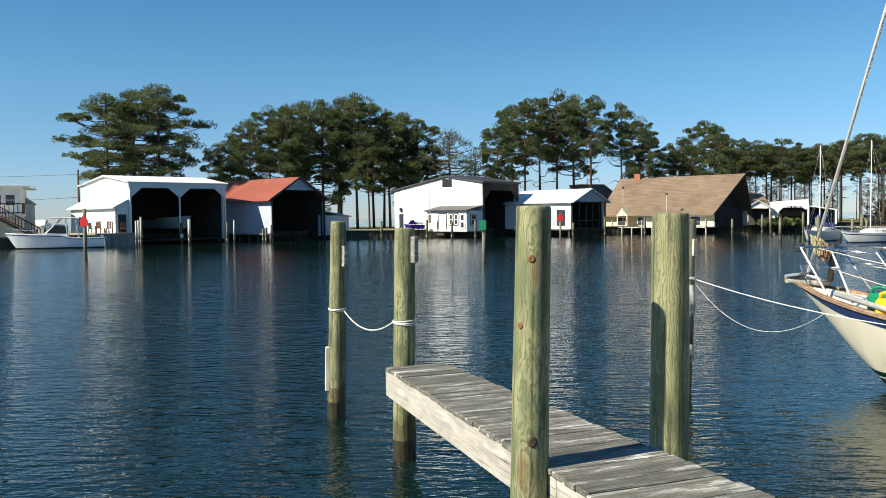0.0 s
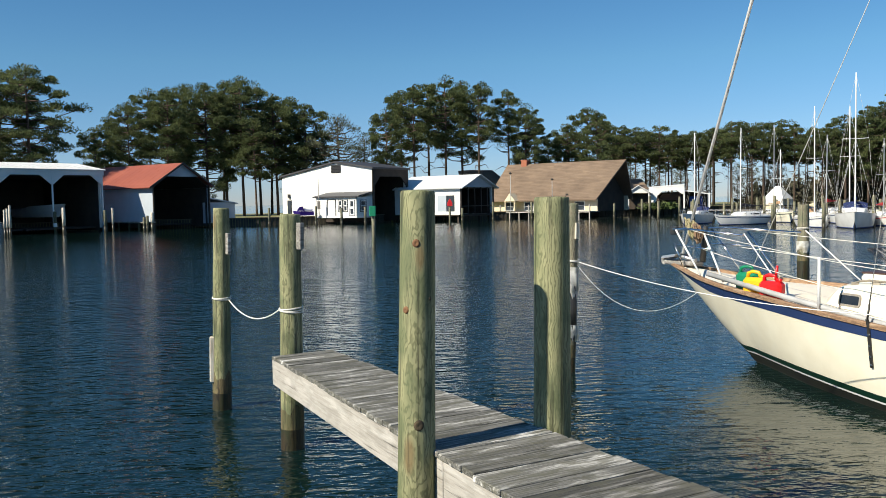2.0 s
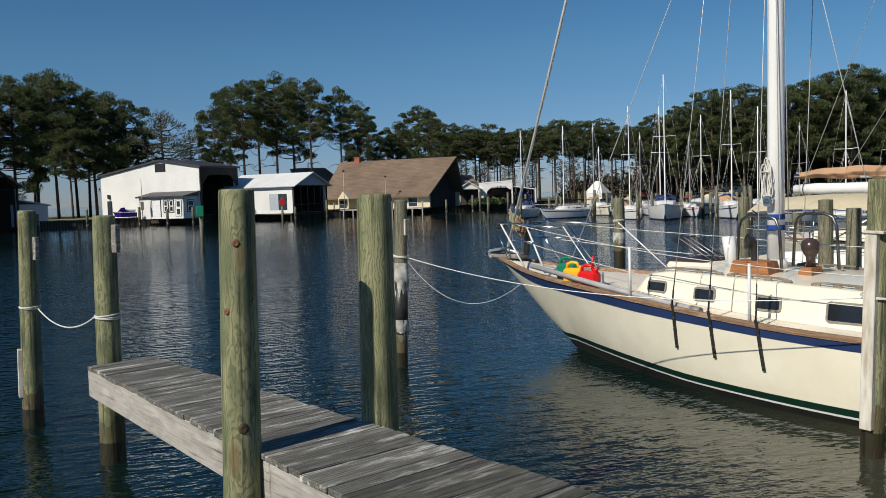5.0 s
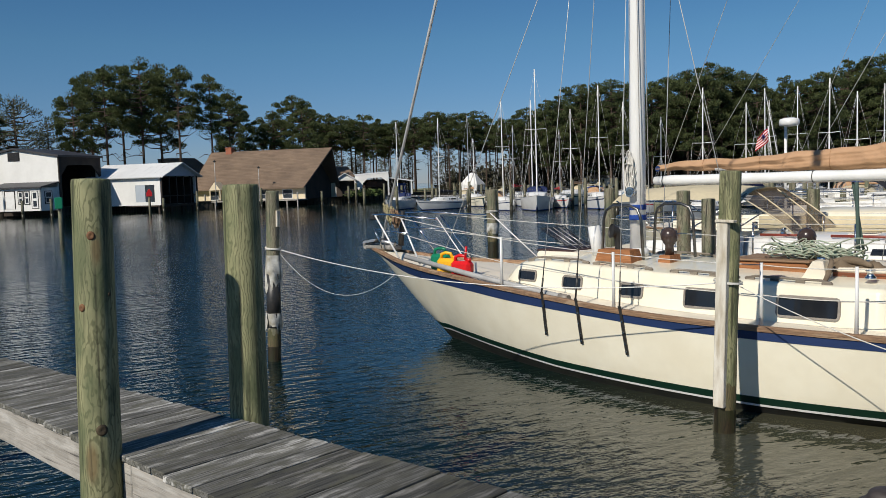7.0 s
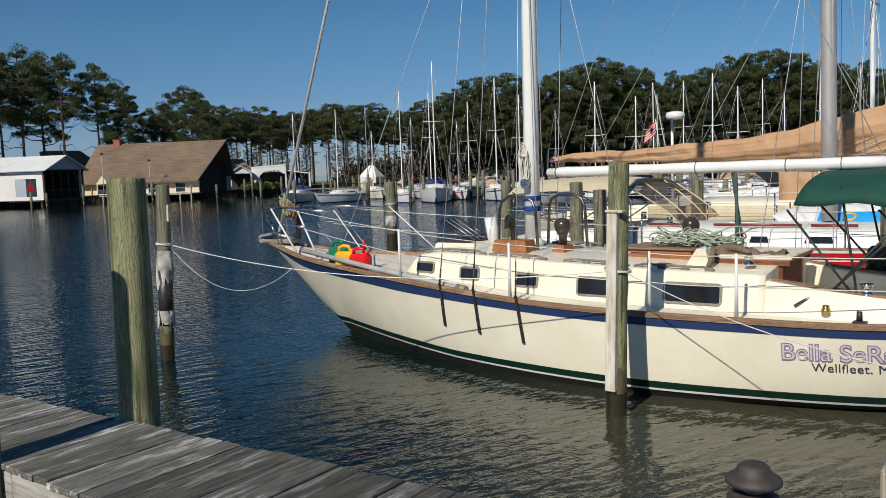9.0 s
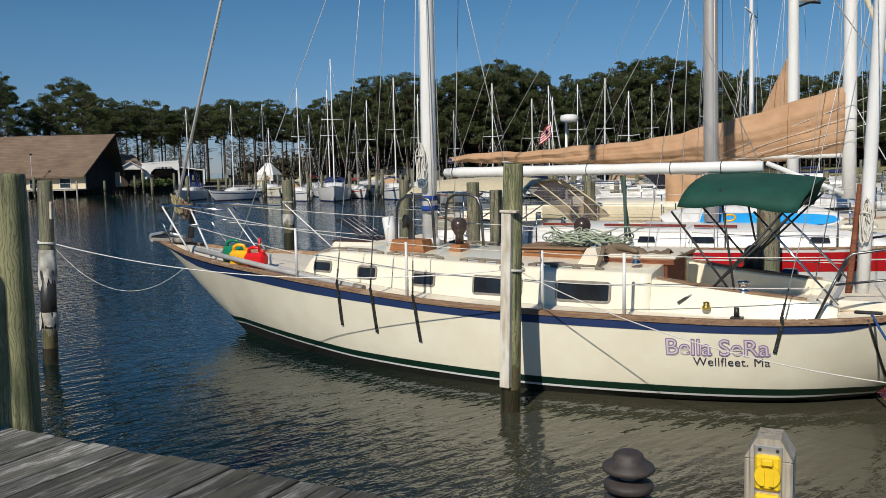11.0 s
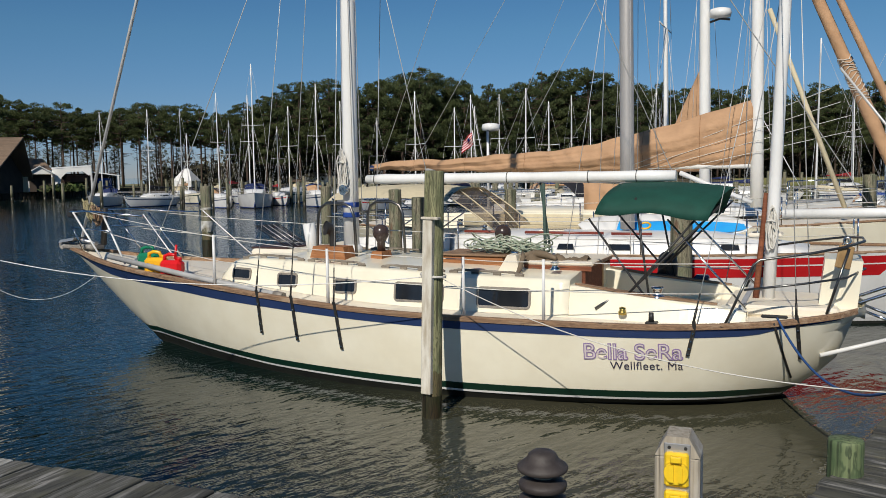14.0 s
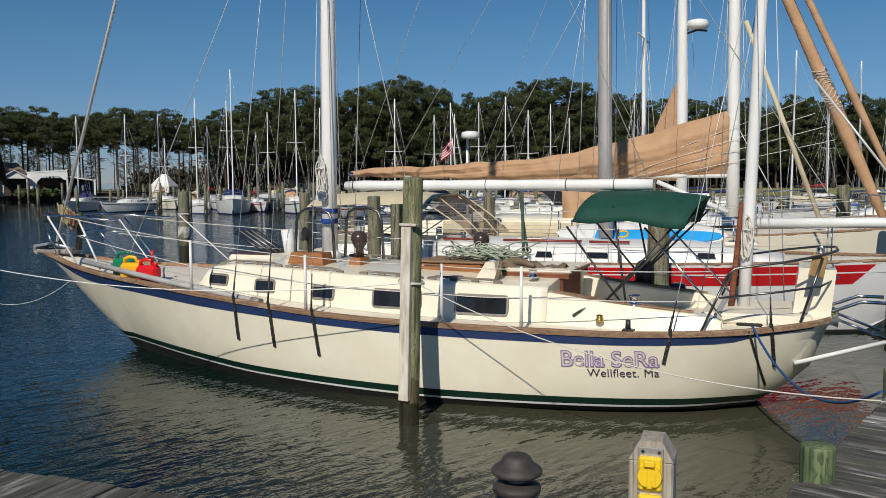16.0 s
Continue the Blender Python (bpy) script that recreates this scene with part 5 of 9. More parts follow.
zt = DECK_Z - 0.04
beam((pier_left(8.78) - 0.018, 8.78), (pier_left(5.05) - 0.018, 5.05), 0.05, zt - 0.27, zt - 0.002, "stringer", STRINGER, pier, "pale sun-bleached side stringer")
beam((pier_left(5.04) - 0.018, 5.04), (pier_left(1.0) - 0.018, 1.0), 0.05, zt - 0.27, zt - 0.002, "stringer", STRINGER, pier)
beam((pier_right(1.0) - 0.03, 1.0), (pier_right(8.75) - 0.03, 8.75), 0.05, zt - 0.27, zt, "stringer", STRINGER, pier)
beam((pier_right(8.79) - 0.03, 8.79), (pier_left(8.74) + 0.02, 8.74), 0.05, zt - 0.27, zt, "end_stringer", STRINGER, pier)
beam((pier_right(5.5) + 0.0, 5.5), (pier_left(5.2) - 0.0, 5.2), 0.06, zt - 0.48, zt - 0.275, "cross_beam", GREY_WOOD, pier)

# main dock under the camera
dock = thing("main_dock", "wide main dock of weathered grey boards", "dock", kind="structure")
ED = Vector((1.0, 0.072, 0)).normalized()           # along its outer edge
ND = Vector((-ED.y, ED.x, 0))
E0 = Vector((4.2, 1.318, 0))
for i in range(112):
    s = -7.5 + i * 0.15
    q = E0 + ED * s
    S = Shape()
    S.box(-2.9, 0.0, -0.07, 0.07, -0.038, 0, 0.005)
    # beyond one metre right of E0 four boards in five are paler
    ob = part("deck_board", S, DECK if s > 1.0 and BOARD_PICK.random() < 0.8 else DECK_DARK, dock)
    ob.matrix_world = Matrix(((ND.x, -ND.y, 0, q.x), (ND.y, ND.x, 0, q.y), (0, 0, 1, DECK_Z + R.uniform(-0.006, 0.004)), (0, 0, 0, 1))) @ pose(R.uniform(-0.01, 0.015), 0, 0, R.uniform(-.5, .5), 0, R.uniform(-.3, .3))
for off in (-0.03, -1.4, -2.8):
    a, b = E0 + ED * -7.6 + ND * off, E0 + ED * 9.4 + ND * off
    beam(b.xy, a.xy, 0.06, zt - 0.3, zt - 0.003, "joist", GREY_WOOD, dock)


for s in (-7.0, -3.5, 0.6, 4.0, 8.0):
    for off in (-0.35, -2.5):
        q = E0 + ED * s + ND * off
        S = Shape()
        S.tube([(q.x, q.y, -1.4), (q.x, q.y, zt - 0.30)], 0.12, 12)
        part("dock_pile", S, PILE_WET, dock, "dark pile under the dock")


def pile(x, y, top, r, label, material=PILE, head=(0, 0), wet=0.22, group="pier piles", thin=0.95):
    """A round timber pile with an uneven, tapering shaft, weathered top and dark tidal foot; its head stands off its foot by head."""
    turn = Matrix.Rotation(radians((x * 211 + y * 97) % 360), 4, "Z")
    t = thing("timber_pile", label, "piling", Matrix.Translation((x, y, 0)) @ Vector((0, 0, 1)).rotation_difference(Vector((*head, top))).to_matrix().to_4x4() @ turn, group)
    Q = random.Random(int(1000 * (x + 3 * y)))
    n, rows = 28, 22
    ph = [Q.uniform(0, 6.28) for _ in range(6)]

    def ring(z, k=1.0):
        o = []
        for j in range(n):
            a = 2 * math.pi * j / n
            rr = r * k * (1 - (1 - thin) * z / top) * (1 + 0.012 * math.sin(2 * a + ph[0] + z) + 0.01 * math.sin(3 * a + ph[1] - 2 * z) + 0.006 * math.sin(5 * a + ph[2] + 5 * z))
            o.append((rr * math.cos(a), rr * math.sin(a), z))
        return o
    S = Shape()
    lo_, hi_ = wet, min(wet + 0.22, top - 0.2)
    rg = [ring(lo_ + (hi_ - lo_) * i / 4, 1.004) for i in range(5)]
    rg[4] = [(p[0], p[1], p[2] + 0.05 * math.sin(3 * 2 * math.pi * j / n + ph[3]) + 0.03 * math.sin(7 * 2 * math.pi * j / n + ph[4])) for j, p in enumerate(rg[4])]
    S.add([p for q_ in rg for p in q_], [(i * n + j, i * n + (j + 1) % n, (i + 1) * n + (j + 1) % n, (i + 1) * n + j) for i in range(4) for j in range(n)], True)
    part("tide_stain", S, TIDE, t, "brown tide stain round the pile")
    S = Shape()
    zs = [wet + (top - 0.03 - wet) * i / rows for i in range(rows + 1)]
    rings = [ring(z) for z in zs] + [ring(top - 0.008, 0.985), ring(top, 0.94), ring(top + 0.004, 0.5)]
    P = [p for rg in rings for p in rg]
    F = [(i * n + j, i * n + (j + 1) % n, (i + 1) * n + (j + 1) % n, (i + 1) * n + j) for i in range(len(rings) - 1) for j in range(n)]
    S.add(P, F, True)
    S.f.append(tuple((len(rings) - 1) * n + j for j in range(n)))
    S.s.append(False)
    part("shaft", S, material, t)
    S = Shape()
    rings = [ring(z, 1.015) for z in (-1.6, -0.5, 0.0, wet * 0.6, wet)]
    P = [p for rg in rings for p in rg]
    S.add(P, [(i * n + j, i * n + (j + 1) % n, (i + 1) * n + (j + 1) % n, (i + 1) * n + j) for i in range(4) for j in range(n)], True)
    part("wet_foot", S, PILE_WET, t, "dark wet foot below the tide mark")
    return t


def rope_ring(parent, r, z, turns=2, material=ROPE, rad=0.008, name="rope_wrap"):
    S = Shape()
    for k in range(turns):
        S.tube([(math.cos(a) * (r + rad * 0.7), math.sin(a) * (r + rad * 0.7), z + k * rad * 2.1 + 0.012 * math.sin(a + k)) for a in (2 * math.pi * j / 20 for j in range(20))], rad, 6, closed=True)
    return part(name, S, material, parent)


def knot(parent, r, z, az, size, material):
    """A branch knot on the shaft: a low boss with a ring."""
    S = Shape()
    c = Vector((math.cos(az) * r, math.sin(az) * r, z))
    out = Vector((math.cos(az), math.sin(az), 0))
    side = Vector((-out.y, out.x, 0))
    P = []
    for k, (rr, h) in enumerate(((1.0, -0.010), (0.75, 0.004), (0.45, 0.007), (0.15, 0.002))):
        P += [c + side * (math.cos(a) * rr * size) + Vector((0, 0, math.sin(a) * rr * size * 1.15)) + out * h for a in (2 * math.pi * j / 14 for j in range(14))]
    F = [(i * 14 + j, i * 14 + (j + 1) % 14, i * 14 + 14 + (j + 1) % 14, i * 14 + 14 + j) for i in range(3) for j in range(14)] + [tuple(42 + j for j in range(14))]
    S.add(P, F, True)
    return part("knot", S, material, parent)


KNOT = mat("brown_knot", (0.24, 0.12, 0.05), (0.13, 0.06, 0.03), 30, 0.8)
KNOT_DARK = mat("dark_split", (0.035, 0.026, 0.016), (0.10, 0.075, 0.04), 25, 0.9)
p1 = pile(0.492, 5.19, 2.66, 0.123, "greenish round timber pile with knots at the pier's edge", head=(0.07, 0), thin=0.87)
rz1 = math.radians((0.492 * 211 + 5.19 * 97) % 360)
for z, a, s, m_ in ((2.34, -1.75, 0.027, KNOT), (1.93, -2.35, 0.024, KNOT), (1.22, -1.55, 0.036, KNOT_DARK), (2.0, -0.9, 0.014, KNOT_DARK)):
    knot(p1, 0.1225 - 0.006 * z, z, a - rz1, s, m_)
p2 = pile(1.492, 5.60, 2.605, 0.133, "thick greenish timber pile beside the pier", head=(0.028, 0), thin=0.895)
p3 = pile(-1.427, 10.88, 2.56, 0.121, "greenish mooring pile in open water", head=(0.071, 0), thin=0.80)
p4 = pile(-0.453, 8.97, 2.488, 0.126, "greenish timber pile at the pier's outer end", head=(0.043, 0), thin=0.85)
p5 = pile(3.487, 12.17, 2.525, 0.100, "old mooring pile wrapped in torn white cloth", PILE_OLD, head=(0.08, -0.02), thin=0.95)
p6 = pile(14.15, 23.8, 2.28, 0.175, "thick old mooring pile with a torn white wrap", PILE_OLD, wet=0.58)
rope_ring(p3, 0.108, 1.42)
rope_ring(p4, 0.116, 1.47, 3)


def strip(x0, x1, y0, y1, z0, z1):
    S = Shape()
    S.box(x0, x1, y0, y1, z0, z1, 0.006)
    return S


def facing(parent, name, az, r, w, t, z0, z1, material, label=""):
    """A board fixed to the shaft on the side that faces the bearing az (world degrees, from +x)."""
    S = strip(r - 0.01, r + t, -w / 2, w / 2, z0, z1)
    ob = part(name, S, material, parent, label)
    ob.matrix_parent_inverse = Matrix.Identity(4)
    ob.matrix_basis = Matrix.Rotation(radians(az) - parent.matrix_world.to_euler().z, 4, "Z")
    return ob


facing(p3, "gauge_board", 190, 0.105, 0.11, 0.045, 0.36, 0.93, BOARD_PALE, "narrow white board on the pile")
facing(p3, "cleat_block", -40, 0.11, 0.06, 0.04, 1.98, 2.25, GREY_WOOD)
facing(p4, "cleat_block", -35, 0.11, 0.07, 0.05, 2.12, 2.40, GREY_WOOD)
S = Shape()
S.tube(sag((-1.40 + 0.10, 10.83, 1.41), (-0.43 - 0.11, 8.99, 1.49), 0.17, 18), 0.008, 6)
thing("mooring_rope", "white rope hanging slack between two piles", "rope", shape=S, material=ROPE)


def torn_wrap(parent, r, z0, z1, seed, material):
    """Torn cloth round a pile: a wavy sleeve with a ragged lower hem."""
    Q = random.Random(seed)
    n, rows = 26, 14
    rag = [Q.uniform(0, 0.18) for _ in range(n)]
    rg = []
    for i in range(rows + 1):
        row = []
        for j in range(n):
            a = 2 * math.pi * j / n
            z = z1 - (z1 - z0 - rag[j]) * i / rows
            row.append(((r * 1.06 + 0.012 * math.sin(4 * a + z * 9) + 0.01 * Q.random()) * math.cos(a), (r * 1.06 + 0.012 * math.sin(4 * a + z * 9)) * math.sin(a), z))
        row.append(row[0])
        rg.append(row)
    return part("torn_wrap", Shape().grid(rg), material, parent, "torn white cloth wrap")


WRAP = mat("torn_cloth", (0.62, 0.62, 0.58), (0.30, 0.28, 0.22), 6, 0.9, bump=0.004, bscale=30, fine=0.2)
torn_wrap(p5, 0.103, 1.02, 1.58, 3, WRAP)
torn_wrap(p5, 0.106, 0.44, 0.72, 8, WRAP)
S = Shape()
S.tube([(0, 0, 0.50), (0, 0, 1.30)], 0.1045, 18)
part("rubber_backing", S, BLACK, p5, "black rubber backing under the wrap")
torn_wrap(p6, 0.178, 0.80, 1.18, 4, WRAP)
S = Shape()
S.box(0.09, 0.125, -0.035, 0.035, 2.0, 2.24, 0.006)
fb = part("fender_board", S, BOARD_PALE, p5, "short white board near the pile's head")
fb.matrix_basis = Matrix.Rotation(radians(-60) - p5.matrix_world.to_euler().z, 4, "Z")
rope_ring(p5, 0.104, 1.66, 3)
rope_ring(p6, 0.18, 1.55, 3)

# pile with white rubbing board beside the sailboat
WPX, WPY = 6.36, 6.054
wp = pile(WPX, WPY, 2.60, 0.106, "greenish pile with a white rubbing board against the sailboat", head=(0.048, -0.049), wet=0.24, thin=0.97)
S = strip(0.085, 0.15, -0.056, 0.056, 0.27, 2.10)
ob = part("rubbing_board", S, BOARD_PALE, wp, "peeling white rubbing board")
ob.matrix_parent_inverse = Matrix.Identity(4)
ob.matrix_basis = Matrix.Rotation(radians(-163) - wp.matrix_world.to_euler().z, 4, "Z")
cap_board = part("board_cap", strip(0.08, 0.165, -0.07, 0.125, 2.10, 2.128), BOARD_PALE, wp, "curled white cap on the rubbing board")
cap_board.matrix_basis = ob.matrix_basis.copy()
rope_ring(wp, 0.128, 1.49, 3, rad=0.007)
cutp = pile(4.53, 1.285, 1.215, 0.090, "sawn-off green pile stub at the dock's edge", wood_round("mossy_stub", (0.165, 0.205, 0.095), (0.06, 0.085, 0.04), (0.09, 0.14, 0.06)))

# dock light and power post
LIGHT_BROWN = mat("weathered_brown_metal", (0.038, 0.030, 0.027), (0.060, 0.050, 0.045), 30, 0.62, bump=0.001, bscale=200, fine=0.2)
light = thing("dock_light", "brown mushroom-shaped dock light with louvres", "lamp", pose(1.797, 1.107, DECK_Z) @ Matrix.Diagonal((0.97, 0.97, 0.983, 1)))
S = Shape()
S.lathe([(0.058, 0.0), (0.058, 0.012), (0.024, 0.02), (0.022, 0.70)], 16)
part("stem", S, LIGHT_BROWN, light)
for z in (0.698, 0.737, 0.777):
    S = Shape()
    S.lathe([(0.030, z + 0.016), (0.048, z + 0.010), (0.0605, z + 0.004), (0.062, z), (0.0605, z - 0.011), (0.056, z - 0.013), (0.030, z + 0.006)], 30)
    part("louvre", S, LIGHT_BROWN, light)
S = Shape()
S.lathe([(0.026, 0.68), (0.026, 0.815)], 14)
part("lamp_core", S, mat("frosted_core", (0.30, 0.29, 0.25), None, 5, 0.4), light)
S = Shape()
S.lathe([(0.030, 0.812), (0.060, 0.810), (0.0645, 0.814), (0.0655, 0.820), (0.063, 0.825), (0.050, 0.834), (0.0405, 0.842), (0.039, 0.846), (0.036, 0.853), (0.028, 0.859), (0.015, 0.862), (0.004, 0.863)], 30)
part("cap", S, LIGHT_BROWN, light)

post = thing("power_post", "grey timber power post with yellow outlet covers", "power post", pose(2.40, 1.06, DECK_Z, 0, 0, -157))
S = Shape()
h = 0.765
S.box(-0.064, 0.064, -0.064, 0.064, 0, h - 0.06, 0.006)
S.add([(-.064, -.064, h - .06), (.064, -.064, h - .06), (.064, .064, h - .06), (-.064, .064, h - .06), (-.04, -.032, h), (.064, -.032, h), (.064, .032, h), (-.04, .032, h)],
      [(0, 1, 5, 4), (1, 2, 6, 5), (2, 3, 7, 6), (3, 0, 4, 7), (4, 5, 6, 7)])
part("timber", S, wood_plank("post_timber", (0.42, 0.375, 0.30), (0.27, 0.235, 0.18), (0.54, 0.51, 0.46), 0.05, along="Z", moss=0.22), post)
for z in (h - 0.092, h - 0.205):
    S = Shape()
    S.box(0.065, 0.088, -0.034, 0.034, z - 0.05, z + 0.05, 0.006)
    cover = part("outlet_cover", S, YELLOW_BOX, post, "yellow weatherproof outlet cover")
    S = Shape()
    P = [(0.088 + d, r_ * math.cos(a), z - 0.005 + r_ * math.sin(a)) for d, r_ in ((0, 0.036), (0.010, 0.034)) for a in (2 * math.pi * j / 18 for j in range(18))]
    S.add(P, [(j, (j + 1) % 18, 18 + (j + 1) % 18, 18 + j) for j in range(18)] + [tuple(18 + j for j in range(18))])
    S.box(0.10, 0.112, -0.016, 0.016, z + 0.028, z + 0.046, 0.003)
    S.box(0.10, 0.106, -0.018, -0.006, z - 0.03, z + 0.02)
    S.box(0.10, 0.106, 0.006, 0.018, z - 0.03, z + 0.02)
    part("flap", S, YELLOW_BOX, cover)
S = Shape()
S.box(0.0645, 0.0705, -0.037, 0.037, h - 0.30, h - 0.018, 0.002)
plate = part("metal_plate", S, ALU, post, "dull aluminium box plate behind the covers")
for y in (-0.022, 0.024):
    S = Shape()
    S.tube([(0.070, y, h - 0.03), (0.074, y, h - 0.03)], 0.005, 8)
    part("screw", S, BLACK, plate)

# ---- the cream ketch ----
ROPE_WHITE = mat("new_white_rope", (0.84, 0.83, 0.79), (0.74, 0.72, 0.68), 40, 0.9, bump=0.002, bscale=160)
DARK_TEAK = wood_plank("dark_red_teak", (0.20, 0.065, 0.028), (0.12, 0.038, 0.018), (0.26, 0.09, 0.04), 0.08)
GUN_METAL = mat("dark_metal_tube", (0.16, 0.16, 0.155), None, 20, 0.3, 0.9)
STAY_GREY = mat("grey_foil_stay", (0.74, 0.73, 0.71), (0.64, 0.63, 0.61), 6, 0.5)
BRASS = mat("worn_brass", (0.50, 0.36, 0.10), None, 20, 0.35, 0.9)
def hermite(x, xs, ys):
    """Smooth curve through a short table."""
    if x <= xs[0]:
        return ys[0]
    if x >= xs[-1]:
        return ys[-1]
    i = max(k for k in range(len(xs) - 1) if xs[k] <= x)

    def slope(k):
        if k == 0:
            return (ys[1] - ys[0]) / (xs[1] - xs[0])
        if k == len(xs) - 1:
            return (ys[-1] - ys[-2]) / (xs[-1] - xs[-2])
        return (ys[k + 1] - ys[k - 1]) / (xs[k + 1] - xs[k - 1])
    h = xs[i + 1] - xs[i]
    t = (x - xs[i]) / h
    return ((2 * t ** 3 - 3 * t ** 2 + 1) * ys[i] + (t ** 3 - 2 * t ** 2 + t) * h * slope(i) + (3 * t ** 2 - 2 * t ** 3) * ys[i + 1] + (t ** 3 - t ** 2) * h * slope(i + 1))


class Hull:
    """A yacht's skin in its own frame: x aft from the bow's waterline, y to starboard, z up."""
    def __init__(self, s0, s1, beam, sheer, wl, stem, run, power):
        self.s0, self.s1 = s0, s1
        self.beam_t, self.sheer_t, self.wl_t, self.stem_t, self.run_t, self.power_t = beam, sheer, wl, stem, run, power

    def beam(self, s):
        return max(0.012, hermite(s, *self.beam_t))

    def sheer(self, s):
        return hermite(s, *self.sheer_t)

    def wl(self, s):
        return max(0.0, hermite(s, *self.wl_t))

    def foot(self, s):
        """Lowest point on the centreline."""
        if s < 0.6:
            return hermite(s, *self.stem_t)
        if s > self.run_t[0][0]:
            return hermite(s, *self.run_t)
        return -0.5

    def half(self, s, z):
        b, zs, f, w = self.beam(s), self.sheer(s), self.foot(s), self.wl(s)
        p = hermite(s, *self.power_t)
        if f >= 0 or w <= 0.02:
            u = max(0.0, min(1.0, (z - f) / max(1e-4, zs - f)))
            return b * u ** p
        if z >= 0:
            return w + (b - w) * max(0.0, min(1.0, z / zs)) ** (p * 1.15)
        return w * math.sqrt(max(0.0, 1 - (z / f) ** 2))

    def stations(self, n=64):
        return [self.s0 + (self.s1 - self.s0) * i / n for i in range(n + 1)]

    def band(self, lo, hi, rows=10, proud=0.0, side=0, n=64):
        """The strip of skin between the heights lo(s) and hi(s), both sides (side 0) or one."""
        S = Shape()
        for sg in ((-1, 1) if side == 0 else (side,)):
            R = []
            for s in self.stations(n):
                f = self.foot(s)
                a, b = max(lo(s), f), max(hi(s), f)
                R.append([(s, sg * (self.half(s, a + (b - a) * k / rows) + proud), a + (b - a) * k / rows) for k in range(rows + 1)])
            S.grid(R, flip=sg > 0)
        return S


BOAT = Hull(-2.06, 9.82,
            ([-2.06, -1.6, -1.0, -0.3, 0.5, 1.2, 2.2, 3.5, 4.6, 5.6, 6.8, 7.9, 8.9, 9.42, 9.70, 9.82], [0.03, 0.17, 0.42, 0.67, 0.95, 1.15, 1.38, 1.58, 1.66, 1.67, 1.58, 1.40, 1.13, 0.90, 0.72, 0.55]),
            ([-2.06, -1.5, -0.4, 1.2, 2.2, 3.6, 4.3, 5.3, 6.8, 7.9, 8.9, 9.45, 9.82], [1.50, 1.40, 1.27, 1.19, 1.13, 1.045, 1.005, 0.978, 0.962, 0.955, 0.995, 1.048, 1.095]),
            ([0, 0.6, 1.5, 3.2, 5.3, 7.1, 8.3, 9.1], [0.0, 0.27, 0.66, 1.19, 1.44, 1.17, 0.72, 0.0]),
            ([-2.06, -1.68, -1.28, -0.65, 0.0, 0.6], [1.46, 1.25, 0.94, 0.44, -0.02, -0.5]),
            ([8.4, 9.05, 9.43, 9.63, 9.77, 9.82], [-0.5, 0.0, 0.28, 0.48, 0.76, 0.95]),
            ([-2.06, 0, 2, 5, 8, 9.3, 9.82], [0.75, 0.66, 0.5, 0.36, 0.36, 0.4, 0.4]))
boat = thing("sailing_ketch", "cream sailing ketch with navy sheer stripe and green bimini", "sailboat", pose(6.55, 12.2, 0, 0, 0, math.degrees(math.atan2(-0.94, 0.342))))
Zs = BOAT.sheer


def bow_rise(s):
    """How far the painted waterlines sweep up towards the bow."""
    return lin(s, [0, 1.3, 3, 5.7], [0.085, 0.068, 0.008, -0.008])


part("hull", BOAT.band(lambda s: 0.203 + bow_rise(s), lambda s: Zs(s) - 0.185, 14), GEL, boat, "cream hull topsides")
part("sheer_stripe", BOAT.band(lambda s: Zs(s) - lin(s, [-2, -0.6, 2.2, 4.0, 8.85, 9.0, 9.8], [0.06, 0.19, 0.178, 0.140, 0.135, 0.085, 0.06]), lambda s: Zs(s) - 0.045, 3, 0.007), NAVY, boat, "navy blue sheer stripe")
part("upper_strake", BOAT.band(lambda s: Zs(s) - 0.19, lambda s: Zs(s), 4, 0.0), GEL, boat)
part("boot_stripe", BOAT.band(lambda s: 0.123 + bow_rise(s), lambda s: 0.208 + bow_rise(s), 2, 0.002), BOOT_GREEN, boat, "dark green boot stripe")
part("boot_line", BOAT.band(lambda s: 0.10 + bow_rise(s), lambda s: 0.126 + bow_rise(s), 1, 0.003), GEL_WHITE, boat, "thin white waterline stripe")
part("bottom", BOAT.band(lambda s: -0.5, lambda s: 0.103 + bow_rise(s), 6), BOTTOM, boat, "black underwater hull")
# stern cap
S = Shape()
zz = [BOAT.foot(9.82) + (Zs(9.82) - BOAT.foot(9.82)) * k / 8 for k in range(9)]
S.grid([[(9.82, -BOAT.half(9.82, z), z) for z in zz], [(9.90, -0.25, z) for z in zz], [(9.92, 0, z) for z in zz], [(9.90, 0.25, z) for z in zz], [(9.82, BOAT.half(9.82, z), z) for z in zz]])
part("transom", S, GEL, boat)
# deck and teak cap rail
S = Shape()
rows = []
for s in BOAT.stations(48):
    b, z = BOAT.beam(s) - 0.01, Zs(s) - 0.05
    rows.append([(s, b * k, z + 0.05 * (1 - k * k)) for k in (-1, -0.6, -0.2, 0.2, 0.6, 1)])
part("deck", S.grid(rows), GEL_DECK, boat, "cream painted side decks")
for sg in (-1, 1):
    S = Shape()
    rows = []
    for s in BOAT.stations(72):
        b, z = BOAT.beam(s), Zs(s)
        rows.append([(s, sg * (b + 0.014), z - 0.046), (s, sg * (b + 0.016), z + 0.0), (s, sg * (b + 0.004), z + 0.012), (s, sg * (b - 0.05), z + 0.012), (s, sg * (b - 0.055), z - 0.045)])
    part("cap_rail", S.grid(rows, smooth=False), RAIL_WOOD, boat, "worn teak cap rail")


def cabin_side(s):
    return lin(s, [1.75, 2.2, 3.5, 5.0, 7.0], [0.72, 0.84, 0.98, 1.06, 1.02])


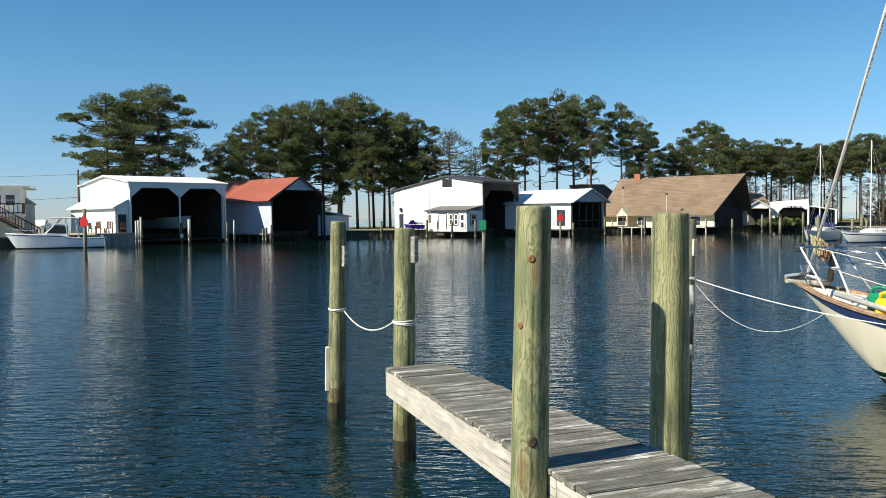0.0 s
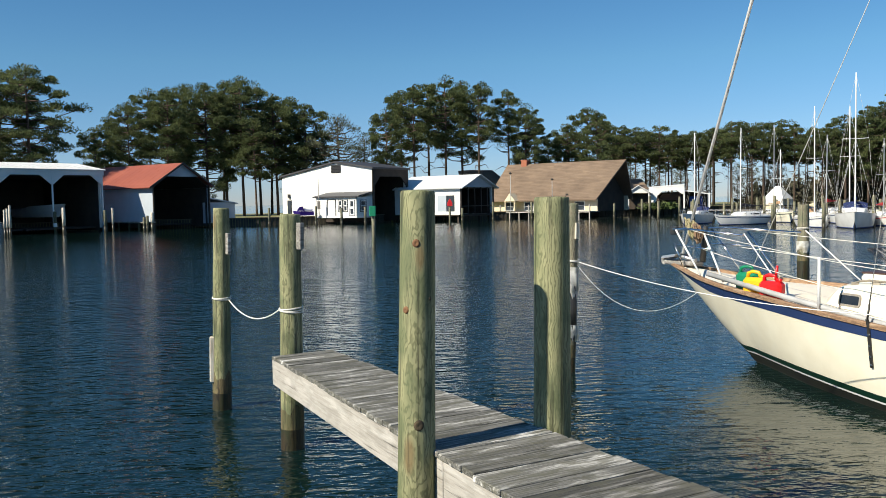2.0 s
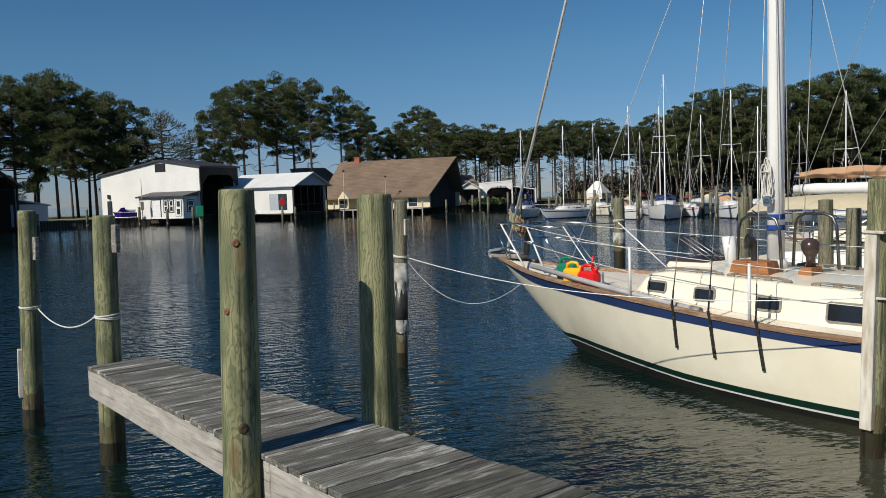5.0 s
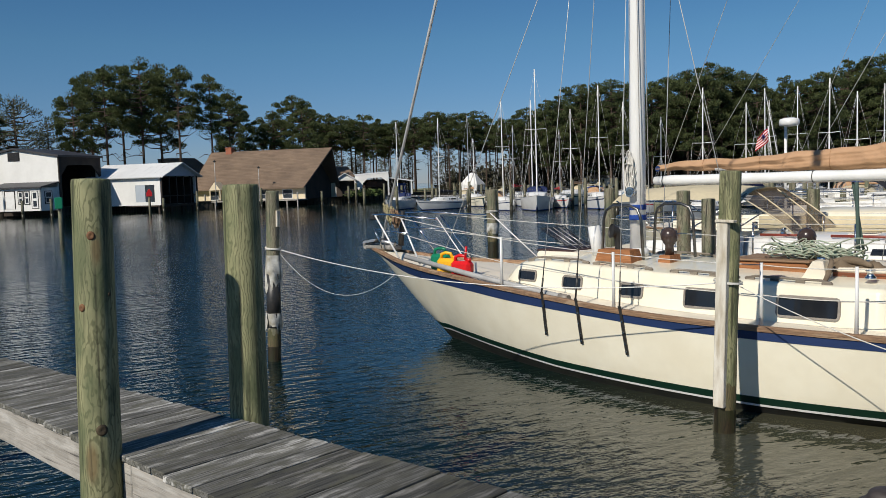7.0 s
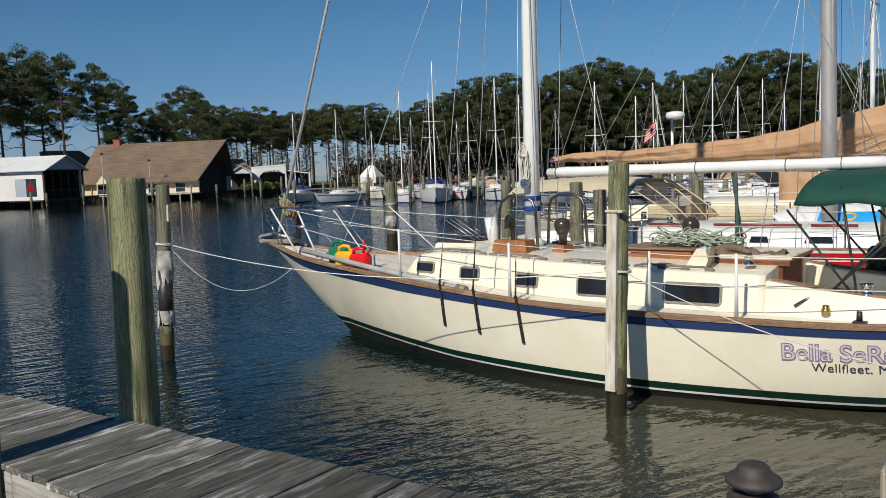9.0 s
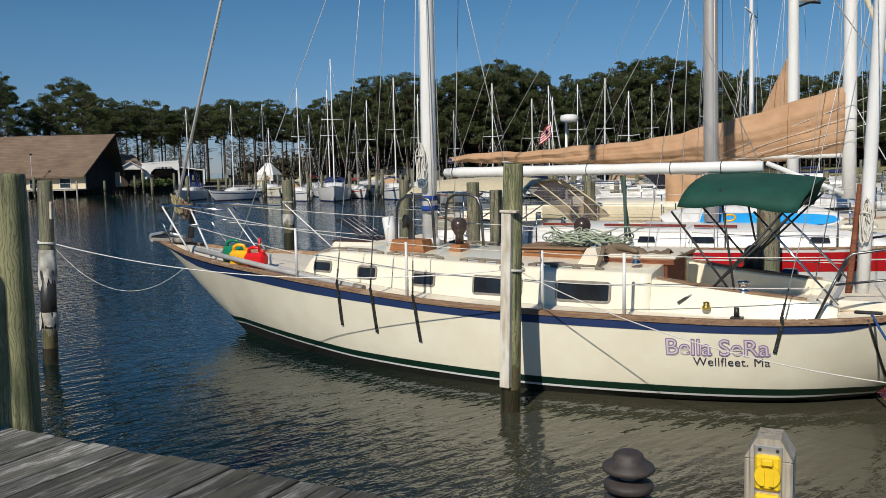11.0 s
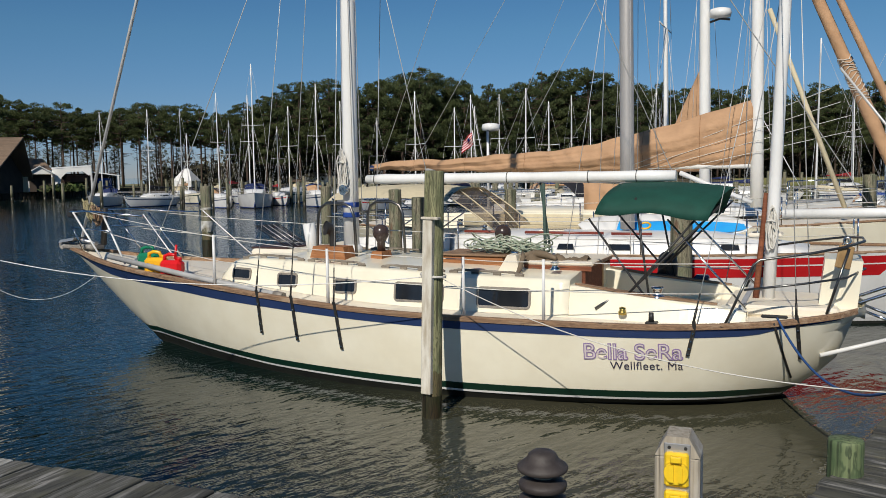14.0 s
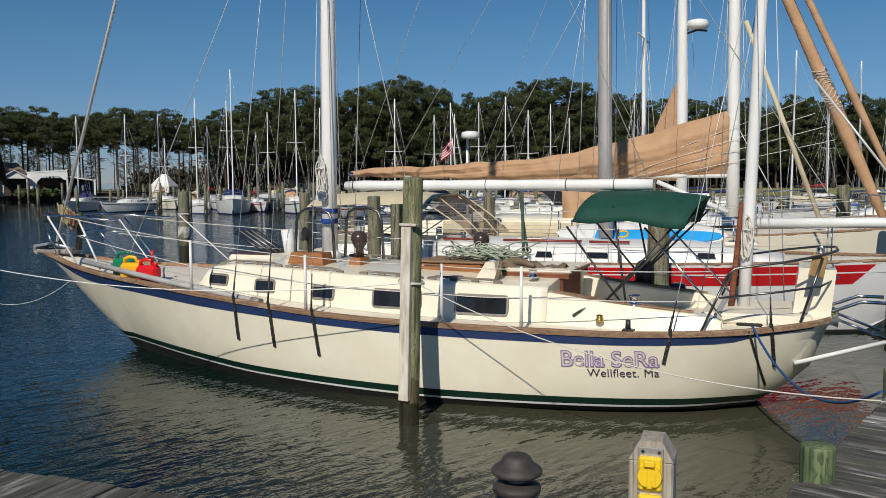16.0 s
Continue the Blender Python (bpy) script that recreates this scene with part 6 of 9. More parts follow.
def cabin_top(s):
    return lin(s, [1.75, 2.0, 2.4, 3.0, 4.2, 5.3, 6.1, 7.0], [1.20, 1.40, 1.455, 1.45, 1.405, 1.375, 1.357, 1.35])


S = Shape()
rows = []
for i in range(41):
    s = 1.75 + (6.87 - 1.75) * i / 40
    c, z, zd = cabin_side(s), cabin_top(s), Zs(s) - 0.06
    rows.append([(s, -c - 0.07, zd), (s, -c, z - 0.05), (s, -c + 0.02, z - 0.012), (s, -c + 0.07, z), (s, -c * 0.5, z + 0.045), (s, 0, z + 0.06), (s, c * 0.5, z + 0.045), (s, c - 0.07, z), (s, c - 0.02, z - 0.012), (s, c, z - 0.05), (s, c + 0.07, zd)])
S.grid(rows)
S.f.append(tuple(range(11)))
S.s.append(False)
S.f.append(tuple(40 * 11 + j for j in range(11)))
S.s.append(False)
part("cabin_trunk", S, GEL, boat, "cream cabin trunk")


def on_cabin(s, z):
    """Point on the near cabin side."""
    zd, zt = Zs(s) - 0.06, cabin_top(s) - 0.05
    u = (z - zd) / (zt - zd)
    return Vector((s, -(cabin_side(s) + 0.07 * (1 - u)), z))


def rounded(s0, s1, z0, z1, grow, out, n=4, rad=0.035):
    """Outline of a rounded window on the near cabin side."""
    P = []
    for cx, cz, a0 in ((s1 - rad, z1 - rad, 0), (s0 + rad, z1 - rad, 90), (s0 + rad, z0 + rad, 180), (s1 - rad, z0 + rad, 270)):
        for k in range(n + 1):
            a = radians(a0 + 90 * k / n)
            q = on_cabin(cx + (rad + grow) * math.cos(a), cz + (rad + grow) * math.sin(a))
            P.append(q + Vector((0, -out, 0)))
    return P


for s0, s1, z0, z1, rad in ((2.055, 2.365, 1.19, 1.30, 0.018), (2.88, 3.17, 1.14, 1.265, 0.018), (3.805, 4.095, 1.10, 1.23, 0.018), (4.695, 5.315, 1.045, 1.23, 0.02), (5.785, 6.40, 1.025, 1.215, 0.028)):
    S = Shape()
    A, B, C = rounded(s0, s1, z0, z1, 0.028, -0.01, rad=rad), rounded(s0, s1, z0, z1, 0.024, 0.018, rad=rad), rounded(s0, s1, z0, z1, 0.0, 0.018, rad=rad)
    n = len(A)
    S.add(A + B + C, [(j, (j + 1) % n, n + (j + 1) % n, n + j) for j in range(n)] + [(n + j, n + (j + 1) % n, 2 * n + (j + 1) % n, 2 * n + j) for j in range(n)])
    port = part("portlight", S, FRAME_GREY, boat, "dark portlight in a grey frame")
    S = Shape()
    S.grid([[on_cabin(s0 + (s1 - s0) * i / 8, z0 + (z1 - z0) * k / 2) + Vector((0, -0.008, 0)) for k in range(3)] for i in range(9)], smooth=False)
    part("pane", S, WINDOW, port)
# grab rails on the coach roof
RAIL_GREY = wood_plank("weathered_teak_rail", (0.25, 0.215, 0.17), (0.14, 0.12, 0.095), (0.33, 0.29, 0.235), 0.1)
for s0, s1 in ((2.13, 3.22), (3.28, 4.18), (4.42, 5.3), (5.36, 6.3)):
    for sg in (-1, 1):
        S = Shape()
        k = 3
        y = lambda s: sg * (cabin_side(s) - 0.10)
        S.tube([(s0 + (s1 - s0) * i / 8, y(s0 + (s1 - s0) * i / 8), cabin_top(s0 + (s1 - s0) * i / 8) + (0.045 if 0 < i < 8 else 0.015)) for i in range(9)], 0.014, 6)
        for i in range(k + 1):
            s = s0 + 0.06 + (s1 - s0 - 0.12) * i / k
            S.box(s - 0.05, s + 0.05, y(s) - 0.012, y(s) + 0.012, cabin_top(s) - 0.01, cabin_top(s) + 0.04, 0.006)
        part("grab_rail", S, RAIL_GREY, boat, "grey weathered teak grab rail")
def rod(parent, name, pts, r, material, label=""):
    S = Shape()
    S.tube(pts, r, 8)
    return part(name, S, material, parent, label)


# raised foredeck hatch and white cowl
S = Shape()
S.box(2.02, 2.75, -0.42, 0.42, 1.43, 1.54, 0.04)
part("fore_hatch", S, GEL_DECK, boat)
S = Shape()
S.box(1.98, 2.60, -0.34, 0.34, 1.535, 1.562, 0.01)
coam = part("fore_hatch_coaming", S, mat("dark_hatch_rim", (0.06, 0.03, 0.025), None, 8, 0.5), boat, "dark wooden rim of the open fore hatch")
S = Shape()
S.prism([(2.54, -0.27, 1.56), (2.02, -0.27, 1.83), (2.03, -0.27, 1.845), (2.55, -0.27, 1.575)], (0, 0.54, 0))
lid = part("hatch_lid", S, SMOKED, boat, "smoked pane of the raised fore hatch")
for y in (-0.25, -0.12, 0.01, 0.14, 0.27):
    rod(lid, "guard_bar", [(2.575, y, 1.55), (2.03, y, 1.86)], 0.0075, GUN_METAL if y in (-0.25, 0.27) else ALU, "thin metal guard bar")
rod(lid, "lid_rim", [(2.03, -0.28, 1.855), (2.03, 0.28, 1.855)], 0.012, GUN_METAL)
for y in (-0.22, 0.22):
    rod(lid, "hinge", [(2.555, y - 0.04, 1.545), (2.555, y + 0.04, 1.545)], 0.022, GUN_METAL)
# cockpit coamings
for sg in (-1, 1):
    S = Shape()
    rows = []
    for i in range(21):
        s = 6.83 + (8.75 - 6.83) * i / 20
        y0, zt = 0.98 - 0.06 * (s - 6.9) / 1.85, lin(s, [6.9, 7.4, 7.9, 8.5, 8.75], [1.285, 1.215, 1.165, 1.115, 1.06])
        zd = Zs(s) - 0.06
        rows.append([(s, sg * (y0 + 0.10), zd), (s, sg * (y0 + 0.02), zt - 0.02), (s, sg * y0, zt), (s, sg * (y0 - 0.18), zt), (s, sg * (y0 - 0.2), zt - 0.02), (s, sg * (y0 - 0.22), zd - 0.2)])
    part("cockpit_coaming", S.grid(rows, smooth=False), GEL, boat, "cream cockpit coaming")
    S = Shape()
    rows = []
    for i in range(13):
        s = 6.90 + (8.45 - 6.90) * i / 12
        y0, zt = 0.98 - 0.06 * (s - 6.9) / 1.85, lin(s, [6.9, 7.4, 7.9, 8.5, 8.75], [1.285, 1.215, 1.165, 1.115, 1.06]) + 0.003
        w = 0.02 + 0.13 * math.sin(math.pi * (i + 1) / 14)
        rows.append([(s, sg * (y0 - 0.09 - w / 2), zt), (s, sg * (y0 - 0.09 - w / 2), zt + 0.018), (s, sg * (y0 - 0.09 + w / 2), zt + 0.018), (s, sg * (y0 - 0.09 + w / 2), zt)])
    part("coaming_cap", S.grid(rows, smooth=False), RAIL_WOOD, boat, "worn teak coaming cap")
S = Shape()
S.box(6.95, 8.7, -0.80, 0.80, 0.62, 0.68)
S.box(8.66, 8.72, -0.80, 0.80, 0.6, 1.12, 0.01)
part("cockpit_sole", S, GREY_SHADE, boat)
S = Shape()
S.box(8.5, 9.65, -0.62, 0.62, 0.98, 1.10, 0.03)
part("aft_deck", S, GEL_DECK, boat)
# companionway, main hatch
S = Shape()
S.box(6.875, 6.905, -0.42, 0.40, 0.95, 1.45, 0.006)
cway = part("companionway", S, DARK_TEAK, boat, "dark red varnished companionway boards")
S = Shape()
S.box(6.87, 6.92, 0.40, 0.45, 0.95, 1.47, 0.01)
part("door_post", S, mat("pale_varnished_post", (0.52, 0.34, 0.17), (0.42, 0.26, 0.12), 9, 0.4), cway, "pale varnished post")
S = Shape()
S.box(6.87, 6.91, -0.47, -0.42, 0.95, 1.45, 0.008)
part("door_post", S, DARK_TEAK, cway)
for sg in (-1, 1):
    S = Shape()
    S.box(6.15, 6.99, sg * 0.47 - 0.025, sg * 0.47 + 0.025, 1.385, 1.45, 0.01)
    part("hatch_runner", S, DARK_TEAK, boat, "dark teak hatch runner")
S = Shape()
S.box(6.20, 7.01, -0.50, 0.50, 1.45, 1.50, 0.018)
part("sliding_hatch", S, GEL_DECK, boat)
S = Shape()
S.box(7.0, 7.02, -0.48, 0.48, 1.452, 1.492, 0.006)
part("hatch_edge", S, RAIL_WOOD, boat)
# skylight box with coiled rope on it
S = Shape()
S.box(4.99, 5.84, -0.38, 0.30, 1.38, 1.52, 0.015)
sky_box = part("deck_box", S, TEAK, boat, "varnished teak deck box")
S = Shape()
S.box(4.96, 5.88, -0.41, 0.33, 1.522, 1.548, 0.01)
part("lid", S, RAIL_WOOD, sky_box)
S = Shape()
S.box(4.87, 4.93, -0.35, -0.28, 1.42, 1.74, 0.012)
S.box(4.93, 4.965, -0.36, -0.27, 1.42, 1.62, 0.008)
part("bitt_post", S, GREY_WOOD, boat, "grey timber post")
S = Shape()
Q = random.Random(9)
for k in range(44):
    cx, cy, rr, ph = 5.86 + Q.uniform(-0.40, 0.42), -0.1 + Q.uniform(-0.12, 0.12), Q.uniform(0.06, 0.24), Q.uniform(0, 6.28)
    tx, ty = Q.uniform(-0.35, 0.35), Q.uniform(-0.25, 0.25)
    h = 1.495 + 0.0024 * k
    S.tube([(cx + rr * 1.35 * math.cos(a), cy + rr * 0.7 * math.sin(a), h + 0.025 * math.sin(3 * a + ph) + 0.05 + abs(tx) * rr + tx * rr * math.cos(a) + ty * rr * math.sin(a)) for a in (2 * math.pi * j / 18 for j in range(18))], 0.009, 5, closed=True)
part("rope_coil", S, ROPE_GREEN, boat, "loose coil of faded green rope")
# cream pad beside the hatch, with a strap over it
S = Shape()
S.prism([(5.88, -0.50, 1.36), (6.17, -0.50, 1.36), (6.13, -0.50, 1.585), (6.02, -0.50, 1.585)], (0, -0.22, 0))
pad = part("halyard_pad", S, GEL_DECK, boat, "cream wedge-shaped pad on the cabin roof")
S = Shape()
S.tube([(6.03, -0.61, 1.60), (6.12, -0.61, 1.60)], 0.018, 8)
part("pad_eye", S, CHROME, pad)
S = Shape()
S.grid([[(6.02 + 0.88 * u, -0.05 - 0.46 * v - 0.05 * math.sin(5 * u), 1.475 + 0.08 * math.sin(math.pi * v) * (1 - 0.6 * u) + 0.035 * math.sin(17 * u + 6 * v) * math.sin(9 * v + 2) + 0.02 * math.sin(31 * u - 8 * v) - 0.14 * max(0, v - 0.72) * (2.2 - u) / 0.28 * 0.8)
        for v in (k / 14 for k in range(15))] for u in (k / 22 for k in range(23))])
S.tube([(6.05 + 0.5 * t, -0.40 + 0.06 * math.sin(4 * t), 1.53 + 0.04 * math.sin(math.pi * t)) for t in (i / 12 for i in range(13))], [0.02 + 0.03 * math.sin(math.pi * i / 12) for i in range(13)], 8)
S.tube([(6.16, -0.56, 1.60), (6.20, -0.66, 1.57), (6.20, -0.76, 1.46), (6.19, -0.84, 1.38), (6.25, -0.90, 1.355)], [0.02, 0.028, 0.03, 0.026, 0.02], 8)
part("folded_cover", S, mat("brown_canvas", (0.20, 0.15, 0.10), (0.13, 0.095, 0.06), 5, 0.9, bump=0.003, bscale=60, fine=0.15), boat, "crumpled brown canvas cover")


def cowl(s, y, z, turn, half=0.17, tall=0.12, horn=False):
    """A dorade box with its brown ventilator."""
    S = Shape()
    hs = half * 0.84
    lo = [(s - half, y - 0.15, z), (s + half, y - 0.15, z), (s + half, y + 0.15, z), (s - half, y + 0.15, z)]
    hi = [(s - hs, y - 0.125, z + tall), (s + hs, y - 0.125, z + tall), (s + hs, y + 0.125, z + tall), (s - hs, y + 0.125, z + tall)]
    S.add([Vector(p) for p in lo + hi], [(3, 2, 1, 0), (4, 5, 6, 7), (0, 1, 5, 4), (1, 2, 6, 5), (2, 3, 7, 6), (3, 0, 4, 7)])
    z += tall - 0.12
    box_ = part("dorade_box", S, TEAK, boat, "tapered teak dorade box")
    if horn:
        S = Shape()
        d = Vector((math.cos(turn), math.sin(turn), 0))
        c0 = Vector((s, y, z + 0.12))
        up_ = Vector((0, 0, 1))
        S.tube([c0, c0 + up_ * 0.12, c0 + up_ * 0.19 + d * 0.01, c0 + up_ * 0.235 + d * 0.045, c0 + up_ * 0.245 + d * 0.10], [0.045, 0.046, 0.058, 0.078, 0.098], 18, caps=False)
        c = part("cowl", S, BLACK, box_, "dark horn-shaped ventilator cowl")
        S = Shape()
        S.tube([c0 + up_ * 0.242 + d * 0.075, c0 + up_ * 0.243 + d * 0.085], 0.085, 18)
        part("cowl_mouth", S, BLACK, c)
        return
    S = Shape()
    S.lathe([(0.06, 0.12), (0.055, 0.24), (0.075, 0.27), (0.105, 0.32), (0.112, 0.38), (0.095, 0.43), (0.055, 0.465), (0.01, 0.475)], 18, (s, y, z))
    c = part("cowl", S, BROWN_PLASTIC, box_, "brown round ventilator cowl")
    S = Shape()
    d = Vector((math.cos(turn), math.sin(turn), 0.1)).normalized()
    c0 = Vector((s, y, z + 0.36)) + d * 0.085
    S.tube([c0, c0 + d * 0.05], [0.085, 0.098], 16)
    part("cowl_mouth", S, BLACK, c)


cowl(3.45, -0.50, 1.44, -2.2, 0.28, 0.18, True)
cowl(4.07, -0.28, 1.45, 2.2, 0.09, 0.10)
cowl(5.56, 0.40, 1.42, 2.0, 0.12, 0.10)
S = Shape()
S.tube([(2.98, -0.25, 1.50), (2.91, -0.25, 1.90)], [0.085, 0.085], 14)
part("white_vent", S, GEL_WHITE, boat, "white upright deck vent")
for sg in (-1, 1):
    S = Shape()
    x0, x1, yy = (3.17, 3.76, -0.40) if sg < 0 else (3.60, 4.18, 0.22)
    S.tube([(x0 - 0.03, yy, 1.50), (x0, yy, 2.02), (x0 + 0.04, yy, 2.13), (x0 + 0.14, yy, 2.19), (x1 - 0.2, yy, 2.19), (x1 - 0.08, yy, 2.14), (x1 - 0.03, yy, 2.02), (x1, yy, 1.48)], 0.021, 8)
    part("mast_guard", S, GUN_METAL, boat, "dark tubular guard beside the mast")


def spar(name, base, top, r0, r1, material, parent, label=""):
    S = Shape()
    S.tube([Vector(base).lerp(Vector(top), i / 8) for i in range(9)], [r0 + (r1 - r0) * i / 8 for i in range(9)], 14)
    return part(name, S, material, parent, label)


MT, ZT_ = (3.55, 0, 14.8), (9.19, 0, 8.9)
mast = spar("main_mast", (3.45, 0, 1.42), MT, 0.110, 0.085, PAINT_WHITE, boat, "white main mast")
for z in (1.98, 2.12):
    S = Shape()
    S.lathe([(0.114, z), (0.117, z + 0.01), (0.117, z + 0.06), (0.114, z + 0.07)], 16, (3.455, 0, 0))
    part("mast_band", S, CANVAS_BLUE, mast, "blue band round the mast")
S = Shape()
S.lathe([(0.15, 1.49), (0.15, 1.56), (0.115, 1.60)], 16, (3.455, 0, 0))
part("mast_collar", S, GEL_WHITE, mast)
S = Shape()
for z in (2.35, 2.38):
    S.tube([(3.455, -0.10, z), (3.455, -0.22, z)], [0.045, 0.055], 12)
part("winch", S, CHROME, mast)
def hank(parent, label, s, y, z, w, h, n, seed):
    """Rope hung on a cleat: one line laid in untidy loops, with a turn round their necks."""
    Q, pts = random.Random(seed), []
    for k in range(n):
        ww, hh, cs, cz, ph = w * Q.uniform(0.5, 1.1), h * Q.uniform(0.65, 1.1), s + Q.uniform(-0.03, 0.03), z + Q.uniform(-0.06, 0.05), Q.uniform(0, 6)
        pts += [(cs + ww * math.cos(a) * (1 + 0.25 * math.sin(3 * a + ph)), y - 0.012 * (k % 4) + 0.012 * math.sin(2 * a + ph), cz + hh * math.sin(a)) for a in (2 * math.pi * j / 16 for j in range(16))]
    T = Shape()
    T.tube(pts, 0.009, 5)
    coil = part("halyard_coil", T, ROPE, parent, label)
    T = Shape()
    T.tube([(s - w, y - 0.05, z + h * 0.45), (s, y - 0.065, z + h * 0.5), (s + w, y - 0.05, z + h * 0.42)], 0.012, 6)
    part("coil_wrap", T, ROPE, coil)


hank(mast, "coiled white halyards", 3.42, -0.125, 2.62, 0.055, 0.26, 9, 3)
mizzen = spar("mizzen_mast", (8.92, 0, 1.02), ZT_, 0.070, 0.058, PAINT_WHITE, boat, "white mizzen mast")
hank(mizzen, "coiled rope on the mizzen", 8.94, -0.08, 1.88, 0.045, 0.23, 9, 4)
for m_, s, z, w in ((mast, 3.49, 7.0, 1.15), (mizzen, 9.06, 5.2, 0.8)):
    S = Shape()
    S.tube([(s, -w, z), (s, 0, z + 0.06), (s, w, z)], 0.03, 8)
    part("spreader", S, PAINT_WHITE, m_)
# boom with its white cover
S = Shape()
n = 14
pts = [(3.72 + (7.88 - 3.72) * i / n, 0, 2.505) for i in range(n + 1)]
S.tube(pts, [0.055 if i in (0,) else 0.068 + 0.004 * math.sin(i * 2.1) for i in range(n + 1)], 14)
boom = part("boom", S, PAINT_WHITE, boat, "long white boom")
for s in (3.86, 4.9, 5.78, 6.83, 7.42):
    S = Shape()
    S.tube([(s + 0.075 * 0 , 0.075 * math.cos(a), 2.505 + 0.075 * math.sin(a)) for a in (2 * math.pi * j / 14 for j in range(14))], 0.005, 4, closed=True)
    part("boom_tie", S, BLACK, boom)
S = Shape()
S.tube(sag((6.25, 0, 2.43), (6.28, -0.02, 1.66), -0.02, 8), 0.022, 6)
S.tube(sag((6.2, 0.03, 2.43), (6.32, 0.03, 1.66), 0.0, 8), 0.016, 6)
part("boom_tackle", S, mat("dark_green_line", (0.06, 0.10, 0.085), None, 20, 0.9), boat, "dark green boom tackle")

# stanchions, lifelines, pulpit and stern rail
def rail_at(s, inset=0.06):
    return Vector((s, -(BOAT.beam(s) - inset), Zs(s)))


posts = (2.10, 4.02, 5.81, 6.72)
for sg in (-1, 1):
    for s in posts:
        p = rail_at(s)
        p.y *= -sg
        S = Shape()
        S.tube([p, p + Vector((0, 0, 0.67))], [0.021, 0.017], 10)
        part("stanchion", S, GEL_WHITE, boat, "white lifeline stanchion")
    for h in (0.33, 0.645):
        ends = [Vector((-1.1 if h > 0.5 else -0.75, -0.42, 1.36 + h + 0.05))] + [rail_at(s) + Vector((0, 0, h)) for s in posts] + [rail_at(8.65) + Vector((0, 0, h - 0.02))]
        S = Shape()
        for a, b in zip(ends, ends[1:]):
            S.tube([(q.x, q.y * -sg, q.z) for q in sag(a, b, 0.015, 6)], 0.0055, 5)
        part("lifeline", S, ROPE, boat, "thin white lifeline")




P_TOP = 2.06
frame_pts = []
for i in range(13):
    a = math.pi * (i / 12 - 0.5)
    frame_pts.append((-1.05 - 0.72 * math.cos(a), 0.44 * math.sin(a), P_TOP - 0.03 * math.cos(a)))
pul = rod(boat, "pulpit", [(0.25, -0.62, P_TOP - 0.06)] + frame_pts + [(0.25, 0.62, P_TOP - 0.06)], 0.017, CHROME, "stainless bow pulpit")
for sg in (-1, 1):
    rod(pul, "pulpit_leg", [(-0.78, sg * 0.46, 1.33), (-1.4, sg * 0.40, P_TOP - 0.02)], 0.016, GEL_WHITE if sg < 0 else CHROME)
    rod(pul, "pulpit_leg", [(-0.14, sg * 0.62, 1.28), (-0.68, sg * 0.48, P_TOP - 0.06)], 0.016, GEL_WHITE if sg < 0 else CHROME)
    rod(pul, "pulpit_leg", [(1.22, sg * 0.86, 1.22), (0.30, sg * 0.66, P_TOP - 0.03)], 0.010, GEL_WHITE)
    rod(pul, "pulpit_leg", [(-1.42, sg * 0.22, 1.42), (-1.55, sg * 0.30, P_TOP - 0.25)], 0.014, CHROME)
    rod(pul, "lower_rail", [(-1.55, sg * 0.30, P_TOP - 0.27), (-0.45, sg * 0.57, P_TOP - 0.30)], 0.012, CHROME)
S = Shape()
S.box(-1.86, -1.72, -0.12, 0.0, P_TOP - 0.12, P_TOP + 0.02, 0.02)
part("bow_light", S, BLACK, pul, "small dark navigation light")
# bow roller platform and anchor gear
S = Shape()
S.box(-2.0, -1.3, -0.13, 0.13, 1.42, 1.50, 0.02)
S.tube([(-2.02, -0.1, 1.48), (-2.02, 0.1, 1.48)], 0.07, 12)
part("bow_platform", S, GREY_WOOD, boat, "weathered bow platform with roller")
S = Shape()
S.tube([(-1.95, -0.05, 1.55), (-1.7, -0.05, 1.58), (-1.3, -0.05, 1.52)], 0.035, 8)
S.prism([(-2.05, -0.15, 1.52), (-1.65, -0.22, 1.57), (-1.65, 0.12, 1.57)], (0.05, 0, 0.05))
part("anchor", S, ALU, boat, "galvanised anchor on the bow roller")
for k, (mt_, lab) in enumerate(((ROPE, "coiled rope hung on the pulpit"), (RAIL_WOOD, "brown rope coil hung on the pulpit"))):
    S = Shape()
    Q = random.Random(20 + k)
    for j in range(7):
        S.tube([(-1.30 + 0.16 * k + (0.03 + 0.006 * j) * math.cos(a + 0.3 * j) + Q.uniform(-.025, .025), -0.10 - 0.02 * j + Q.uniform(-.03, .03), 2.06 + (0.10 + 0.012 * j) * math.sin(a) - 0.08 * k + Q.uniform(-.03, .03)) for a in (2 * math.pi * i / 14 for i in range(14))], 0.012, 5, closed=True)
    part("rope_coil", S, mat("yellow_rope", (0.46, 0.40, 0.22), (0.30, 0.26, 0.15), 30, 0.9) if k == 0 else mt_, boat, lab)
S = Shape()
S.tube([(-1.2, 0, 1.5), (-1.12, 0, 2.1)], [0.05, 0.04], 8)
part("furler_drum", S, BLACK, boat, "roller furling drum")

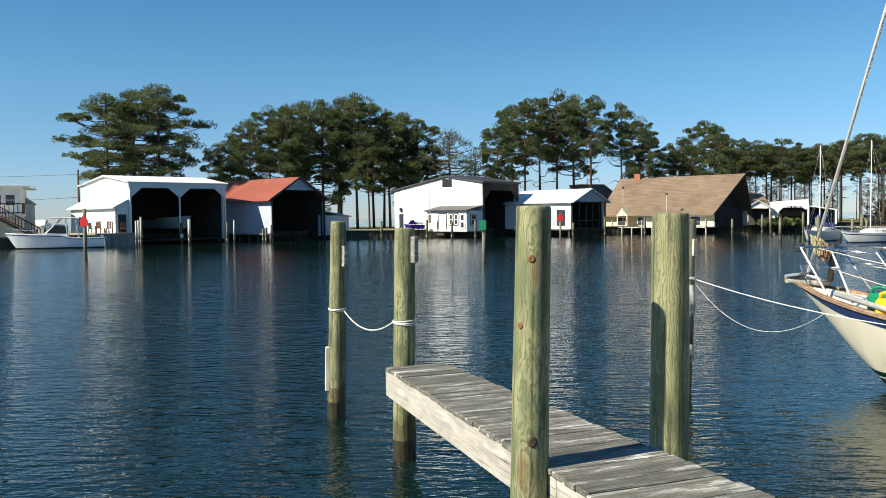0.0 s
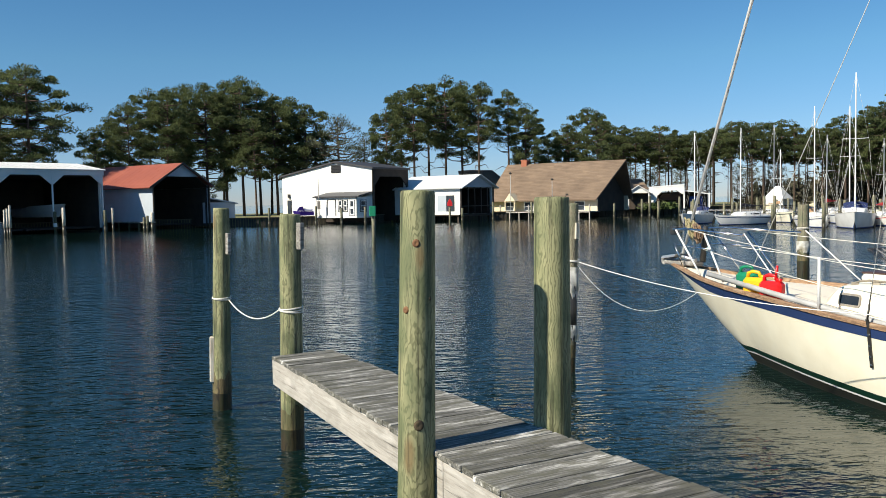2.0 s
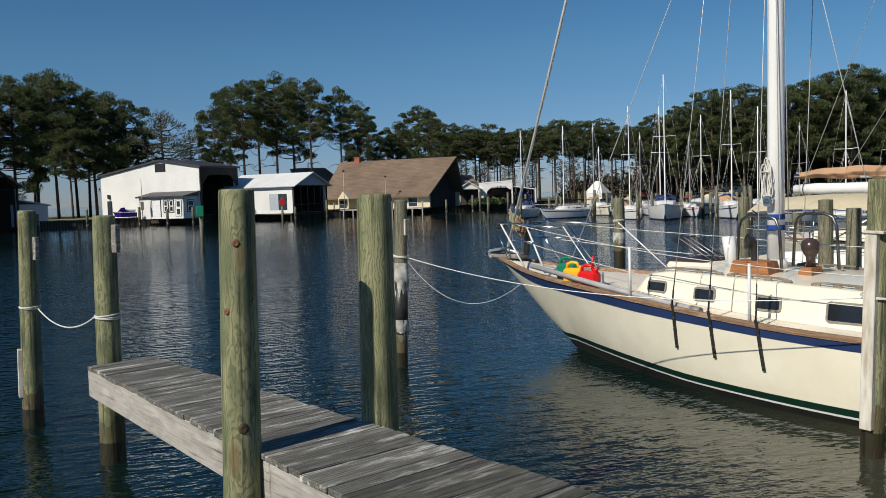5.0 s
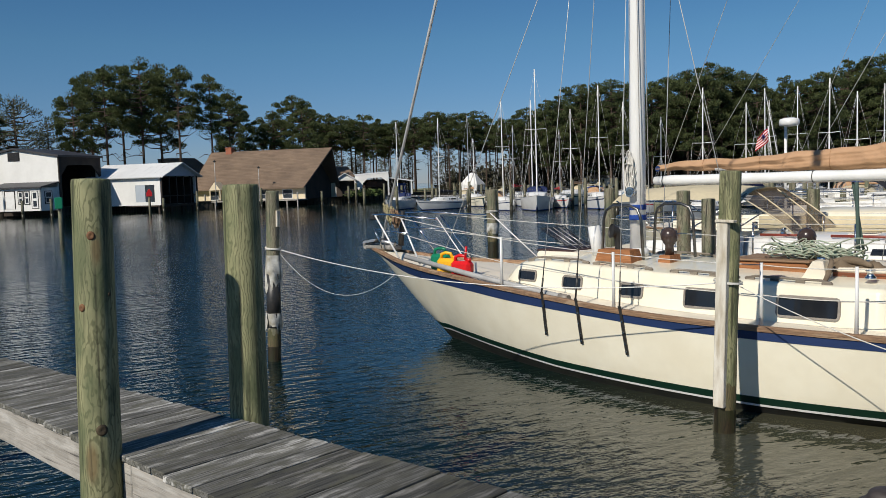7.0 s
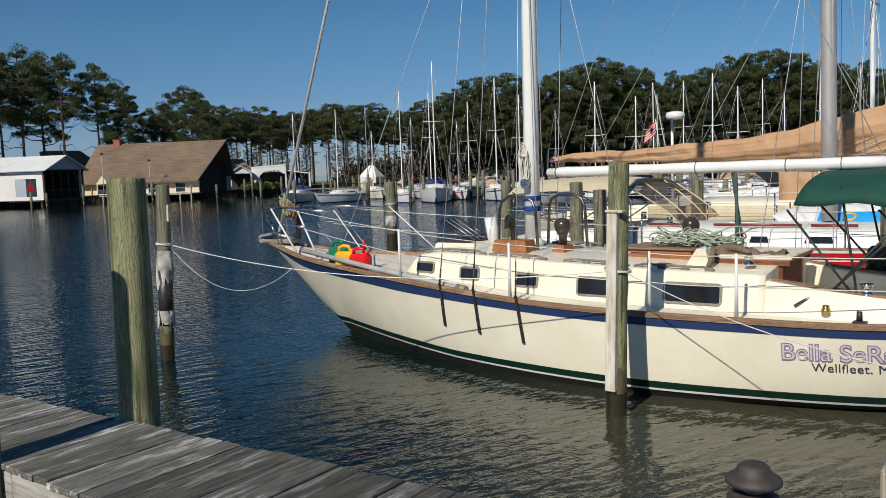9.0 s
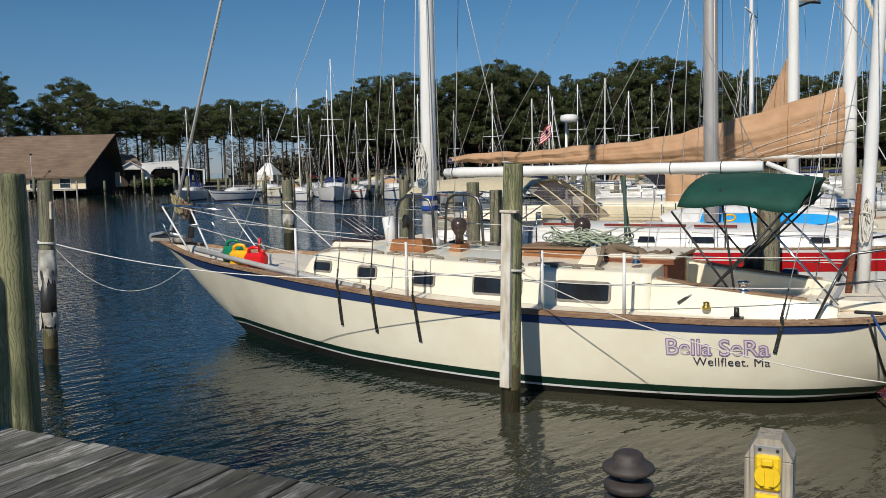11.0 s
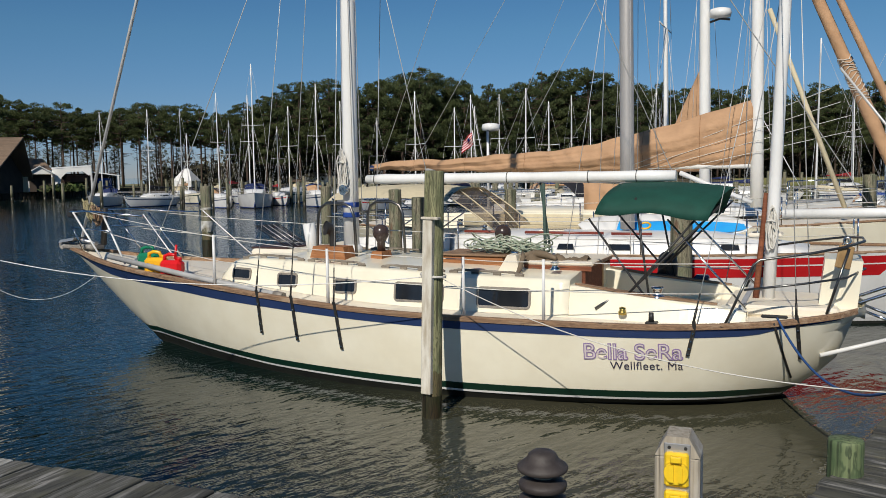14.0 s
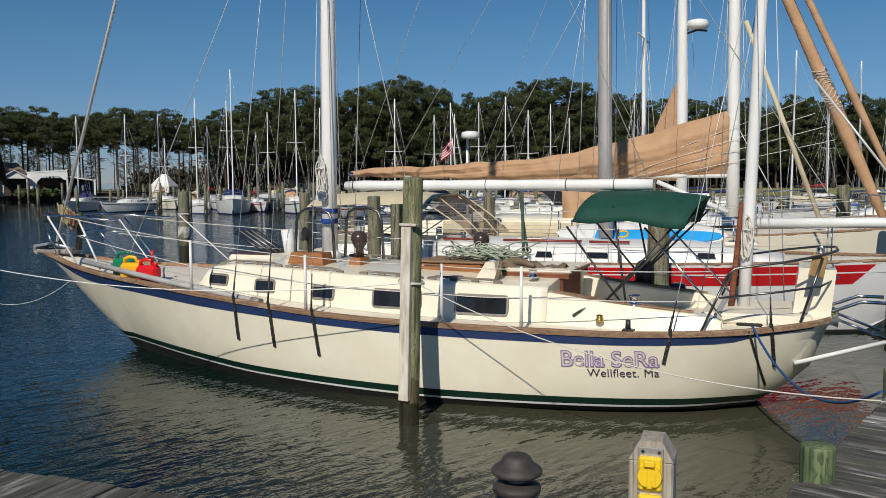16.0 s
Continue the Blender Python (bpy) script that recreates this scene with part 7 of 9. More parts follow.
# jugs on the foredeck
def jug(s, y, z, turn, material, colour):
    S = Shape()
    m = pose(s, y, z, 0, 0, turn)
    S.box(-0.17, 0.17, -0.09, 0.09, 0, 0.27, 0.045, m)
    j = part("fuel_jug", S, material, boat, colour + " plastic jug lashed on deck")
    T = Shape()
    T.tube([m @ Vector(p) for p in ((-0.12, 0, 0.25), (-0.11, 0, 0.33), (-0.04, 0, 0.355), (0.05, 0, 0.345), (0.09, 0, 0.26))], 0.026, 8)
    part("handle", T, material, j)
    T = Shape()
    T.tube([m @ Vector((0.12, 0, 0.26)), m @ Vector((0.12, 0, 0.31))], 0.033, 10)
    part("cap", T, material, j)


jug(0.42, -0.70, 1.20, 15, JUG_GREEN, "green")
jug(0.68, -0.84, 1.15, 12, JUG_YELLOW, "yellow")
jug(1.04, -0.92, 1.13, 10, JUG_RED, "red")
rod(boat, "jug_spout", [(1.1, -0.92, 1.42), (1.13, -0.92, 1.62)], 0.018, JUG_RED, "red spout standing up")
rod(boat, "whisker_pole", [(-0.36, -0.72, 1.395), (1.4, -1.13, 1.235), (3.17, -1.44, 1.075)], 0.040, POLE_GREY, "grey aluminium pole along the rail")
rod(boat, "pole_end", [(3.15, -1.44, 1.076), (3.30, -1.46, 1.062)], 0.050, FRAME_GREY)

# chainplates and shrouds
def chainplate(s, drop, top, lean=0.05):
    z = Zs(s)
    pts = [(s - 0.01, -(BOAT.half(s, z - 0.02) + 0.022), z + 0.05)] + [(s + lean * u, -(BOAT.half(s + lean * u, z - drop * u) + 0.012), z - drop * u) for u in (0.05, 0.35, 0.7, 1.0)]
    S = Shape()
    for a, b in zip(pts, pts[1:]):
        d = 0.019
        S.prism([(a[0] - d, a[1], a[2]), (a[0] + d, a[1], a[2]), (b[0] + d, b[1], b[2]), (b[0] - d, b[1], b[2])], (0, -0.012, 0))
    cp = part("chainplate", S, BLACK, boat, "dark bolted chainplate strap on the hull")
    for u in (0.25, 0.5, 0.75, 0.93):
        S = Shape()
        zz_ = z - drop * u
        q = Vector((s + lean * u, -(BOAT.half(s + lean * u, zz_) + 0.024), zz_))
        S.tube([q, q + Vector((0, -0.008, 0))], 0.010, 8)
        part("bolt", S, CHROME, cp)
    base = Vector(pts[0])
    S = Shape()
    S.tube([base, base.lerp(Vector(top), 0.03)], 0.013, 6)
    S.tube([base.lerp(Vector(top), 0.03), base.lerp(Vector(top), 0.065)], 0.008, 6)
    part("turnbuckle", S, BLACK, cp)
    S = Shape()
    S.tube([base.lerp(Vector(top), 0.04), Vector(top)], 0.0048, 5)
    part("shroud", S, WIRE, boat)


chainplate(2.94, 0.53, (3.47, -1.12, 7.0), -0.03)
chainplate(3.51, 0.53, (3.50, -0.1, 11.5), 0.01)
chainplate(4.16, 0.54, (3.48, -0.12, 7.2), 0.04)
chainplate(8.28, 0.34, (9.04, -0.1, 5.3), -0.08)
chainplate(9.25, 0.46, (9.06, -0.8, 5.2), 0.03)
for a, b, r_ in (((-1.66, 0, 1.62), (3.20, 0, 14.4), 0.0305), ((-0.2, 0, 1.35), (3.46, 0, 8.2), 0.006), ((3.44, 0, 12.4), (9.9, 0, 2.2), 0.006), ((3.0, 1.5, 1.1), (3.47, 1.12, 7.0), 0.006),
                 ((4.26, 1.6, 1.0), (3.47, 0.12, 7.2), 0.006), ((3.58, -0.13, 1.9), (3.5, -0.1, 10), 0.006), ((3.66, -0.05, 1.9), (3.55, -0.05, 11), 0.005), ((7.85, 0, 2.52), (3.5, 0, 12.2), 0.005),
                 ((3.46, -1.15, 7.0), (3.44, -0.08, 11.8), 0.006), ((8.32, 1.3, 1.0), (9.12, 0.1, 5.3), 0.006), ((9.35, 1.0, 1.0), (9.15, 0.8, 5.2), 0.006)):
    rod(boat, "forestay" if r_ > 0.03 else "stay", [a, b], r_ if r_ < 0.03 else 0.025, STAY_GREY if r_ > 0.03 else WIRE)

# bimini
S = Shape()
rows = []
for i in range(13):
    u = i / 12
    row = []
    for k in range(13):
        v = -1 + k / 6
        s = 7.28 + 1.26 * u - 0.17 * abs(v) * (1 - u) - 0.20 * abs(v) * u
        z = 2.43 - 0.34 * abs(v) ** 1.7 + 0.03 * math.sin(math.pi * u) - 0.06 * u - 0.02 * math.sin(3 * math.pi * u) * abs(v)
        row.append((s, 0.86 * math.sin(v * math.pi / 2 * 0.98), z))
    rows.append(row)
S.grid(rows)
ob = part("bimini", S, CANVAS_GREEN, boat, "dark green canvas bimini")
sol = ob.modifiers.new("thickness", "SOLIDIFY")
sol.thickness = 0.012
for sg in (-1, 1):
    for a, b in (((7.75, 1.12), (7.02, 2.1)), ((7.75, 1.12), (7.55, 2.34)), ((7.35, 1.02), (8.30, 2.22)), ((8.75, 1.10), (7.9, 2.1)), ((7.3, 1.0), (8.45, 2.25))):
        rod(boat, "bimini_leg", [(a[0], sg * 0.93, a[1]), (b[0], sg * 0.74, b[1] - 0.07)], 0.013, CHROME if a[0] > 8 else BLACK)
rod(boat, "mizzen_boom", [(9.05, 0, 2.06), (10.2, 0, 2.08), (11.9, 0, 2.08)], 0.058, PAINT_WHITE, "white mizzen boom")
# winches, cleats, stern gear
for s, y, z in ((7.82, -0.86, 1.155), (6.62, -0.75, 1.42)):
    S = Shape()
    k = 0.92 if s > 7 else 0.7
    S.lathe([(r_ * k, h_ * k) for r_, h_ in ((0.085, 0), (0.085, 0.035), (0.06, 0.05), (0.05, 0.08), (0.062, 0.12), (0.075, 0.13), (0.07, 0.15), (0.02, 0.155))], 18, (s, y, z))
    part("winch", S, CHROME, boat, "chrome sheet winch")
S = Shape()
S.lathe([(0.045, 1.0), (0.045, 1.03), (0.03, 1.05), (0.038, 1.075), (0.012, 1.085)], 14, (7.48, -1.08, 0))
part("bronze_fitting", S, BRASS, boat, "small brass deck fitting")
rod(boat, "bimini_brace", [(7.17, -1.04, 1.04), (7.40, -0.95, 1.20)], 0.02, GUN_METAL, "short dark brace at the foot of the bimini")
S = Shape()
S.box(7.77, 7.90, -1.34, -1.24, Zs(7.8), Zs(7.8) + 0.025, 0.008)
S.tube([(7.83, -1.29, Zs(7.8) + 0.02), (7.83, -1.29, Zs(7.8) + 0.12)], [0.03, 0.026], 10)
part("mooring_cleat", S, BLACK, boat)
S = Shape()
S.box(8.90, 9.16, -1.03, -0.97, Zs(9.05) + 0.03, Zs(9.05) + 0.06, 0.012)
part("mooring_cleat", S, BLACK, boat)
srail = rod(boat, "stern_rail", [(8.80, -1.0, 1.50), (8.82, -0.99, 1.58), (8.88, -0.97, 1.63), (9.36, -0.86, 1.70), (9.70, -0.66, 1.76), (9.88, -0.25, 1.79), (9.88, 0.25, 1.79), (9.70, 0.66, 1.76), (9.36, 0.86, 1.70), (8.82, 1.0, 1.60)], 0.014, GUN_METAL, "dark tubular stern rail")
rod(srail, "stern_rail_lower", [(8.73, -1.04, 1.32), (9.30, -0.90, 1.39), (9.70, -0.68, 1.44), (9.90, -0.1, 1.48), (9.70, 0.66, 1.44)], 0.012, GUN_METAL)
for p_, q_ in (((8.56, -1.10, 0.97), (8.81, -1.0, 1.56)), ((9.52, -0.74, 1.06), (9.72, -0.66, 1.74)), ((9.52, 0.74, 1.06), (9.72, 0.66, 1.74)), ((8.56, 1.10, 0.97), (8.81, 1.0, 1.56))):
    rod(srail, "rail_post", [p_, q_], 0.014, GUN_METAL)
m_ = pose(9.68, -0.64, 1.65, 0, 12, 28)
S = Shape()
S.box(-0.085, 0.085, -0.012, 0.012, -0.12, 0.12, 0.012, m_)
part("rail_board", S, mat("ply_board", (0.36, 0.23, 0.10), (0.27, 0.165, 0.07), 8, 0.7), boat, "small plywood board on the stern rail")
S = Shape()
S.tube([(9.70 + 0.035 * math.cos(a), -0.62, 1.82 + 0.035 * math.sin(a)) for a in (2 * math.pi * k / 14 for k in range(14))], 0.008, 6, closed=True)
part("rail_block", S, CHROME, boat, "small block on the stern rail")
S = Shape()
S.prism([(9.44, -0.34, 1.04), (9.82, -0.34, 1.04), (9.87, -0.34, 1.58), (9.50, -0.34, 1.60)], (0, 0.74, 0))
part("stern_locker", S, GEL, boat, "cream stern locker")
S = Shape()
S.tube([(8.78, -0.04, 1.0), (8.82, -0.03, 1.5), (8.85, 0.0, 1.9), (8.87, 0.02, 2.30)], [0.036, 0.034, 0.030, 0.022], 8)
part("teak_upright", S, DARK_TEAK, boat, "varnished teak upright beside the mizzen")
# boarding ladder and davit behind the stern
for dy in (-0.25, 0.25):
    rod(boat, "davit", [(9.66, dy, 1.10), (9.86, dy, 1.13), (10.12, dy, 1.24), (10.38, dy, 1.24)], 0.019, CHROME, "stainless stern davit")
    rod(boat, "davit_strut", [(9.84, dy, 1.06), (10.36, dy, 0.86)], 0.015, CHROME)
rod(boat, "vane_shaft", [(10.39, -0.1, 0.70), (10.39, -0.1, 1.80)], 0.022, CHROME, "stainless wind vane shaft")
rod(boat, "vane_arm", [(9.47, -0.62, 0.60), (10.36, -0.3, 0.83)], 0.024, GEL_WHITE, "white strut behind the stern")
# black upright cylinder with a rounded top beside the far coaming
S = Shape()
S.lathe([(0.13, 1.0), (0.13, 1.36), (0.115, 1.44), (0.07, 1.49), (0.01, 1.50)], 18, (7.62, 1.08, 0))
part("covered_grill", S, BLACK, boat, "black round-topped shape at the far rail")
S = Shape()
S.box(7.98, 8.16, 0.92, 1.06, 1.05, 1.22, 0.02)
part("blue_caddy", S, NAVY, boat, "small navy plastic caddy")

rod(boat, "hanging_line", [(9.03 + 0.16 * u, -(BOAT.half(9.03 + 0.16 * u, 1.0 - 0.66 * u) + 0.014), 1.0 - 0.66 * u) for u in (0, 0.2, 0.4, 0.6, 0.8, 1.0)], 0.013, BLACK, "dark line hanging down the quarter")
# name on the quarter
def lettering(text, s0, z0, size, material, bold, name, label, spread=1.0):
    cu = bpy.data.curves.new("writing", "FONT")
    cu.body, cu.size, cu.offset = text, size, bold
    cu.space_character = spread
    tmp = new("writing", cu)
    bpy.context.view_layer.update()
    me = bpy.data.meshes.new_from_object(tmp.evaluated_get(bpy.context.evaluated_depsgraph_get()))
    bpy.data.objects.remove(tmp)
    bm = bmesh.new()
    bm.from_mesh(me)
    bmesh.ops.triangulate(bm, faces=bm.faces[:])
    if size > 0.2:
        bmesh.ops.subdivide_edges(bm, edges=[e for e in bm.edges if e.calc_length() > 0.06], cuts=2)
        bmesh.ops.triangulate(bm, faces=bm.faces[:])
    for v in bm.verts:
        s, z = s0 + v.co.x, z0 + v.co.y + 0.02 * v.co.x
        v.co = Vector((s, -(BOAT.half(s, z) + bold_out[0]), z))
    bm.to_mesh(me)
    bm.free()
    me.materials.clear()
    me.materials.append(material)
    return part(name, me, material, boat, label)


bold_out = [0.010]
lettering("Bella SeRa", 7.14, 0.565, 0.25, LETTER_VIOLET, 0.008, "name_outline", "violet painted boat name", 0.98)
bold_out[0] = 0.013
lettering("Bella SeRa", 7.14, 0.565, 0.25, LETTER_LILAC, -0.003, "name_fill", "pale lilac letter faces", 0.98)
bold_out[0] = 0.011
lettering("Wellfleet. Ma", 7.42, 0.455, 0.13, LETTER_DARK, 0.0, "home_port", "dark painted home port", 1.04)


def boat_world(s, y, z):
    return boat.matrix_world @ Vector((s, y, z))


# ropes of the berth
def rope(pts, r, material, label):
    S = Shape()
    S.tube(pts, r, 6)
    return thing("mooring_rope", label, "rope", shape=S, material=material)


bpy.context.view_layer.update()
line = sag((3.62, 12.14, 1.66), (WPX - 0.08, WPY + 0.02, 1.50), 0.24, 40)
rope(line, 0.0058, ROPE_WHITE, "white mooring line between two piles in front of the bow")
rope(sag((3.62, 12.14, 1.62), line[14], 0.44, 26), 0.0028, ROPE_WHITE, "slack white line hanging towards the water")
rope(sag((WPX + 0.1, WPY, 1.50), (6.74, 1.57, 0.95), 0.255, 26), 0.0055, ROPE, "white stern line along the ketch's side")
rope(sag(boat_world(9.05, -1.0, Zs(9.05) + 0.05), (6.82, 1.60, 1.0), 0.36, 24), 0.012, ROPE_BLUE, "blue stern line to the dock")
endp = pile(6.92, 1.52, 1.16, 0.10, "short green pile where the stern lines are made fast", PILE)

# ---- other yachts ----
def yacht(name, label, m, L, beam, fb, mast_at, mast_top, hull=GEL_WHITE, stripe=None, stripe_z=(0.62, 0.9), canvas=CANVAS_BLUE, mast_mat=PAINT_WHITE, mast_r=0.075,
          cover=True, furled=GEL_WHITE, dodger=None, bimini=None, boot=CANVAS_BLUE, bottom=BOTTOM, fine=False, group="", boom_len=None, cover_fat=0.17, cabin_mat=GEL_WHITE,
          cab_span=(0.26, 0.62), cab_h=0.36, wins=((0.34, 0.50), (0.58, 0.72), (0.80, 0.93)), win_z=(0.12, 0.26), rise=(1.28, 1.18, 1.06)):
    """A sailing yacht, x aft from the bow's waterline. mast_at in metres from there."""
    n = 40 if fine else 20
    b = beam / 2
    h = Hull(-0.09 * L, 0.9 * L,
             ([-0.09 * L, -0.03 * L, 0.06 * L, 0.2 * L, 0.36 * L, 0.52 * L, 0.7 * L, 0.84 * L, 0.9 * L], [0.03, 0.22 * b, 0.48 * b, 0.78 * b, 0.96 * b, b, 0.95 * b, 0.8 * b, 0.7 * b]),
             ([-0.09 * L, 0.05 * L, 0.25 * L, 0.5 * L, 0.75 * L, 0.9 * L], [fb * rise[0], fb * rise[1], fb * rise[2], fb, fb * 0.99, fb * 1.03]),
             ([0, 0.1 * L, 0.3 * L, 0.5 * L, 0.7 * L, 0.8 * L, 0.86 * L], [0, 0.27 * b, 0.72 * b, 0.87 * b, 0.72 * b, 0.4 * b, 0]),
             ([-0.09 * L, -0.05 * L, 0, 0.6], [fb * (rise[0] - 0.06), fb * 0.72, -0.02, -0.5]),
             ([0.78 * L, 0.86 * L, 0.9 * L], [-0.5, 0.0, fb * 0.34]),
             ([0, 0.5 * L, 0.9 * L], [0.7, 0.5, 0.42]))
    t = thing(name, label, "sailboat", m, group)
    part("hull", h.band(lambda s: 0.12, lambda s: h.sheer(s), 7, n=n), hull, t)
    part("bottom", h.band(lambda s: -0.5, lambda s: 0.05, 4, n=n), bottom, t)
    part("boot_stripe", h.band(lambda s: 0.048, lambda s: 0.125, 1, 0.003, n=n), boot, t)
    if stripe:
        part("sheer_stripe", h.band(lambda s: h.sheer(s) * stripe_z[0], lambda s: h.sheer(s) * stripe_z[1], 2, 0.004, n=n), stripe, t)
    S = Shape()
    e = h.s1
    zz = [h.foot(e) + (h.sheer(e) - h.foot(e)) * k / 5 for k in range(6)]
    S.grid([[(e, -h.half(e, z), z) for z in zz], [(e + 0.02, 0, z) for z in zz], [(e, h.half(e, z), z) for z in zz]])
    part("transom", S, hull, t)
    S = Shape()
    S.grid([[(s, (h.beam(s) - 0.005) * k, h.sheer(s) - 0.03 + 0.05 * (1 - k * k)) for k in (-1, -0.5, 0, 0.5, 1)] for s in h.stations(18)])
    part("deck", S, GEL_DECK, t)
    S = Shape()
    for sg in (-1, 1):
        S.tube([(s, sg * (h.beam(s) - 0.02), h.sheer(s) + 0.01) for s in h.stations(20)], 0.028, 5)
    part("toe_rail", S, RAIL_WOOD if fine else ALU, t)
    # cabin trunk
    c0, c1, cb = cab_span[0] * L, cab_span[1] * L, 0.60 * b
    S = Shape()
    rows = []
    for i in range(13):
        s = c0 + (c1 - c0) * i / 12
        w = cb * (0.62 + 0.38 * min(1, i / 5))
        z0, zt = h.sheer(s) - 0.03, h.sheer(s) + cab_h * min(1, 0.12 + i / 3.2) + 0.06 * i / 12
        rows.append([(s, -w - 0.06, z0), (s, -w, zt - 0.04), (s, -w + 0.05, zt), (s, 0, zt + 0.06), (s, w - 0.05, zt), (s, w, zt - 0.04), (s, w + 0.06, z0)])
    S.grid(rows)
    S.f += [tuple(range(7)), tuple(12 * 7 + j for j in range(7))]
    S.s += [False, False]
    cab = part("cabin", S, cabin_mat, t)
    for sg in (-1, 1):
        for u0, u1 in wins:
            s0, s1 = c0 + (c1 - c0) * u0, c0 + (c1 - c0) * u1
            S = Shape()
            q = []
            for s, dz in ((s0, win_z[0]), (s1, win_z[0]), (s1 - 0.03, win_z[1]), (s0 + 0.03, win_z[1])):
                u = (s - c0) / (c1 - c0)
                w = cb * (0.62 + 0.38 * min(1, u * 12 / 5)) + 0.06 * (1 - dz / cab_h) + 0.012
                q.append((s, sg * w, h.sheer(s) + dz))
            S.prism(q, (0, -sg * 0.03, 0))
            part("window", S, WINDOW, cab)
    for sg in (-1, 1):
        S = Shape()
        rows = []
        for i in range(7):
            s = c1 - 0.05 + (0.84 * L - c1) * i / 6
            zt = h.sheer(s) + 0.34 - 0.16 * i / 6
            rows.append([(s, sg * (cb + 0.1), h.sheer(s) - 0.02), (s, sg * (cb + 0.02), zt), (s, sg * (cb - 0.14), zt), (s, sg * (cb - 0.16), h.sheer(s) - 0.2)])
        part("coaming", S.grid(rows, smooth=False), cabin_mat, t)
    # spars
    zc = h.sheer(mast_at) + 0.35
    mast = spar("mast", (mast_at, 0, zc), (mast_at + 0.01 * mast_top, 0, mast_top), mast_r, mast_r * 0.75, mast_mat, t)
    S = Shape()
    w = b * 0.62
    zsp = zc + (mast_top - zc) * 0.52
    S.tube([(mast_at + 0.06, -w, zsp + 0.04), (mast_at + 0.04, 0, zsp), (mast_at + 0.06, w, zsp + 0.04)], 0.025, 6)
    part("spreader", S, mast_mat, mast)
    bl = boom_len or (0.80 * L - mast_at)
    zb = h.sheer(mast_at) + 1.25
    S = Shape()
    S.tube([(mast_at + 0.1, 0, zb), (mast_at + bl, 0, zb + 0.06)], 0.05, 8)
    boom = part("boom", S, mast_mat, t)
    if cover:
        S = Shape()
        k = 12
        rows = []
        for i in range(k + 1):
            u = i / k
            s = mast_at + 0.06 + (bl - 0.02) * u
            hgt = cover_fat * (2.6 - 1.9 * min(1, u * 1.3)) + 0.02 * math.sin(9 * u)
            wd = cover_fat * (0.85 - 0.35 * u)
            zz_ = zb + 0.06 * u - 0.06
            rows.append([(s, wd * math.cos(a), zz_ + hgt * (0.5 + 0.5 * math.sin(a))) for a in (2 * math.pi * j / 12 for j in range(13))])
        S.grid(rows)
        S.f += [tuple(range(12)), tuple(k * 13 + j for j in range(12))]
        S.s += [False, False]
        part("sail_cover", S, canvas, boom)
    bow_s = -0.075 * L
    top = Vector((mast_at + 0.01 * mast_top, 0, mast_top - 0.1))
    if furled:
        S = Shape()
        S.tube([(bow_s, 0, h.sheer(bow_s) + 0.1), Vector((bow_s, 0, h.sheer(bow_s))).lerp(top, 0.4), Vector((bow_s, 0, h.sheer(bow_s))).lerp(top, 0.96)], [0.04, 0.05, 0.025], 8)
        part("furled_jib", S, furled, t)
    wires = [((0.89 * L, 0, h.sheer(0.89 * L)), top)]
    for sg in (-1, 1):
        wires += [((mast_at + 0.15, sg * (h.beam(mast_at) - 0.05), h.sheer(mast_at)), (mast_at + 0.06, sg * w, zsp)), ((mast_at + 0.06, sg * w, zsp), top),
                  ((mast_at - 0.4, sg * (h.beam(mast_at) - 0.06), h.sheer(mast_at)), (mast_at, 0, zsp)), ((mast_at + 0.7, sg * (h.beam(mast_at) - 0.06), h.sheer(mast_at)), (mast_at, 0, zsp))]
    for p, q in wires:
        S = Shape()
        S.tube([p, q], 0.006 if fine else 0.009, 4)
        part("stay", S, WIRE, t)
    # rails
    S = Shape()
    zp = h.sheer(bow_s) + 0.62
    S.tube([(0.06 * L, -0.45 * b, zp - 0.05), (bow_s + 0.15, -0.16, zp), (bow_s - 0.05, 0, zp), (bow_s + 0.15, 0.16, zp), (0.06 * L, 0.45 * b, zp - 0.05)], 0.015, 6)
    pul = part("pulpit", S, CHROME, t)
    for s, y in ((0.06 * L, -0.46 * b), (0.06 * L, 0.46 * b), (bow_s + 0.2, -0.15), (bow_s + 0.2, 0.15)):
        S = Shape()
        S.tube([(s, y, h.sheer(s)), (s, y, zp - 0.04)], 0.014, 6)
        part("pulpit_leg", S, CHROME, pul)
    for sg in (-1, 1):
        pts = [Vector((0.06 * L, sg * 0.46 * b, h.sheer(0.06 * L) + 0.6))]
        for s in (0.2 * L, 0.34 * L, 0.48 * L, 0.62 * L, 0.76 * L):
            p = Vector((s, sg * (h.beam(s) - 0.06), h.sheer(s)))
            S = Shape()
            S.tube([p, p + Vector((0, 0, 0.6))], 0.014, 6)
            part("stanchion", S, CHROME, t)
            pts.append(p + Vector((0, 0, 0.59)))
        pts.append(Vector((0.88 * L, sg * (h.beam(0.88 * L) - 0.05), h.sheer(0.88 * L) + 0.6)))
        for dz in (0, -0.3):
            S = Shape()
            S.tube([p + Vector((0, 0, dz)) for p in pts], 0.006, 4)
            part("lifeline", S, ROPE, t)
    S = Shape()
    zr = h.sheer(0.88 * L) + 0.62
    w = h.beam(0.88 * L) - 0.05
    S.tube([(0.76 * L, -w, zr), (0.87 * L, -w, zr), (0.895 * L, -w * 0.6, zr), (0.895 * L, w * 0.6, zr), (0.87 * L, w, zr), (0.76 * L, w, zr)], 0.015, 6)
    part("stern_rail", S, CHROME, t)
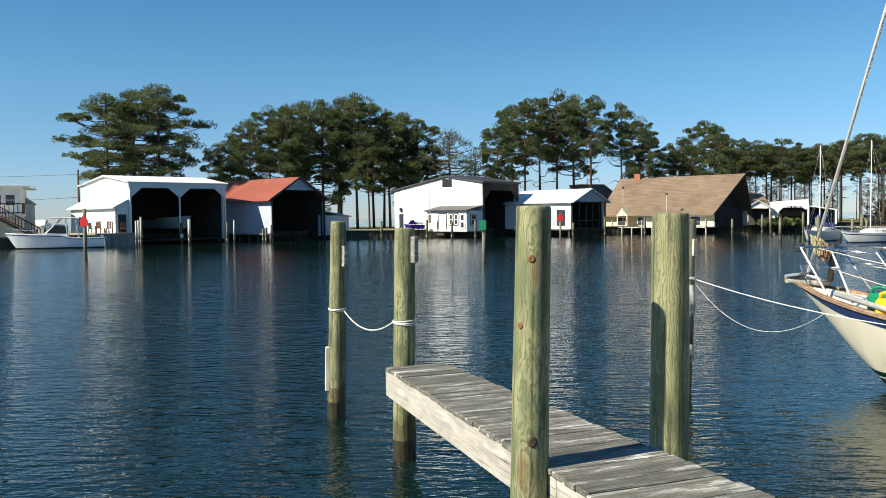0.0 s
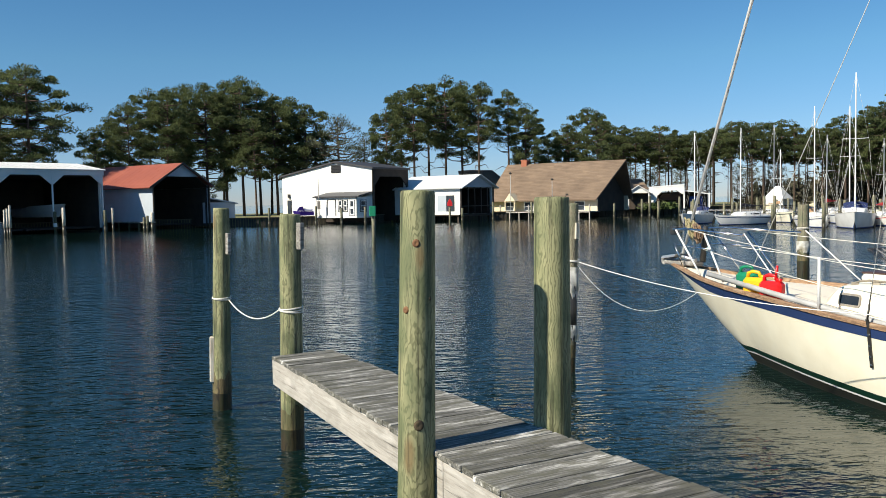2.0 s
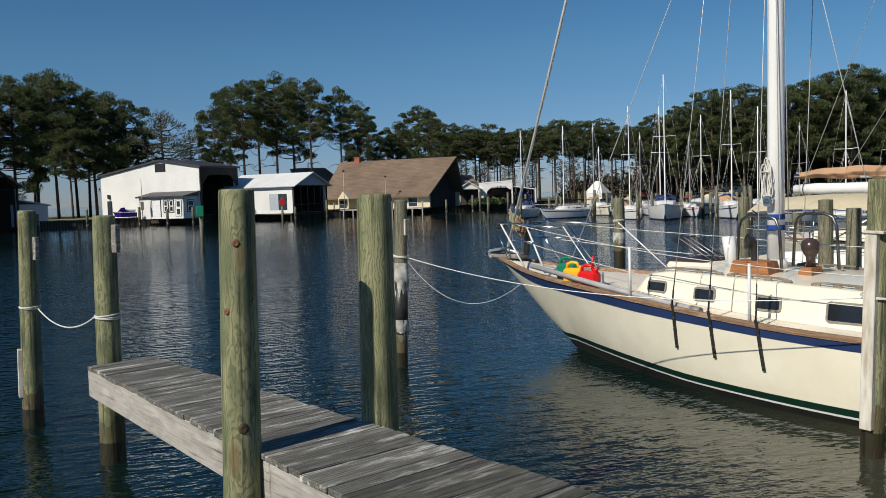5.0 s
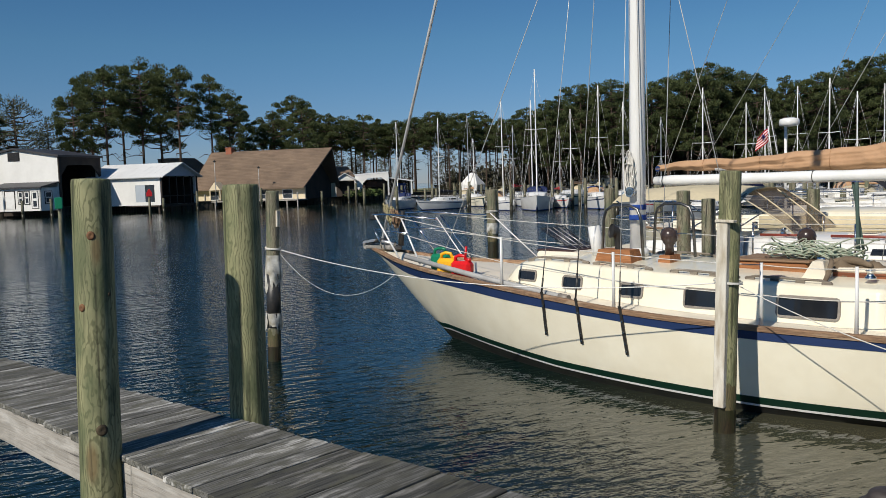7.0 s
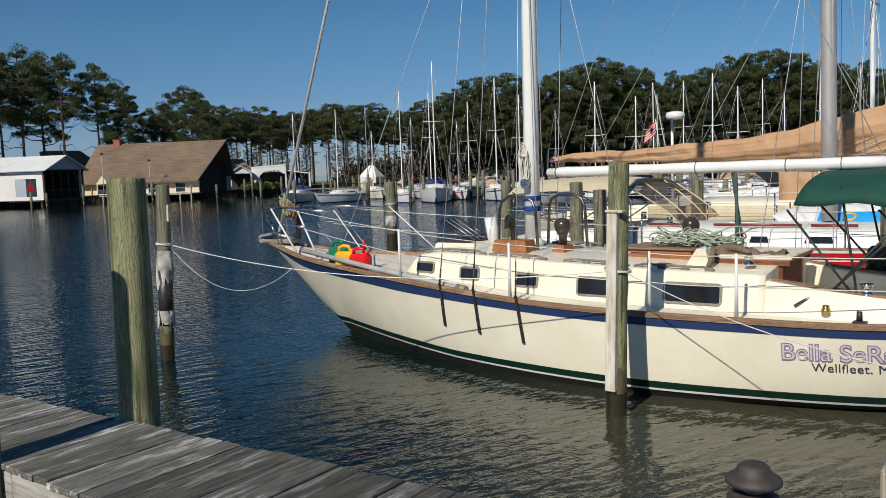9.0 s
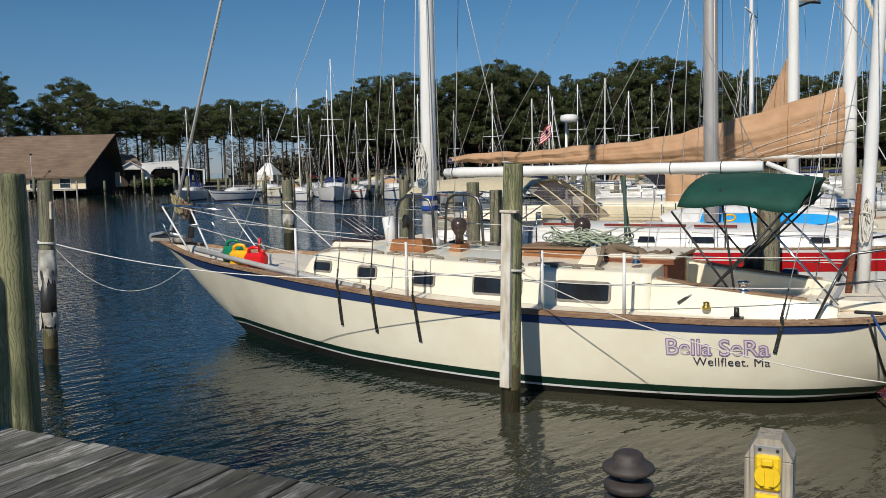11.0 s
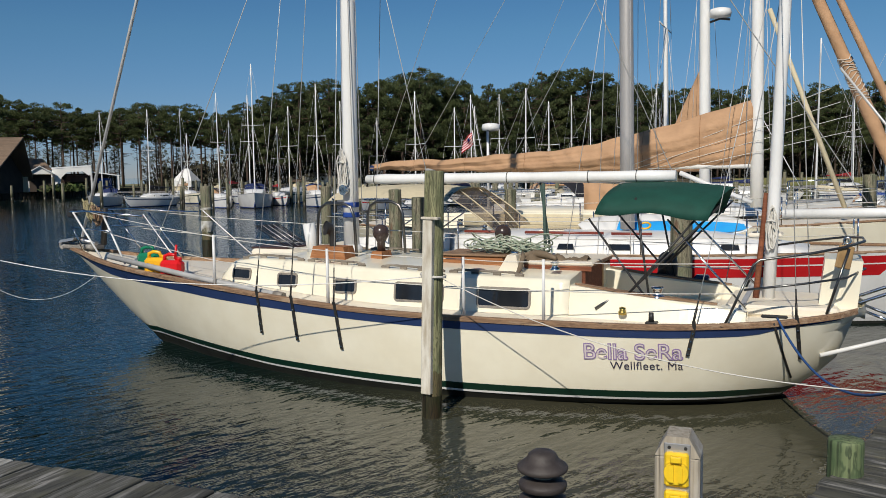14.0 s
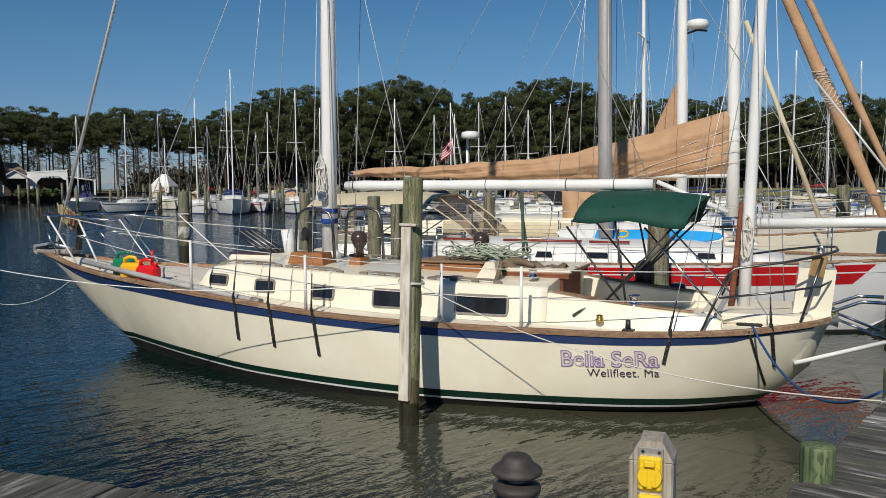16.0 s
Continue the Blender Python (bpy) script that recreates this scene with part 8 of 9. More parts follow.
    if dodger:
        S = Shape()
        rows = []
        s0 = c1 - 0.5
        for i in range(6):
            u = i / 5
            rows.append([(s0 + 1.0 * u, cb * v, h.sheer(s0) + 0.40 + 0.75 * math.sin(math.pi / 2 * min(1, u * 1.25)) * (1 - 0.10 * v * v) - 0.12 * abs(v) ** 4) for v in (-1, -0.8, -0.4, 0, 0.4, 0.8, 1)])
        dd = part("dodger", S.grid(rows), dodger, t)
    if bimini:
        s0, s1 = 0.60 * L + 0.6, 0.84 * L
        S = Shape()
        zt = h.sheer(s1) + 1.12
        S.grid([[(s0 + (s1 - s0) * u, cb * 1.05 * v, zt + 0.06 * math.sin(math.pi * u) - 0.16 * abs(v) ** 2.5) for v in (-1, -0.7, -0.3, 0, 0.3, 0.7, 1)] for u in (0, 0.2, 0.4, 0.6, 0.8, 1)])
        bi = part("bimini", S, bimini, t)
        for sg in (-1, 1):
            for u in (0.02, 0.98):
                S = Shape()
                S.tube([((s0 + s1) / 2, sg * cb * 1.1, h.sheer(s1) + 0.15), (s0 + (s1 - s0) * u, sg * cb * 1.04, zt - 0.15)], 0.013, 6)
                part("bimini_leg", S, CHROME, bi)
    return t, h


def berth(s, off, flip=True):
    """Pose in the row of berths beside the ketch: s along its length, off from its centreline; flip: bow to the dock."""
    a, n = Vector((0.342, -0.94, 0)), Vector((-0.94, -0.342, 0))
    p = Vector((6.55, 12.2, 0)) + a * s + n * off
    ang = math.degrees(math.atan2(-0.94, 0.342)) + (180 if flip else 0)
    return pose(p.x, p.y, 0, 0, 0, ang)


# white yacht with the red stripe
SILVER = mat("dull_silver_spar", (0.46, 0.44, 0.42), (0.39, 0.375, 0.36), 5, 0.45, 0.3, stretch=(1, 1, 0.2))
y2, h2 = yacht("sailing_yacht", "white sailing yacht with a broad red stripe and cream dodger", berth(10.7, -5.4), 11.6, 3.6, 1.13, 4.5, 15.0, cab_span=(0.12, 0.66), cab_h=0.24, wins=((0.17, 0.22), (0.45, 0.52), (0.61, 0.66), (0.80, 0.86)), win_z=(0.06, 0.16),
               canvas=CANVAS_TAN, mast_mat=SILVER, mast_r=0.135, cover=False, furled=None, fine=True, boot=GEL_WHITE, bottom=BOTTOM, boom_len=3.6, rise=(1.12, 1.075, 1.03))
# the stripe is cut off aslant short of the white bow
for sg in (-1, 1):
    S, rows = Shape(), []
    for i in range(61):
        s = 0.03 + (h2.s1 - 0.03) * (i / 60) ** 1.5
        lo, hi = h2.sheer(s) * (0.70 + 0.255 * max(0.0, min(1.0, (0.36 - s) / 0.33))), h2.sheer(s) * 0.965
        rows.append([(s, sg * (h2.half(s, lo + (hi - lo) * k / 3) + 0.004), lo + (hi - lo) * k / 3) for k in range(4)])
    part("sheer_stripe", S.grid(rows, flip=sg > 0), RED_PAINT, y2, "broad red stripe below the deck edge")
part("pinstripe", h2.band(lambda s: h2.sheer(s) * 0.85, lambda s: h2.sheer(s) * 0.868, 1, 0.008, n=40), GEL_WHITE, y2, "thin white line along the red stripe")
# its cream bimini and spray hood with a clear window
S = Shape()
S.grid([[(7.6 + 2.6 * u, 1.25 * v, 2.30 + 0.06 * math.sin(math.pi * u) - 0.24 * abs(v) ** 3) for v in (-1, -0.8, -0.5, 0, 0.5, 0.8, 1)] for u in (0, 0.2, 0.4, 0.6, 0.8, 1)])
hood = part("bimini", S, CANVAS_CREAM, y2, "cream canvas bimini")
for x in (7.7, 8.9, 10.1):
    for sg in (-1, 1):
        rod(hood, "bimini_leg", [(8.9, sg * 1.3, 1.35), (x, sg * 1.24, 2.1)], 0.014, CHROME)
S = Shape()
S.grid([[(6.75 + 0.9 * u, 1.05 * v * (1 + 0.12 * u), 1.50 + 0.77 * u ** 0.85 - 0.12 * u * abs(v) ** 3) for v in (-1, -0.8, -0.4, 0, 0.4, 0.8, 1)] for u in (0, 0.25, 0.5, 0.75, 1)])
spray = part("spray_hood_window", S, CLEAR, y2, "clear vinyl spray hood window")
spray.visible_shadow = False
for v in (-1.02, -0.35, 0.5, 1.02):
    rod(spray, "window_seam", [(6.75 + 0.9 * u + 0.003, 1.05 * v * (1 + 0.12 * u), 1.51 + 0.77 * u ** 0.85 - 0.12 * u * min(1, abs(v)) ** 3) for u in (0, 0.25, 0.5, 0.75, 1)], 0.013, CANVAS_CREAM)
rod(y2, "spinnaker_pole", [(3.7, -0.9, 2.52), (2.4, -0.9, 1.95)], 0.045, PAINT_WHITE, "white pole slanting down to the deck")
for s0, s1 in ((3.9, 4.6), (4.75, 6.2), (6.5, 7.4)):
    rod(y2, "grab_rail", [(s0, 0.85, 1.47), (s1, 0.9, 1.47)], 0.024, mat("mahogany_rail", (0.22, 0.04, 0.025), None, 8, 0.4), "dark red wooden grab rail")
rod(y2, "bow_roll", [(-0.9, 0, 1.62), (1.0, 0.2, 4.2)], 0.02, WIRE)

# deck hatches and winches of the red-striped yacht
for x, w in ((2.1, 0.28), (3.3, 0.24), (5.9, 0.26)):
    S = Shape()
    S.box(x - w, x + w, -0.28, 0.28, 1.40, 1.47, 0.03)
    hatch = part("deck_hatch", S, GEL_DECK, y2, "pale deck hatch")
    S = Shape()
    S.box(x - w + 0.07, x + w - 0.07, -0.2, 0.2, 1.471, 1.478, 0.002)
    part("hatch_pane", S, GLASS_FAR, hatch)
for x, y in ((7.1, 0.62), (7.1, -0.62), (8.3, 1.05), (8.3, -1.05)):
    S = Shape()
    S.lathe([(0.07, 0), (0.055, 0.04), (0.045, 0.1), (0.06, 0.15), (0.02, 0.155)], 14, (x, y, 1.43))
    part("winch", S, CHROME, y2, "chrome winch")

# paddle board on edge against the red-striped yacht's rail
S = Shape()
rows = []
for i in range(25):
    u = -1 + i / 12
    wv = 0.38 * math.sqrt(max(0.0, 1 - abs(u) ** 2.6)) + 0.003
    th = 0.06 * math.sqrt(max(0.0, 1 - abs(u) ** 4)) + 0.002
    rows.append([(1.62 * u, th * math.sin(a), wv * math.cos(a)) for a in (2 * math.pi * j / 16 for j in range(17))])
S.grid(rows)
m_board = berth(6.72, -5.98) @ pose(0, 0, 1.53, 58, 0, 0)
board = thing("paddle_board", "blue and white paddle board standing on edge on deck", "paddle board", m_board)
part("board", S, GEL_WHITE, board)
S = Shape()
rows = []
for i in range(19):
    u = -1 + i / 12
    wv = 0.375 * math.sqrt(max(0.0, 1 - abs(u) ** 2.6))
    rows.append([(1.60 * u, 0.064 * math.sqrt(max(0.0, 1 - abs(u) ** 4)) + 0.004, z * wv) for z in (-1.0, -0.6, -0.2, 0.15)])
part("blue_panel", S.grid(rows), SUP_BLUE, board, "bright blue deck panel")
S = Shape()
S.tube([(0.28 + 0.10 * math.cos(a), 0.075, -0.12 + 0.10 * math.sin(a)) for a in (2 * math.pi * j / 16 for j in range(16))], 0.02, 6, closed=True)
part("emblem", S, JUG_YELLOW, board, "small yellow-green emblem")

# yacht under a long tan sail cover
y3, h3 = yacht("sailing_yacht", "cream sailing yacht under a long tan sail cover", berth(11.6, -9.3), 14.2, 4.0, 1.3, 3.4, 15.5, hull=GEL, canvas=CANVAS_TAN, mast_mat=PAINT_WHITE, mast_r=0.14,
               cover=False, furled=None, fine=True, cabin_mat=GEL)
S = Shape()
rows = []
tops = ([0, 0.12, 0.24, 0.36, 0.6, 0.85, 1.0], [4.05, 3.75, 3.5, 3.2, 3.0, 2.92, 2.86])
for i in range(121):
    u = i / 120
    s = 3.5 + 9.4 * u
    zt, zb = lin(u, *tops), 2.66 - 0.03 * math.sin(5 * u) - 0.08 * math.sin(math.pi * u)
    wd = 0.10 + 0.10 * (1 - u)
    zt += 0.025 * math.sin(23 * u) + 0.012 * math.sin(61 * u + 1)
    zb -= 0.035 * abs(math.sin(8.5 * math.pi * u)) - 0.02
    fold = lambda v: 0.017 * math.sin(34 * v + 16 * u + 2 * math.sin(9 * u)) * (1 - u) + 0.018 * math.sin(70 * u - 7 * v + 3 * math.sin(21 * u)) * (0.35 + 0.65 * math.sin(math.pi * v))
    rows.append([(s, wd * (math.sin(math.pi * v) ** 0.7) * (1 + 0.25 * math.sin(11 * u + 9 * v)) + fold(v), zb + (zt - zb) * v) for v in (k / 20 for k in range(21))] +
                [(s, -wd * (math.sin(math.pi * v) ** 0.7) * (1 + 0.25 * math.sin(13 * u + 8 * v)) + fold(v), zb + (zt - zb) * v) for v in (1 - k / 20 for k in range(21))])
S.grid(rows)
S.f += [tuple(range(42)), tuple(120 * 42 + j for j in range(42))]
S.s += [False, False]
cover = part("sail_cover", S, CANVAS_TAN, y3, "long tan canvas sail cover over the boom")
for i in (14, 30, 48, 66, 86, 104):
    for side in (0, 21):
        S = Shape()
        S.tube([(p[0], p[1] + (0.002 if not side else -0.002), p[2]) for p in rows[i][side:side + 21]], 0.006, 4)
        part("seam", S, SEAM_TAN, cover)
S = Shape()
S.tube([(12.85, 0.09, 2.74), (12.85, 0.12, 2.74)], 0.07, 12)
part("cover_emblem", S, NAVY, y3, "small dark emblem at the end of the cover")
for a, b, r_ in (((0.45, 0, 1.75), (3.35, 0, 8.6), 0.15), ((0.30, 0.4, 2.45), (3.2, 0.4, 8.9), 0.085)):
    S = Shape()
    A, B = Vector(a), Vector(b)
    S.tube([A.lerp(B, i / 12) for i in range(13)], [r_ * (0.55 + 0.45 * min(1, i / 3)) * (1 - 0.35 * i / 12) for i in range(13)], 12)
    f = part("furled_sail", S, CANVAS_TAN, y3, "thick roll of tan sail on its stay")
    if r_ > 0.1:
        d = (B - A).normalized()
        u = d.orthogonal().normalized()
        w = d.cross(u)
        S = Shape()
        S.tube([A.lerp(B, 0.32 + 0.13 * k / 90 + 0.008 * math.sin(k * 1.7)) + (u * math.cos(k * 0.8) + w * math.sin(k * 0.8)) * 0.150 for k in range(90)], 0.010, 4)
        part("lashing", S, ROPE, f, "white rope lashing")
for k in range(4):
    rod(y3, "reef_line", [(2.0 - 0.2 * k, 0.2, 4.2 - 0.28 * k), (6.2, 0.15, 2.65 - 0.1 * k)], 0.006, ROPE)
rod(y3, "whisker_pole", [(3.2, 0.3, 5.9), (1.6, 0.4, 1.55)], 0.05, CANVAS_CREAM, "pale wooden pole slanting down")
S = Shape()
S.grid([[(5.9 + 1.1 * u, 0.9 + 0.03 * math.sin(9 * u + 5 * v), 1.45 + 0.8 * v + 0.08 * u * v) for v in (0, 0.33, 0.66, 1)] for u in (0, 0.2, 0.4, 0.6, 0.8, 1)])
ob = part("tan_weather_cloth", S, CANVAS_TAN, y3, "tan canvas panel beside the cockpit")
ob.modifiers.new("thickness", "SOLIDIFY").thickness = 0.02
S = Shape()
S.grid([[(6.4 + 3.2 * u, 1.7, 1.22 + 0.42 * v) for v in (0, 0.5, 1)] for u in (0, 0.25, 0.5, 0.75, 1)])
ob = part("cream_weather_cloth", S, CANVAS_CREAM, y3, "cream canvas weather cloth")
ob.modifiers.new("thickness", "SOLIDIFY").thickness = 0.02

# yacht with radar and tan mizzen
y4, h4 = yacht("sailing_yacht", "white sailing yacht with a radar dome on its mast", berth(11.5, -13.6), 13.0, 3.9, 1.3, 4.9, 16.0, mast_r=0.15, fine=True, canvas=CANVAS_TAN, furled=None, cover_fat=0.14)
S = Shape()
S.grid([[(5.05 + (1.15 * (1 - v)) * u, 0.02 * math.sin(8 * v + 3 * u), 2.7 + 2.6 * v) for u in (0, 0.25, 0.5, 0.75, 1)] for v in (0, 0.15, 0.3, 0.45, 0.6, 0.75, 0.9, 1.0)])
ob = part("tan_staysail", S, CANVAS_TAN, y4, "tan triangular sail along the mast")
ob.modifiers.new("thickness", "SOLIDIFY").thickness = 0.02
S = Shape()
S.lathe([(0.10, 6.55), (0.26, 6.58), (0.29, 6.68), (0.26, 6.78), (0.12, 6.82)], 20, (4.55, 0.1, 0))
dome = part("radar_dome", S, GEL_WHITE, y4, "white radar dome")
rod(dome, "bracket", [(4.95, 0, 6.45), (4.55, 0.1, 6.54), (4.3, 0.1, 6.5)], 0.03, BLACK)

# boat with the flag and arch radar
y5, h5 = yacht("sailing_yacht", "white cruising yacht with a stern radar post and flag", berth(9.3, -19.0, True), 12.5, 3.8, 1.25, 4.6, 12.5, fine=False, canvas=CANVAS_TAN, furled=None, dodger=CANVAS_DARK)
S = Shape()
S.tube([(10.9, 0.4, 1.3), (10.9, 0.4, 4.35)], 0.05, 8)
rp = part("radar_post", S, PAINT_WHITE, y5, "white radar post")
S = Shape()
S.lathe([(0.10, 4.05), (0.30, 4.08), (0.33, 4.18), (0.30, 4.30), (0.14, 4.34)], 20, (10.65, 0.75, 0))
part("radar_dome", S, GEL_WHITE, rp, "white radar dome")
S = Shape()
S.box(9.9, 11.2, -0.9, 0.9, 2.88, 2.93, 0.01)
part("solar_panel", S, GLASS_FAR, y5, "solar panel over the stern")
S = Shape()
S.tube([(11.15, 0.9, 3.0), (11.3, 0.9, 4.1)], 0.018, 6)
fp = part("flag_staff", S, PAINT_WHITE, y5)
FLAG_RED, FLAG_WHITE, FLAG_BLUE = mat("flag_red", (0.55, 0.02, 0.03), None, 9, 0.8), mat("flag_white", (0.78, 0.78, 0.76), None, 9, 0.8), mat("flag_blue", (0.02, 0.03, 0.2), None, 9, 0.8)
for k in range(9):
    S = Shape()
    S.grid([[(11.28 + 0.42 * u, 0.9 + 0.08 * math.sin(5 * u + 0.4 * k), 4.05 - 0.35 * u - (k + v) * 0.048) for v in (0, 1)] for u in (0, 0.25, 0.5, 0.75, 1)])
    ob = part("flag_stripe", S, FLAG_RED if k % 2 == 0 else FLAG_WHITE, fp)
    ob.modifiers.new("thickness", "SOLIDIFY").thickness = 0.006
S = Shape()
S.grid([[(11.285 + 0.19 * u, 0.88 + 0.08 * math.sin(2.3 * u), 4.06 - 0.16 * u - v * 0.23) for v in (0, 1)] for u in (0, 0.5, 1)])
ob = part("flag_canton", S, FLAG_BLUE, fp)
ob.modifiers.new("thickness", "SOLIDIFY").thickness = 0.03

# model yachts for the rows farther off
VAR = []
CANVAS_NAVY = mat("navy_canvas", (0.012, 0.025, 0.10), (0.009, 0.018, 0.07), 4, 0.85, bump=0.003, bscale=12)
for k, (L, fb, top, cv, hl, st, dg, bm_) in enumerate(((9.5, 1.05, 11.5, CANVAS_DARK, GEL_WHITE, NAVY, None, None), (10.5, 1.15, 13.0, CANVAS_NAVY, GEL_WHITE, None, CANVAS_NAVY, None),
                                                      (8.5, 1.0, 10.0, CANVAS_RED, GEL_WHITE, RED_PAINT, None, None), (11.0, 1.2, 14.0, CANVAS_TAN, GEL, BOOT_GREEN, CANVAS_CREAM, CANVAS_CREAM),
                                                      (9.0, 1.05, 12.0, CANVAS_CREAM, GEL_WHITE, CANVAS_NAVY, CANVAS_TAN, CANVAS_BLUE))):
    VAR.append((L, 0.38 * L, top, (L, fb, top, cv, hl, st, dg, bm_)))
WORDS = {0: "white sailing yacht with a black sail cover at its mooring", 1: "white sailing yacht with blue sail cover and dodger", 2: "small white sloop with a red sail cover",
         3: "cream sailing yacht with tan sail cover and bimini", 4: "white sloop with cream sail cover and blue bimini"}
MADE = {}


def moor(k, x, y, top, deg, size=1.0):
    """A yacht of model k whose mast stands at x, y and reaches top; deg: bearing of its stern, from +x."""
    L, ms, t0, spec = VAR[k]
    d = Vector((math.cos(radians(deg)), math.sin(radians(deg)), 0))
    top /= size
    p = Vector((x, y, 0)) - d * ms * size
    m = pose(p.x, p.y, 0, 0, 0, deg) @ Matrix.Diagonal((size, size, size, 1))
    key = (k, round(top))
    if key not in MADE:
        L, fb, _, cv, hl, st, dg, bm_ = spec
        MADE[key], _h = yacht("sailing_yacht", WORDS[k], m, L, 0.32 * L, fb, ms, top, hull=hl, stripe=st, stripe_z=(0.76, 0.84), canvas=cv, dodger=dg, bimini=bm_, group="yachts at the marina",
                              mast_mat=PAINT_WHITE if k != 2 else ALU, mast_r=0.065, cab_span=(0.24, 0.66), cab_h=0.50, wins=((0.30, 0.60), (0.66, 0.92)), win_z=(0.22, 0.38), furled=GEL_WHITE if k == 1 and top < 12 else None)
    else:
        copy_thing(MADE[key], m)
    for along, side in ((-0.16 * L, 0.22 * L), (1.0 * L, -0.2 * L), (0.95 * L, 0.24 * L)):
        q = p + (d * along + Vector((-d.y, d.x, 0)) * side) * size
        dock_pile(q.x, q.y, 1.7 + 0.5 * ((x * 13 + along) % 1.7), 0.13)


for k, x, y, top, deg in ((2, 46.5, 84.0, 10, 60), (2, 45.0, 72.0, 8, 40),
                          (0, 44.0, 67.0, 10, 70), (3, 47.0, 65.0, 9, 30), (4, 43.0, 55.5, 10, 60), (0, 47.5, 58.0, 9, 20), (2, 40.5, 45.0, 8, 20),
                          (0, 35.4, 35.8, 9, 20), (3, 51.5, 48.0, 8, 25), (1, 52.5, 47.0, 9, 200), (4, 47.6, 37.4, 8.5, 10), (0, 48.5, 36.0, 7.5, 200),
                          (3, 46.0, 31.5, 8, 110), (1, 55.5, 25.0, 9, 110), (4, 38.6, 13.4, 9.5, -70), (0, 44.0, 13.2, 10, 110), (1, 37.8, 9.8, 11, -70), (3, 31.0, 18.5, 9, -70),
                          (2, 58.0, 33.0, 9, 30), (0, 64.0, 21.0, 10, 60), (4, 50.0, 9.0, 10, 110), (1, 62.0, 52.0, 10, 20), (2, 70.0, 40.0, 10, 120), (0, 66.0, 8.0, 11, 110),
                          (3, 33.5, 5.0, 11, -70), (2, 74.0, 24.0, 11, 60), (4, 78.0, 55.0, 11, 30), (1, 80.0, 38.0, 11, 100), (0, 84.0, 18.0, 12, 100), (3, 56.0, 66.0, 11, 40), (0, 70.0, 62.0, 12, 20)):
    moor(k, x, y, top, deg, 0.82)
for k, x, y, top, deg in ((1, 34.6, 76.7, 10.2, 48), (0, 36.7, 71.3, 10.0, 20), (4, 37.8, 62.4, 11, 76), (1, 39.4, 59.3, 11.7, 56), (3, 42.5, 76.0, 9.0, 80), (2, 43.5, 62.0, 8.5, 70)):
    moor(k, x, y, top, deg, 0.86)


def walkway(x0, y0, x1, y1, w, label):
    """A timber walkway on piles."""
    d = Vector((x1 - x0, y1 - y0, 0))
    l = d.length
    t = thing("walkway", label, "dock", pose(x0, y0, 0, 0, 0, math.degrees(math.atan2(d.y, d.x))))
    S = Shape()
    S.box(0, l, -w / 2, w / 2, 0.88, 0.98, 0.02)
    part("deck", S, GREY_WOOD, t)
    for k in range(int(l / 6) + 1):
        for sg in (-1, 1):
            S = Shape()
            S.tube([(k * 6, sg * w / 2, -0.8), (k * 6, sg * w / 2, 0.88 if (k + sg) % 3 else 1.9)], 0.14, 8)
            part("pile", S, PILE_OLD, t)


for a in ((44, 98, 52, 72, 2.0), (52, 72, 55, 42, 2.0), (49, 50, 88, 44, 1.8), (40, 24, 90, 30, 1.8)):
    walkway(*a, "long grey timber walkway on piles in the marina")

# piles between the berths
def berth_point(s, off):
    return berth(s, off).translation


for s, off, top, r in ((2.55, -3.1, 2.30, 0.12), (3.0, -3.1, 2.16, 0.12), (7.55, -2.75, 2.3, 0.165), (11.2, -7.5, 2.2, 0.13), (3.2, -7.4, 2.2, 0.13), (-1.5, -7.3, 2.3, 0.13), (-2.5, -11.5, 2.3, 0.13), (10.5, -11.5, 2.4, 0.15), (12.0, -16, 2.4, 0.15)):
    q = berth_point(s, off)
    pile(q.x, q.y, top, r, "greenish timber pile between two berths", PILE_OLD, group="berth piles")

# ---- left bank: stilt house, pickup, motorboat ----
H = thing("stilt_house", "raised white house with a flat white roof and brown stairs", "house", pose(*spot(-27.9, 104), -0.34, 0, 0, 22) @ Matrix.Diagonal((1.13, 1.13, 1.13, 1)))
S = Shape()
hole_wall(S, -9, 2.0, 3.4, 6.0, 0, 0.2, [(-0.6, 0.3, 4.3, 5.3), (0.7, 1.5, 4.3, 5.3), (-4, -2.5, 4.2, 5.4)])
side_wall(S, 0.2, 7, 3.4, 6.0, 1.8, 0.2)
S.box(-9, 2.0, 6.8, 7, 3.4, 6.0)
S.box(-9, 2.0, 0.2, 6.8, 3.3, 3.42)
part("wall", S, SIDING, H)
for a, b in ((-0.6, 0.3), (0.7, 1.5), (-4, -2.5)):
    house_window(H, a, b, 4.3, 5.3, 0.0)
S = Shape()
S.box(-9.6, 2.9, -0.8, 7.6, 6.0, 6.25, 0.05)
part("roof", S, ROOF_WHITE, H)
S = Shape()
S.box(-9, 2.4, -2.2, 0.0, 3.2, 3.4)
for x in (-8.5, -4.5, -0.5, 2.2):
    S.box(x - 0.1, x + 0.1, -2.1, -1.9, 0.9, 3.2)
    S.box(x - 0.1, x + 0.1, 6, 6.2, 0.9, 3.3)
S.box(-9, 1.9, 1.0, 6.0, 0.9, 3.3)
part("deck", S, SIDING, H, "white deck and skirt under the house")
BROWN = mat("brown_stained_rail", (0.10, 0.045, 0.025), (0.075, 0.035, 0.02), 2, 0.8)
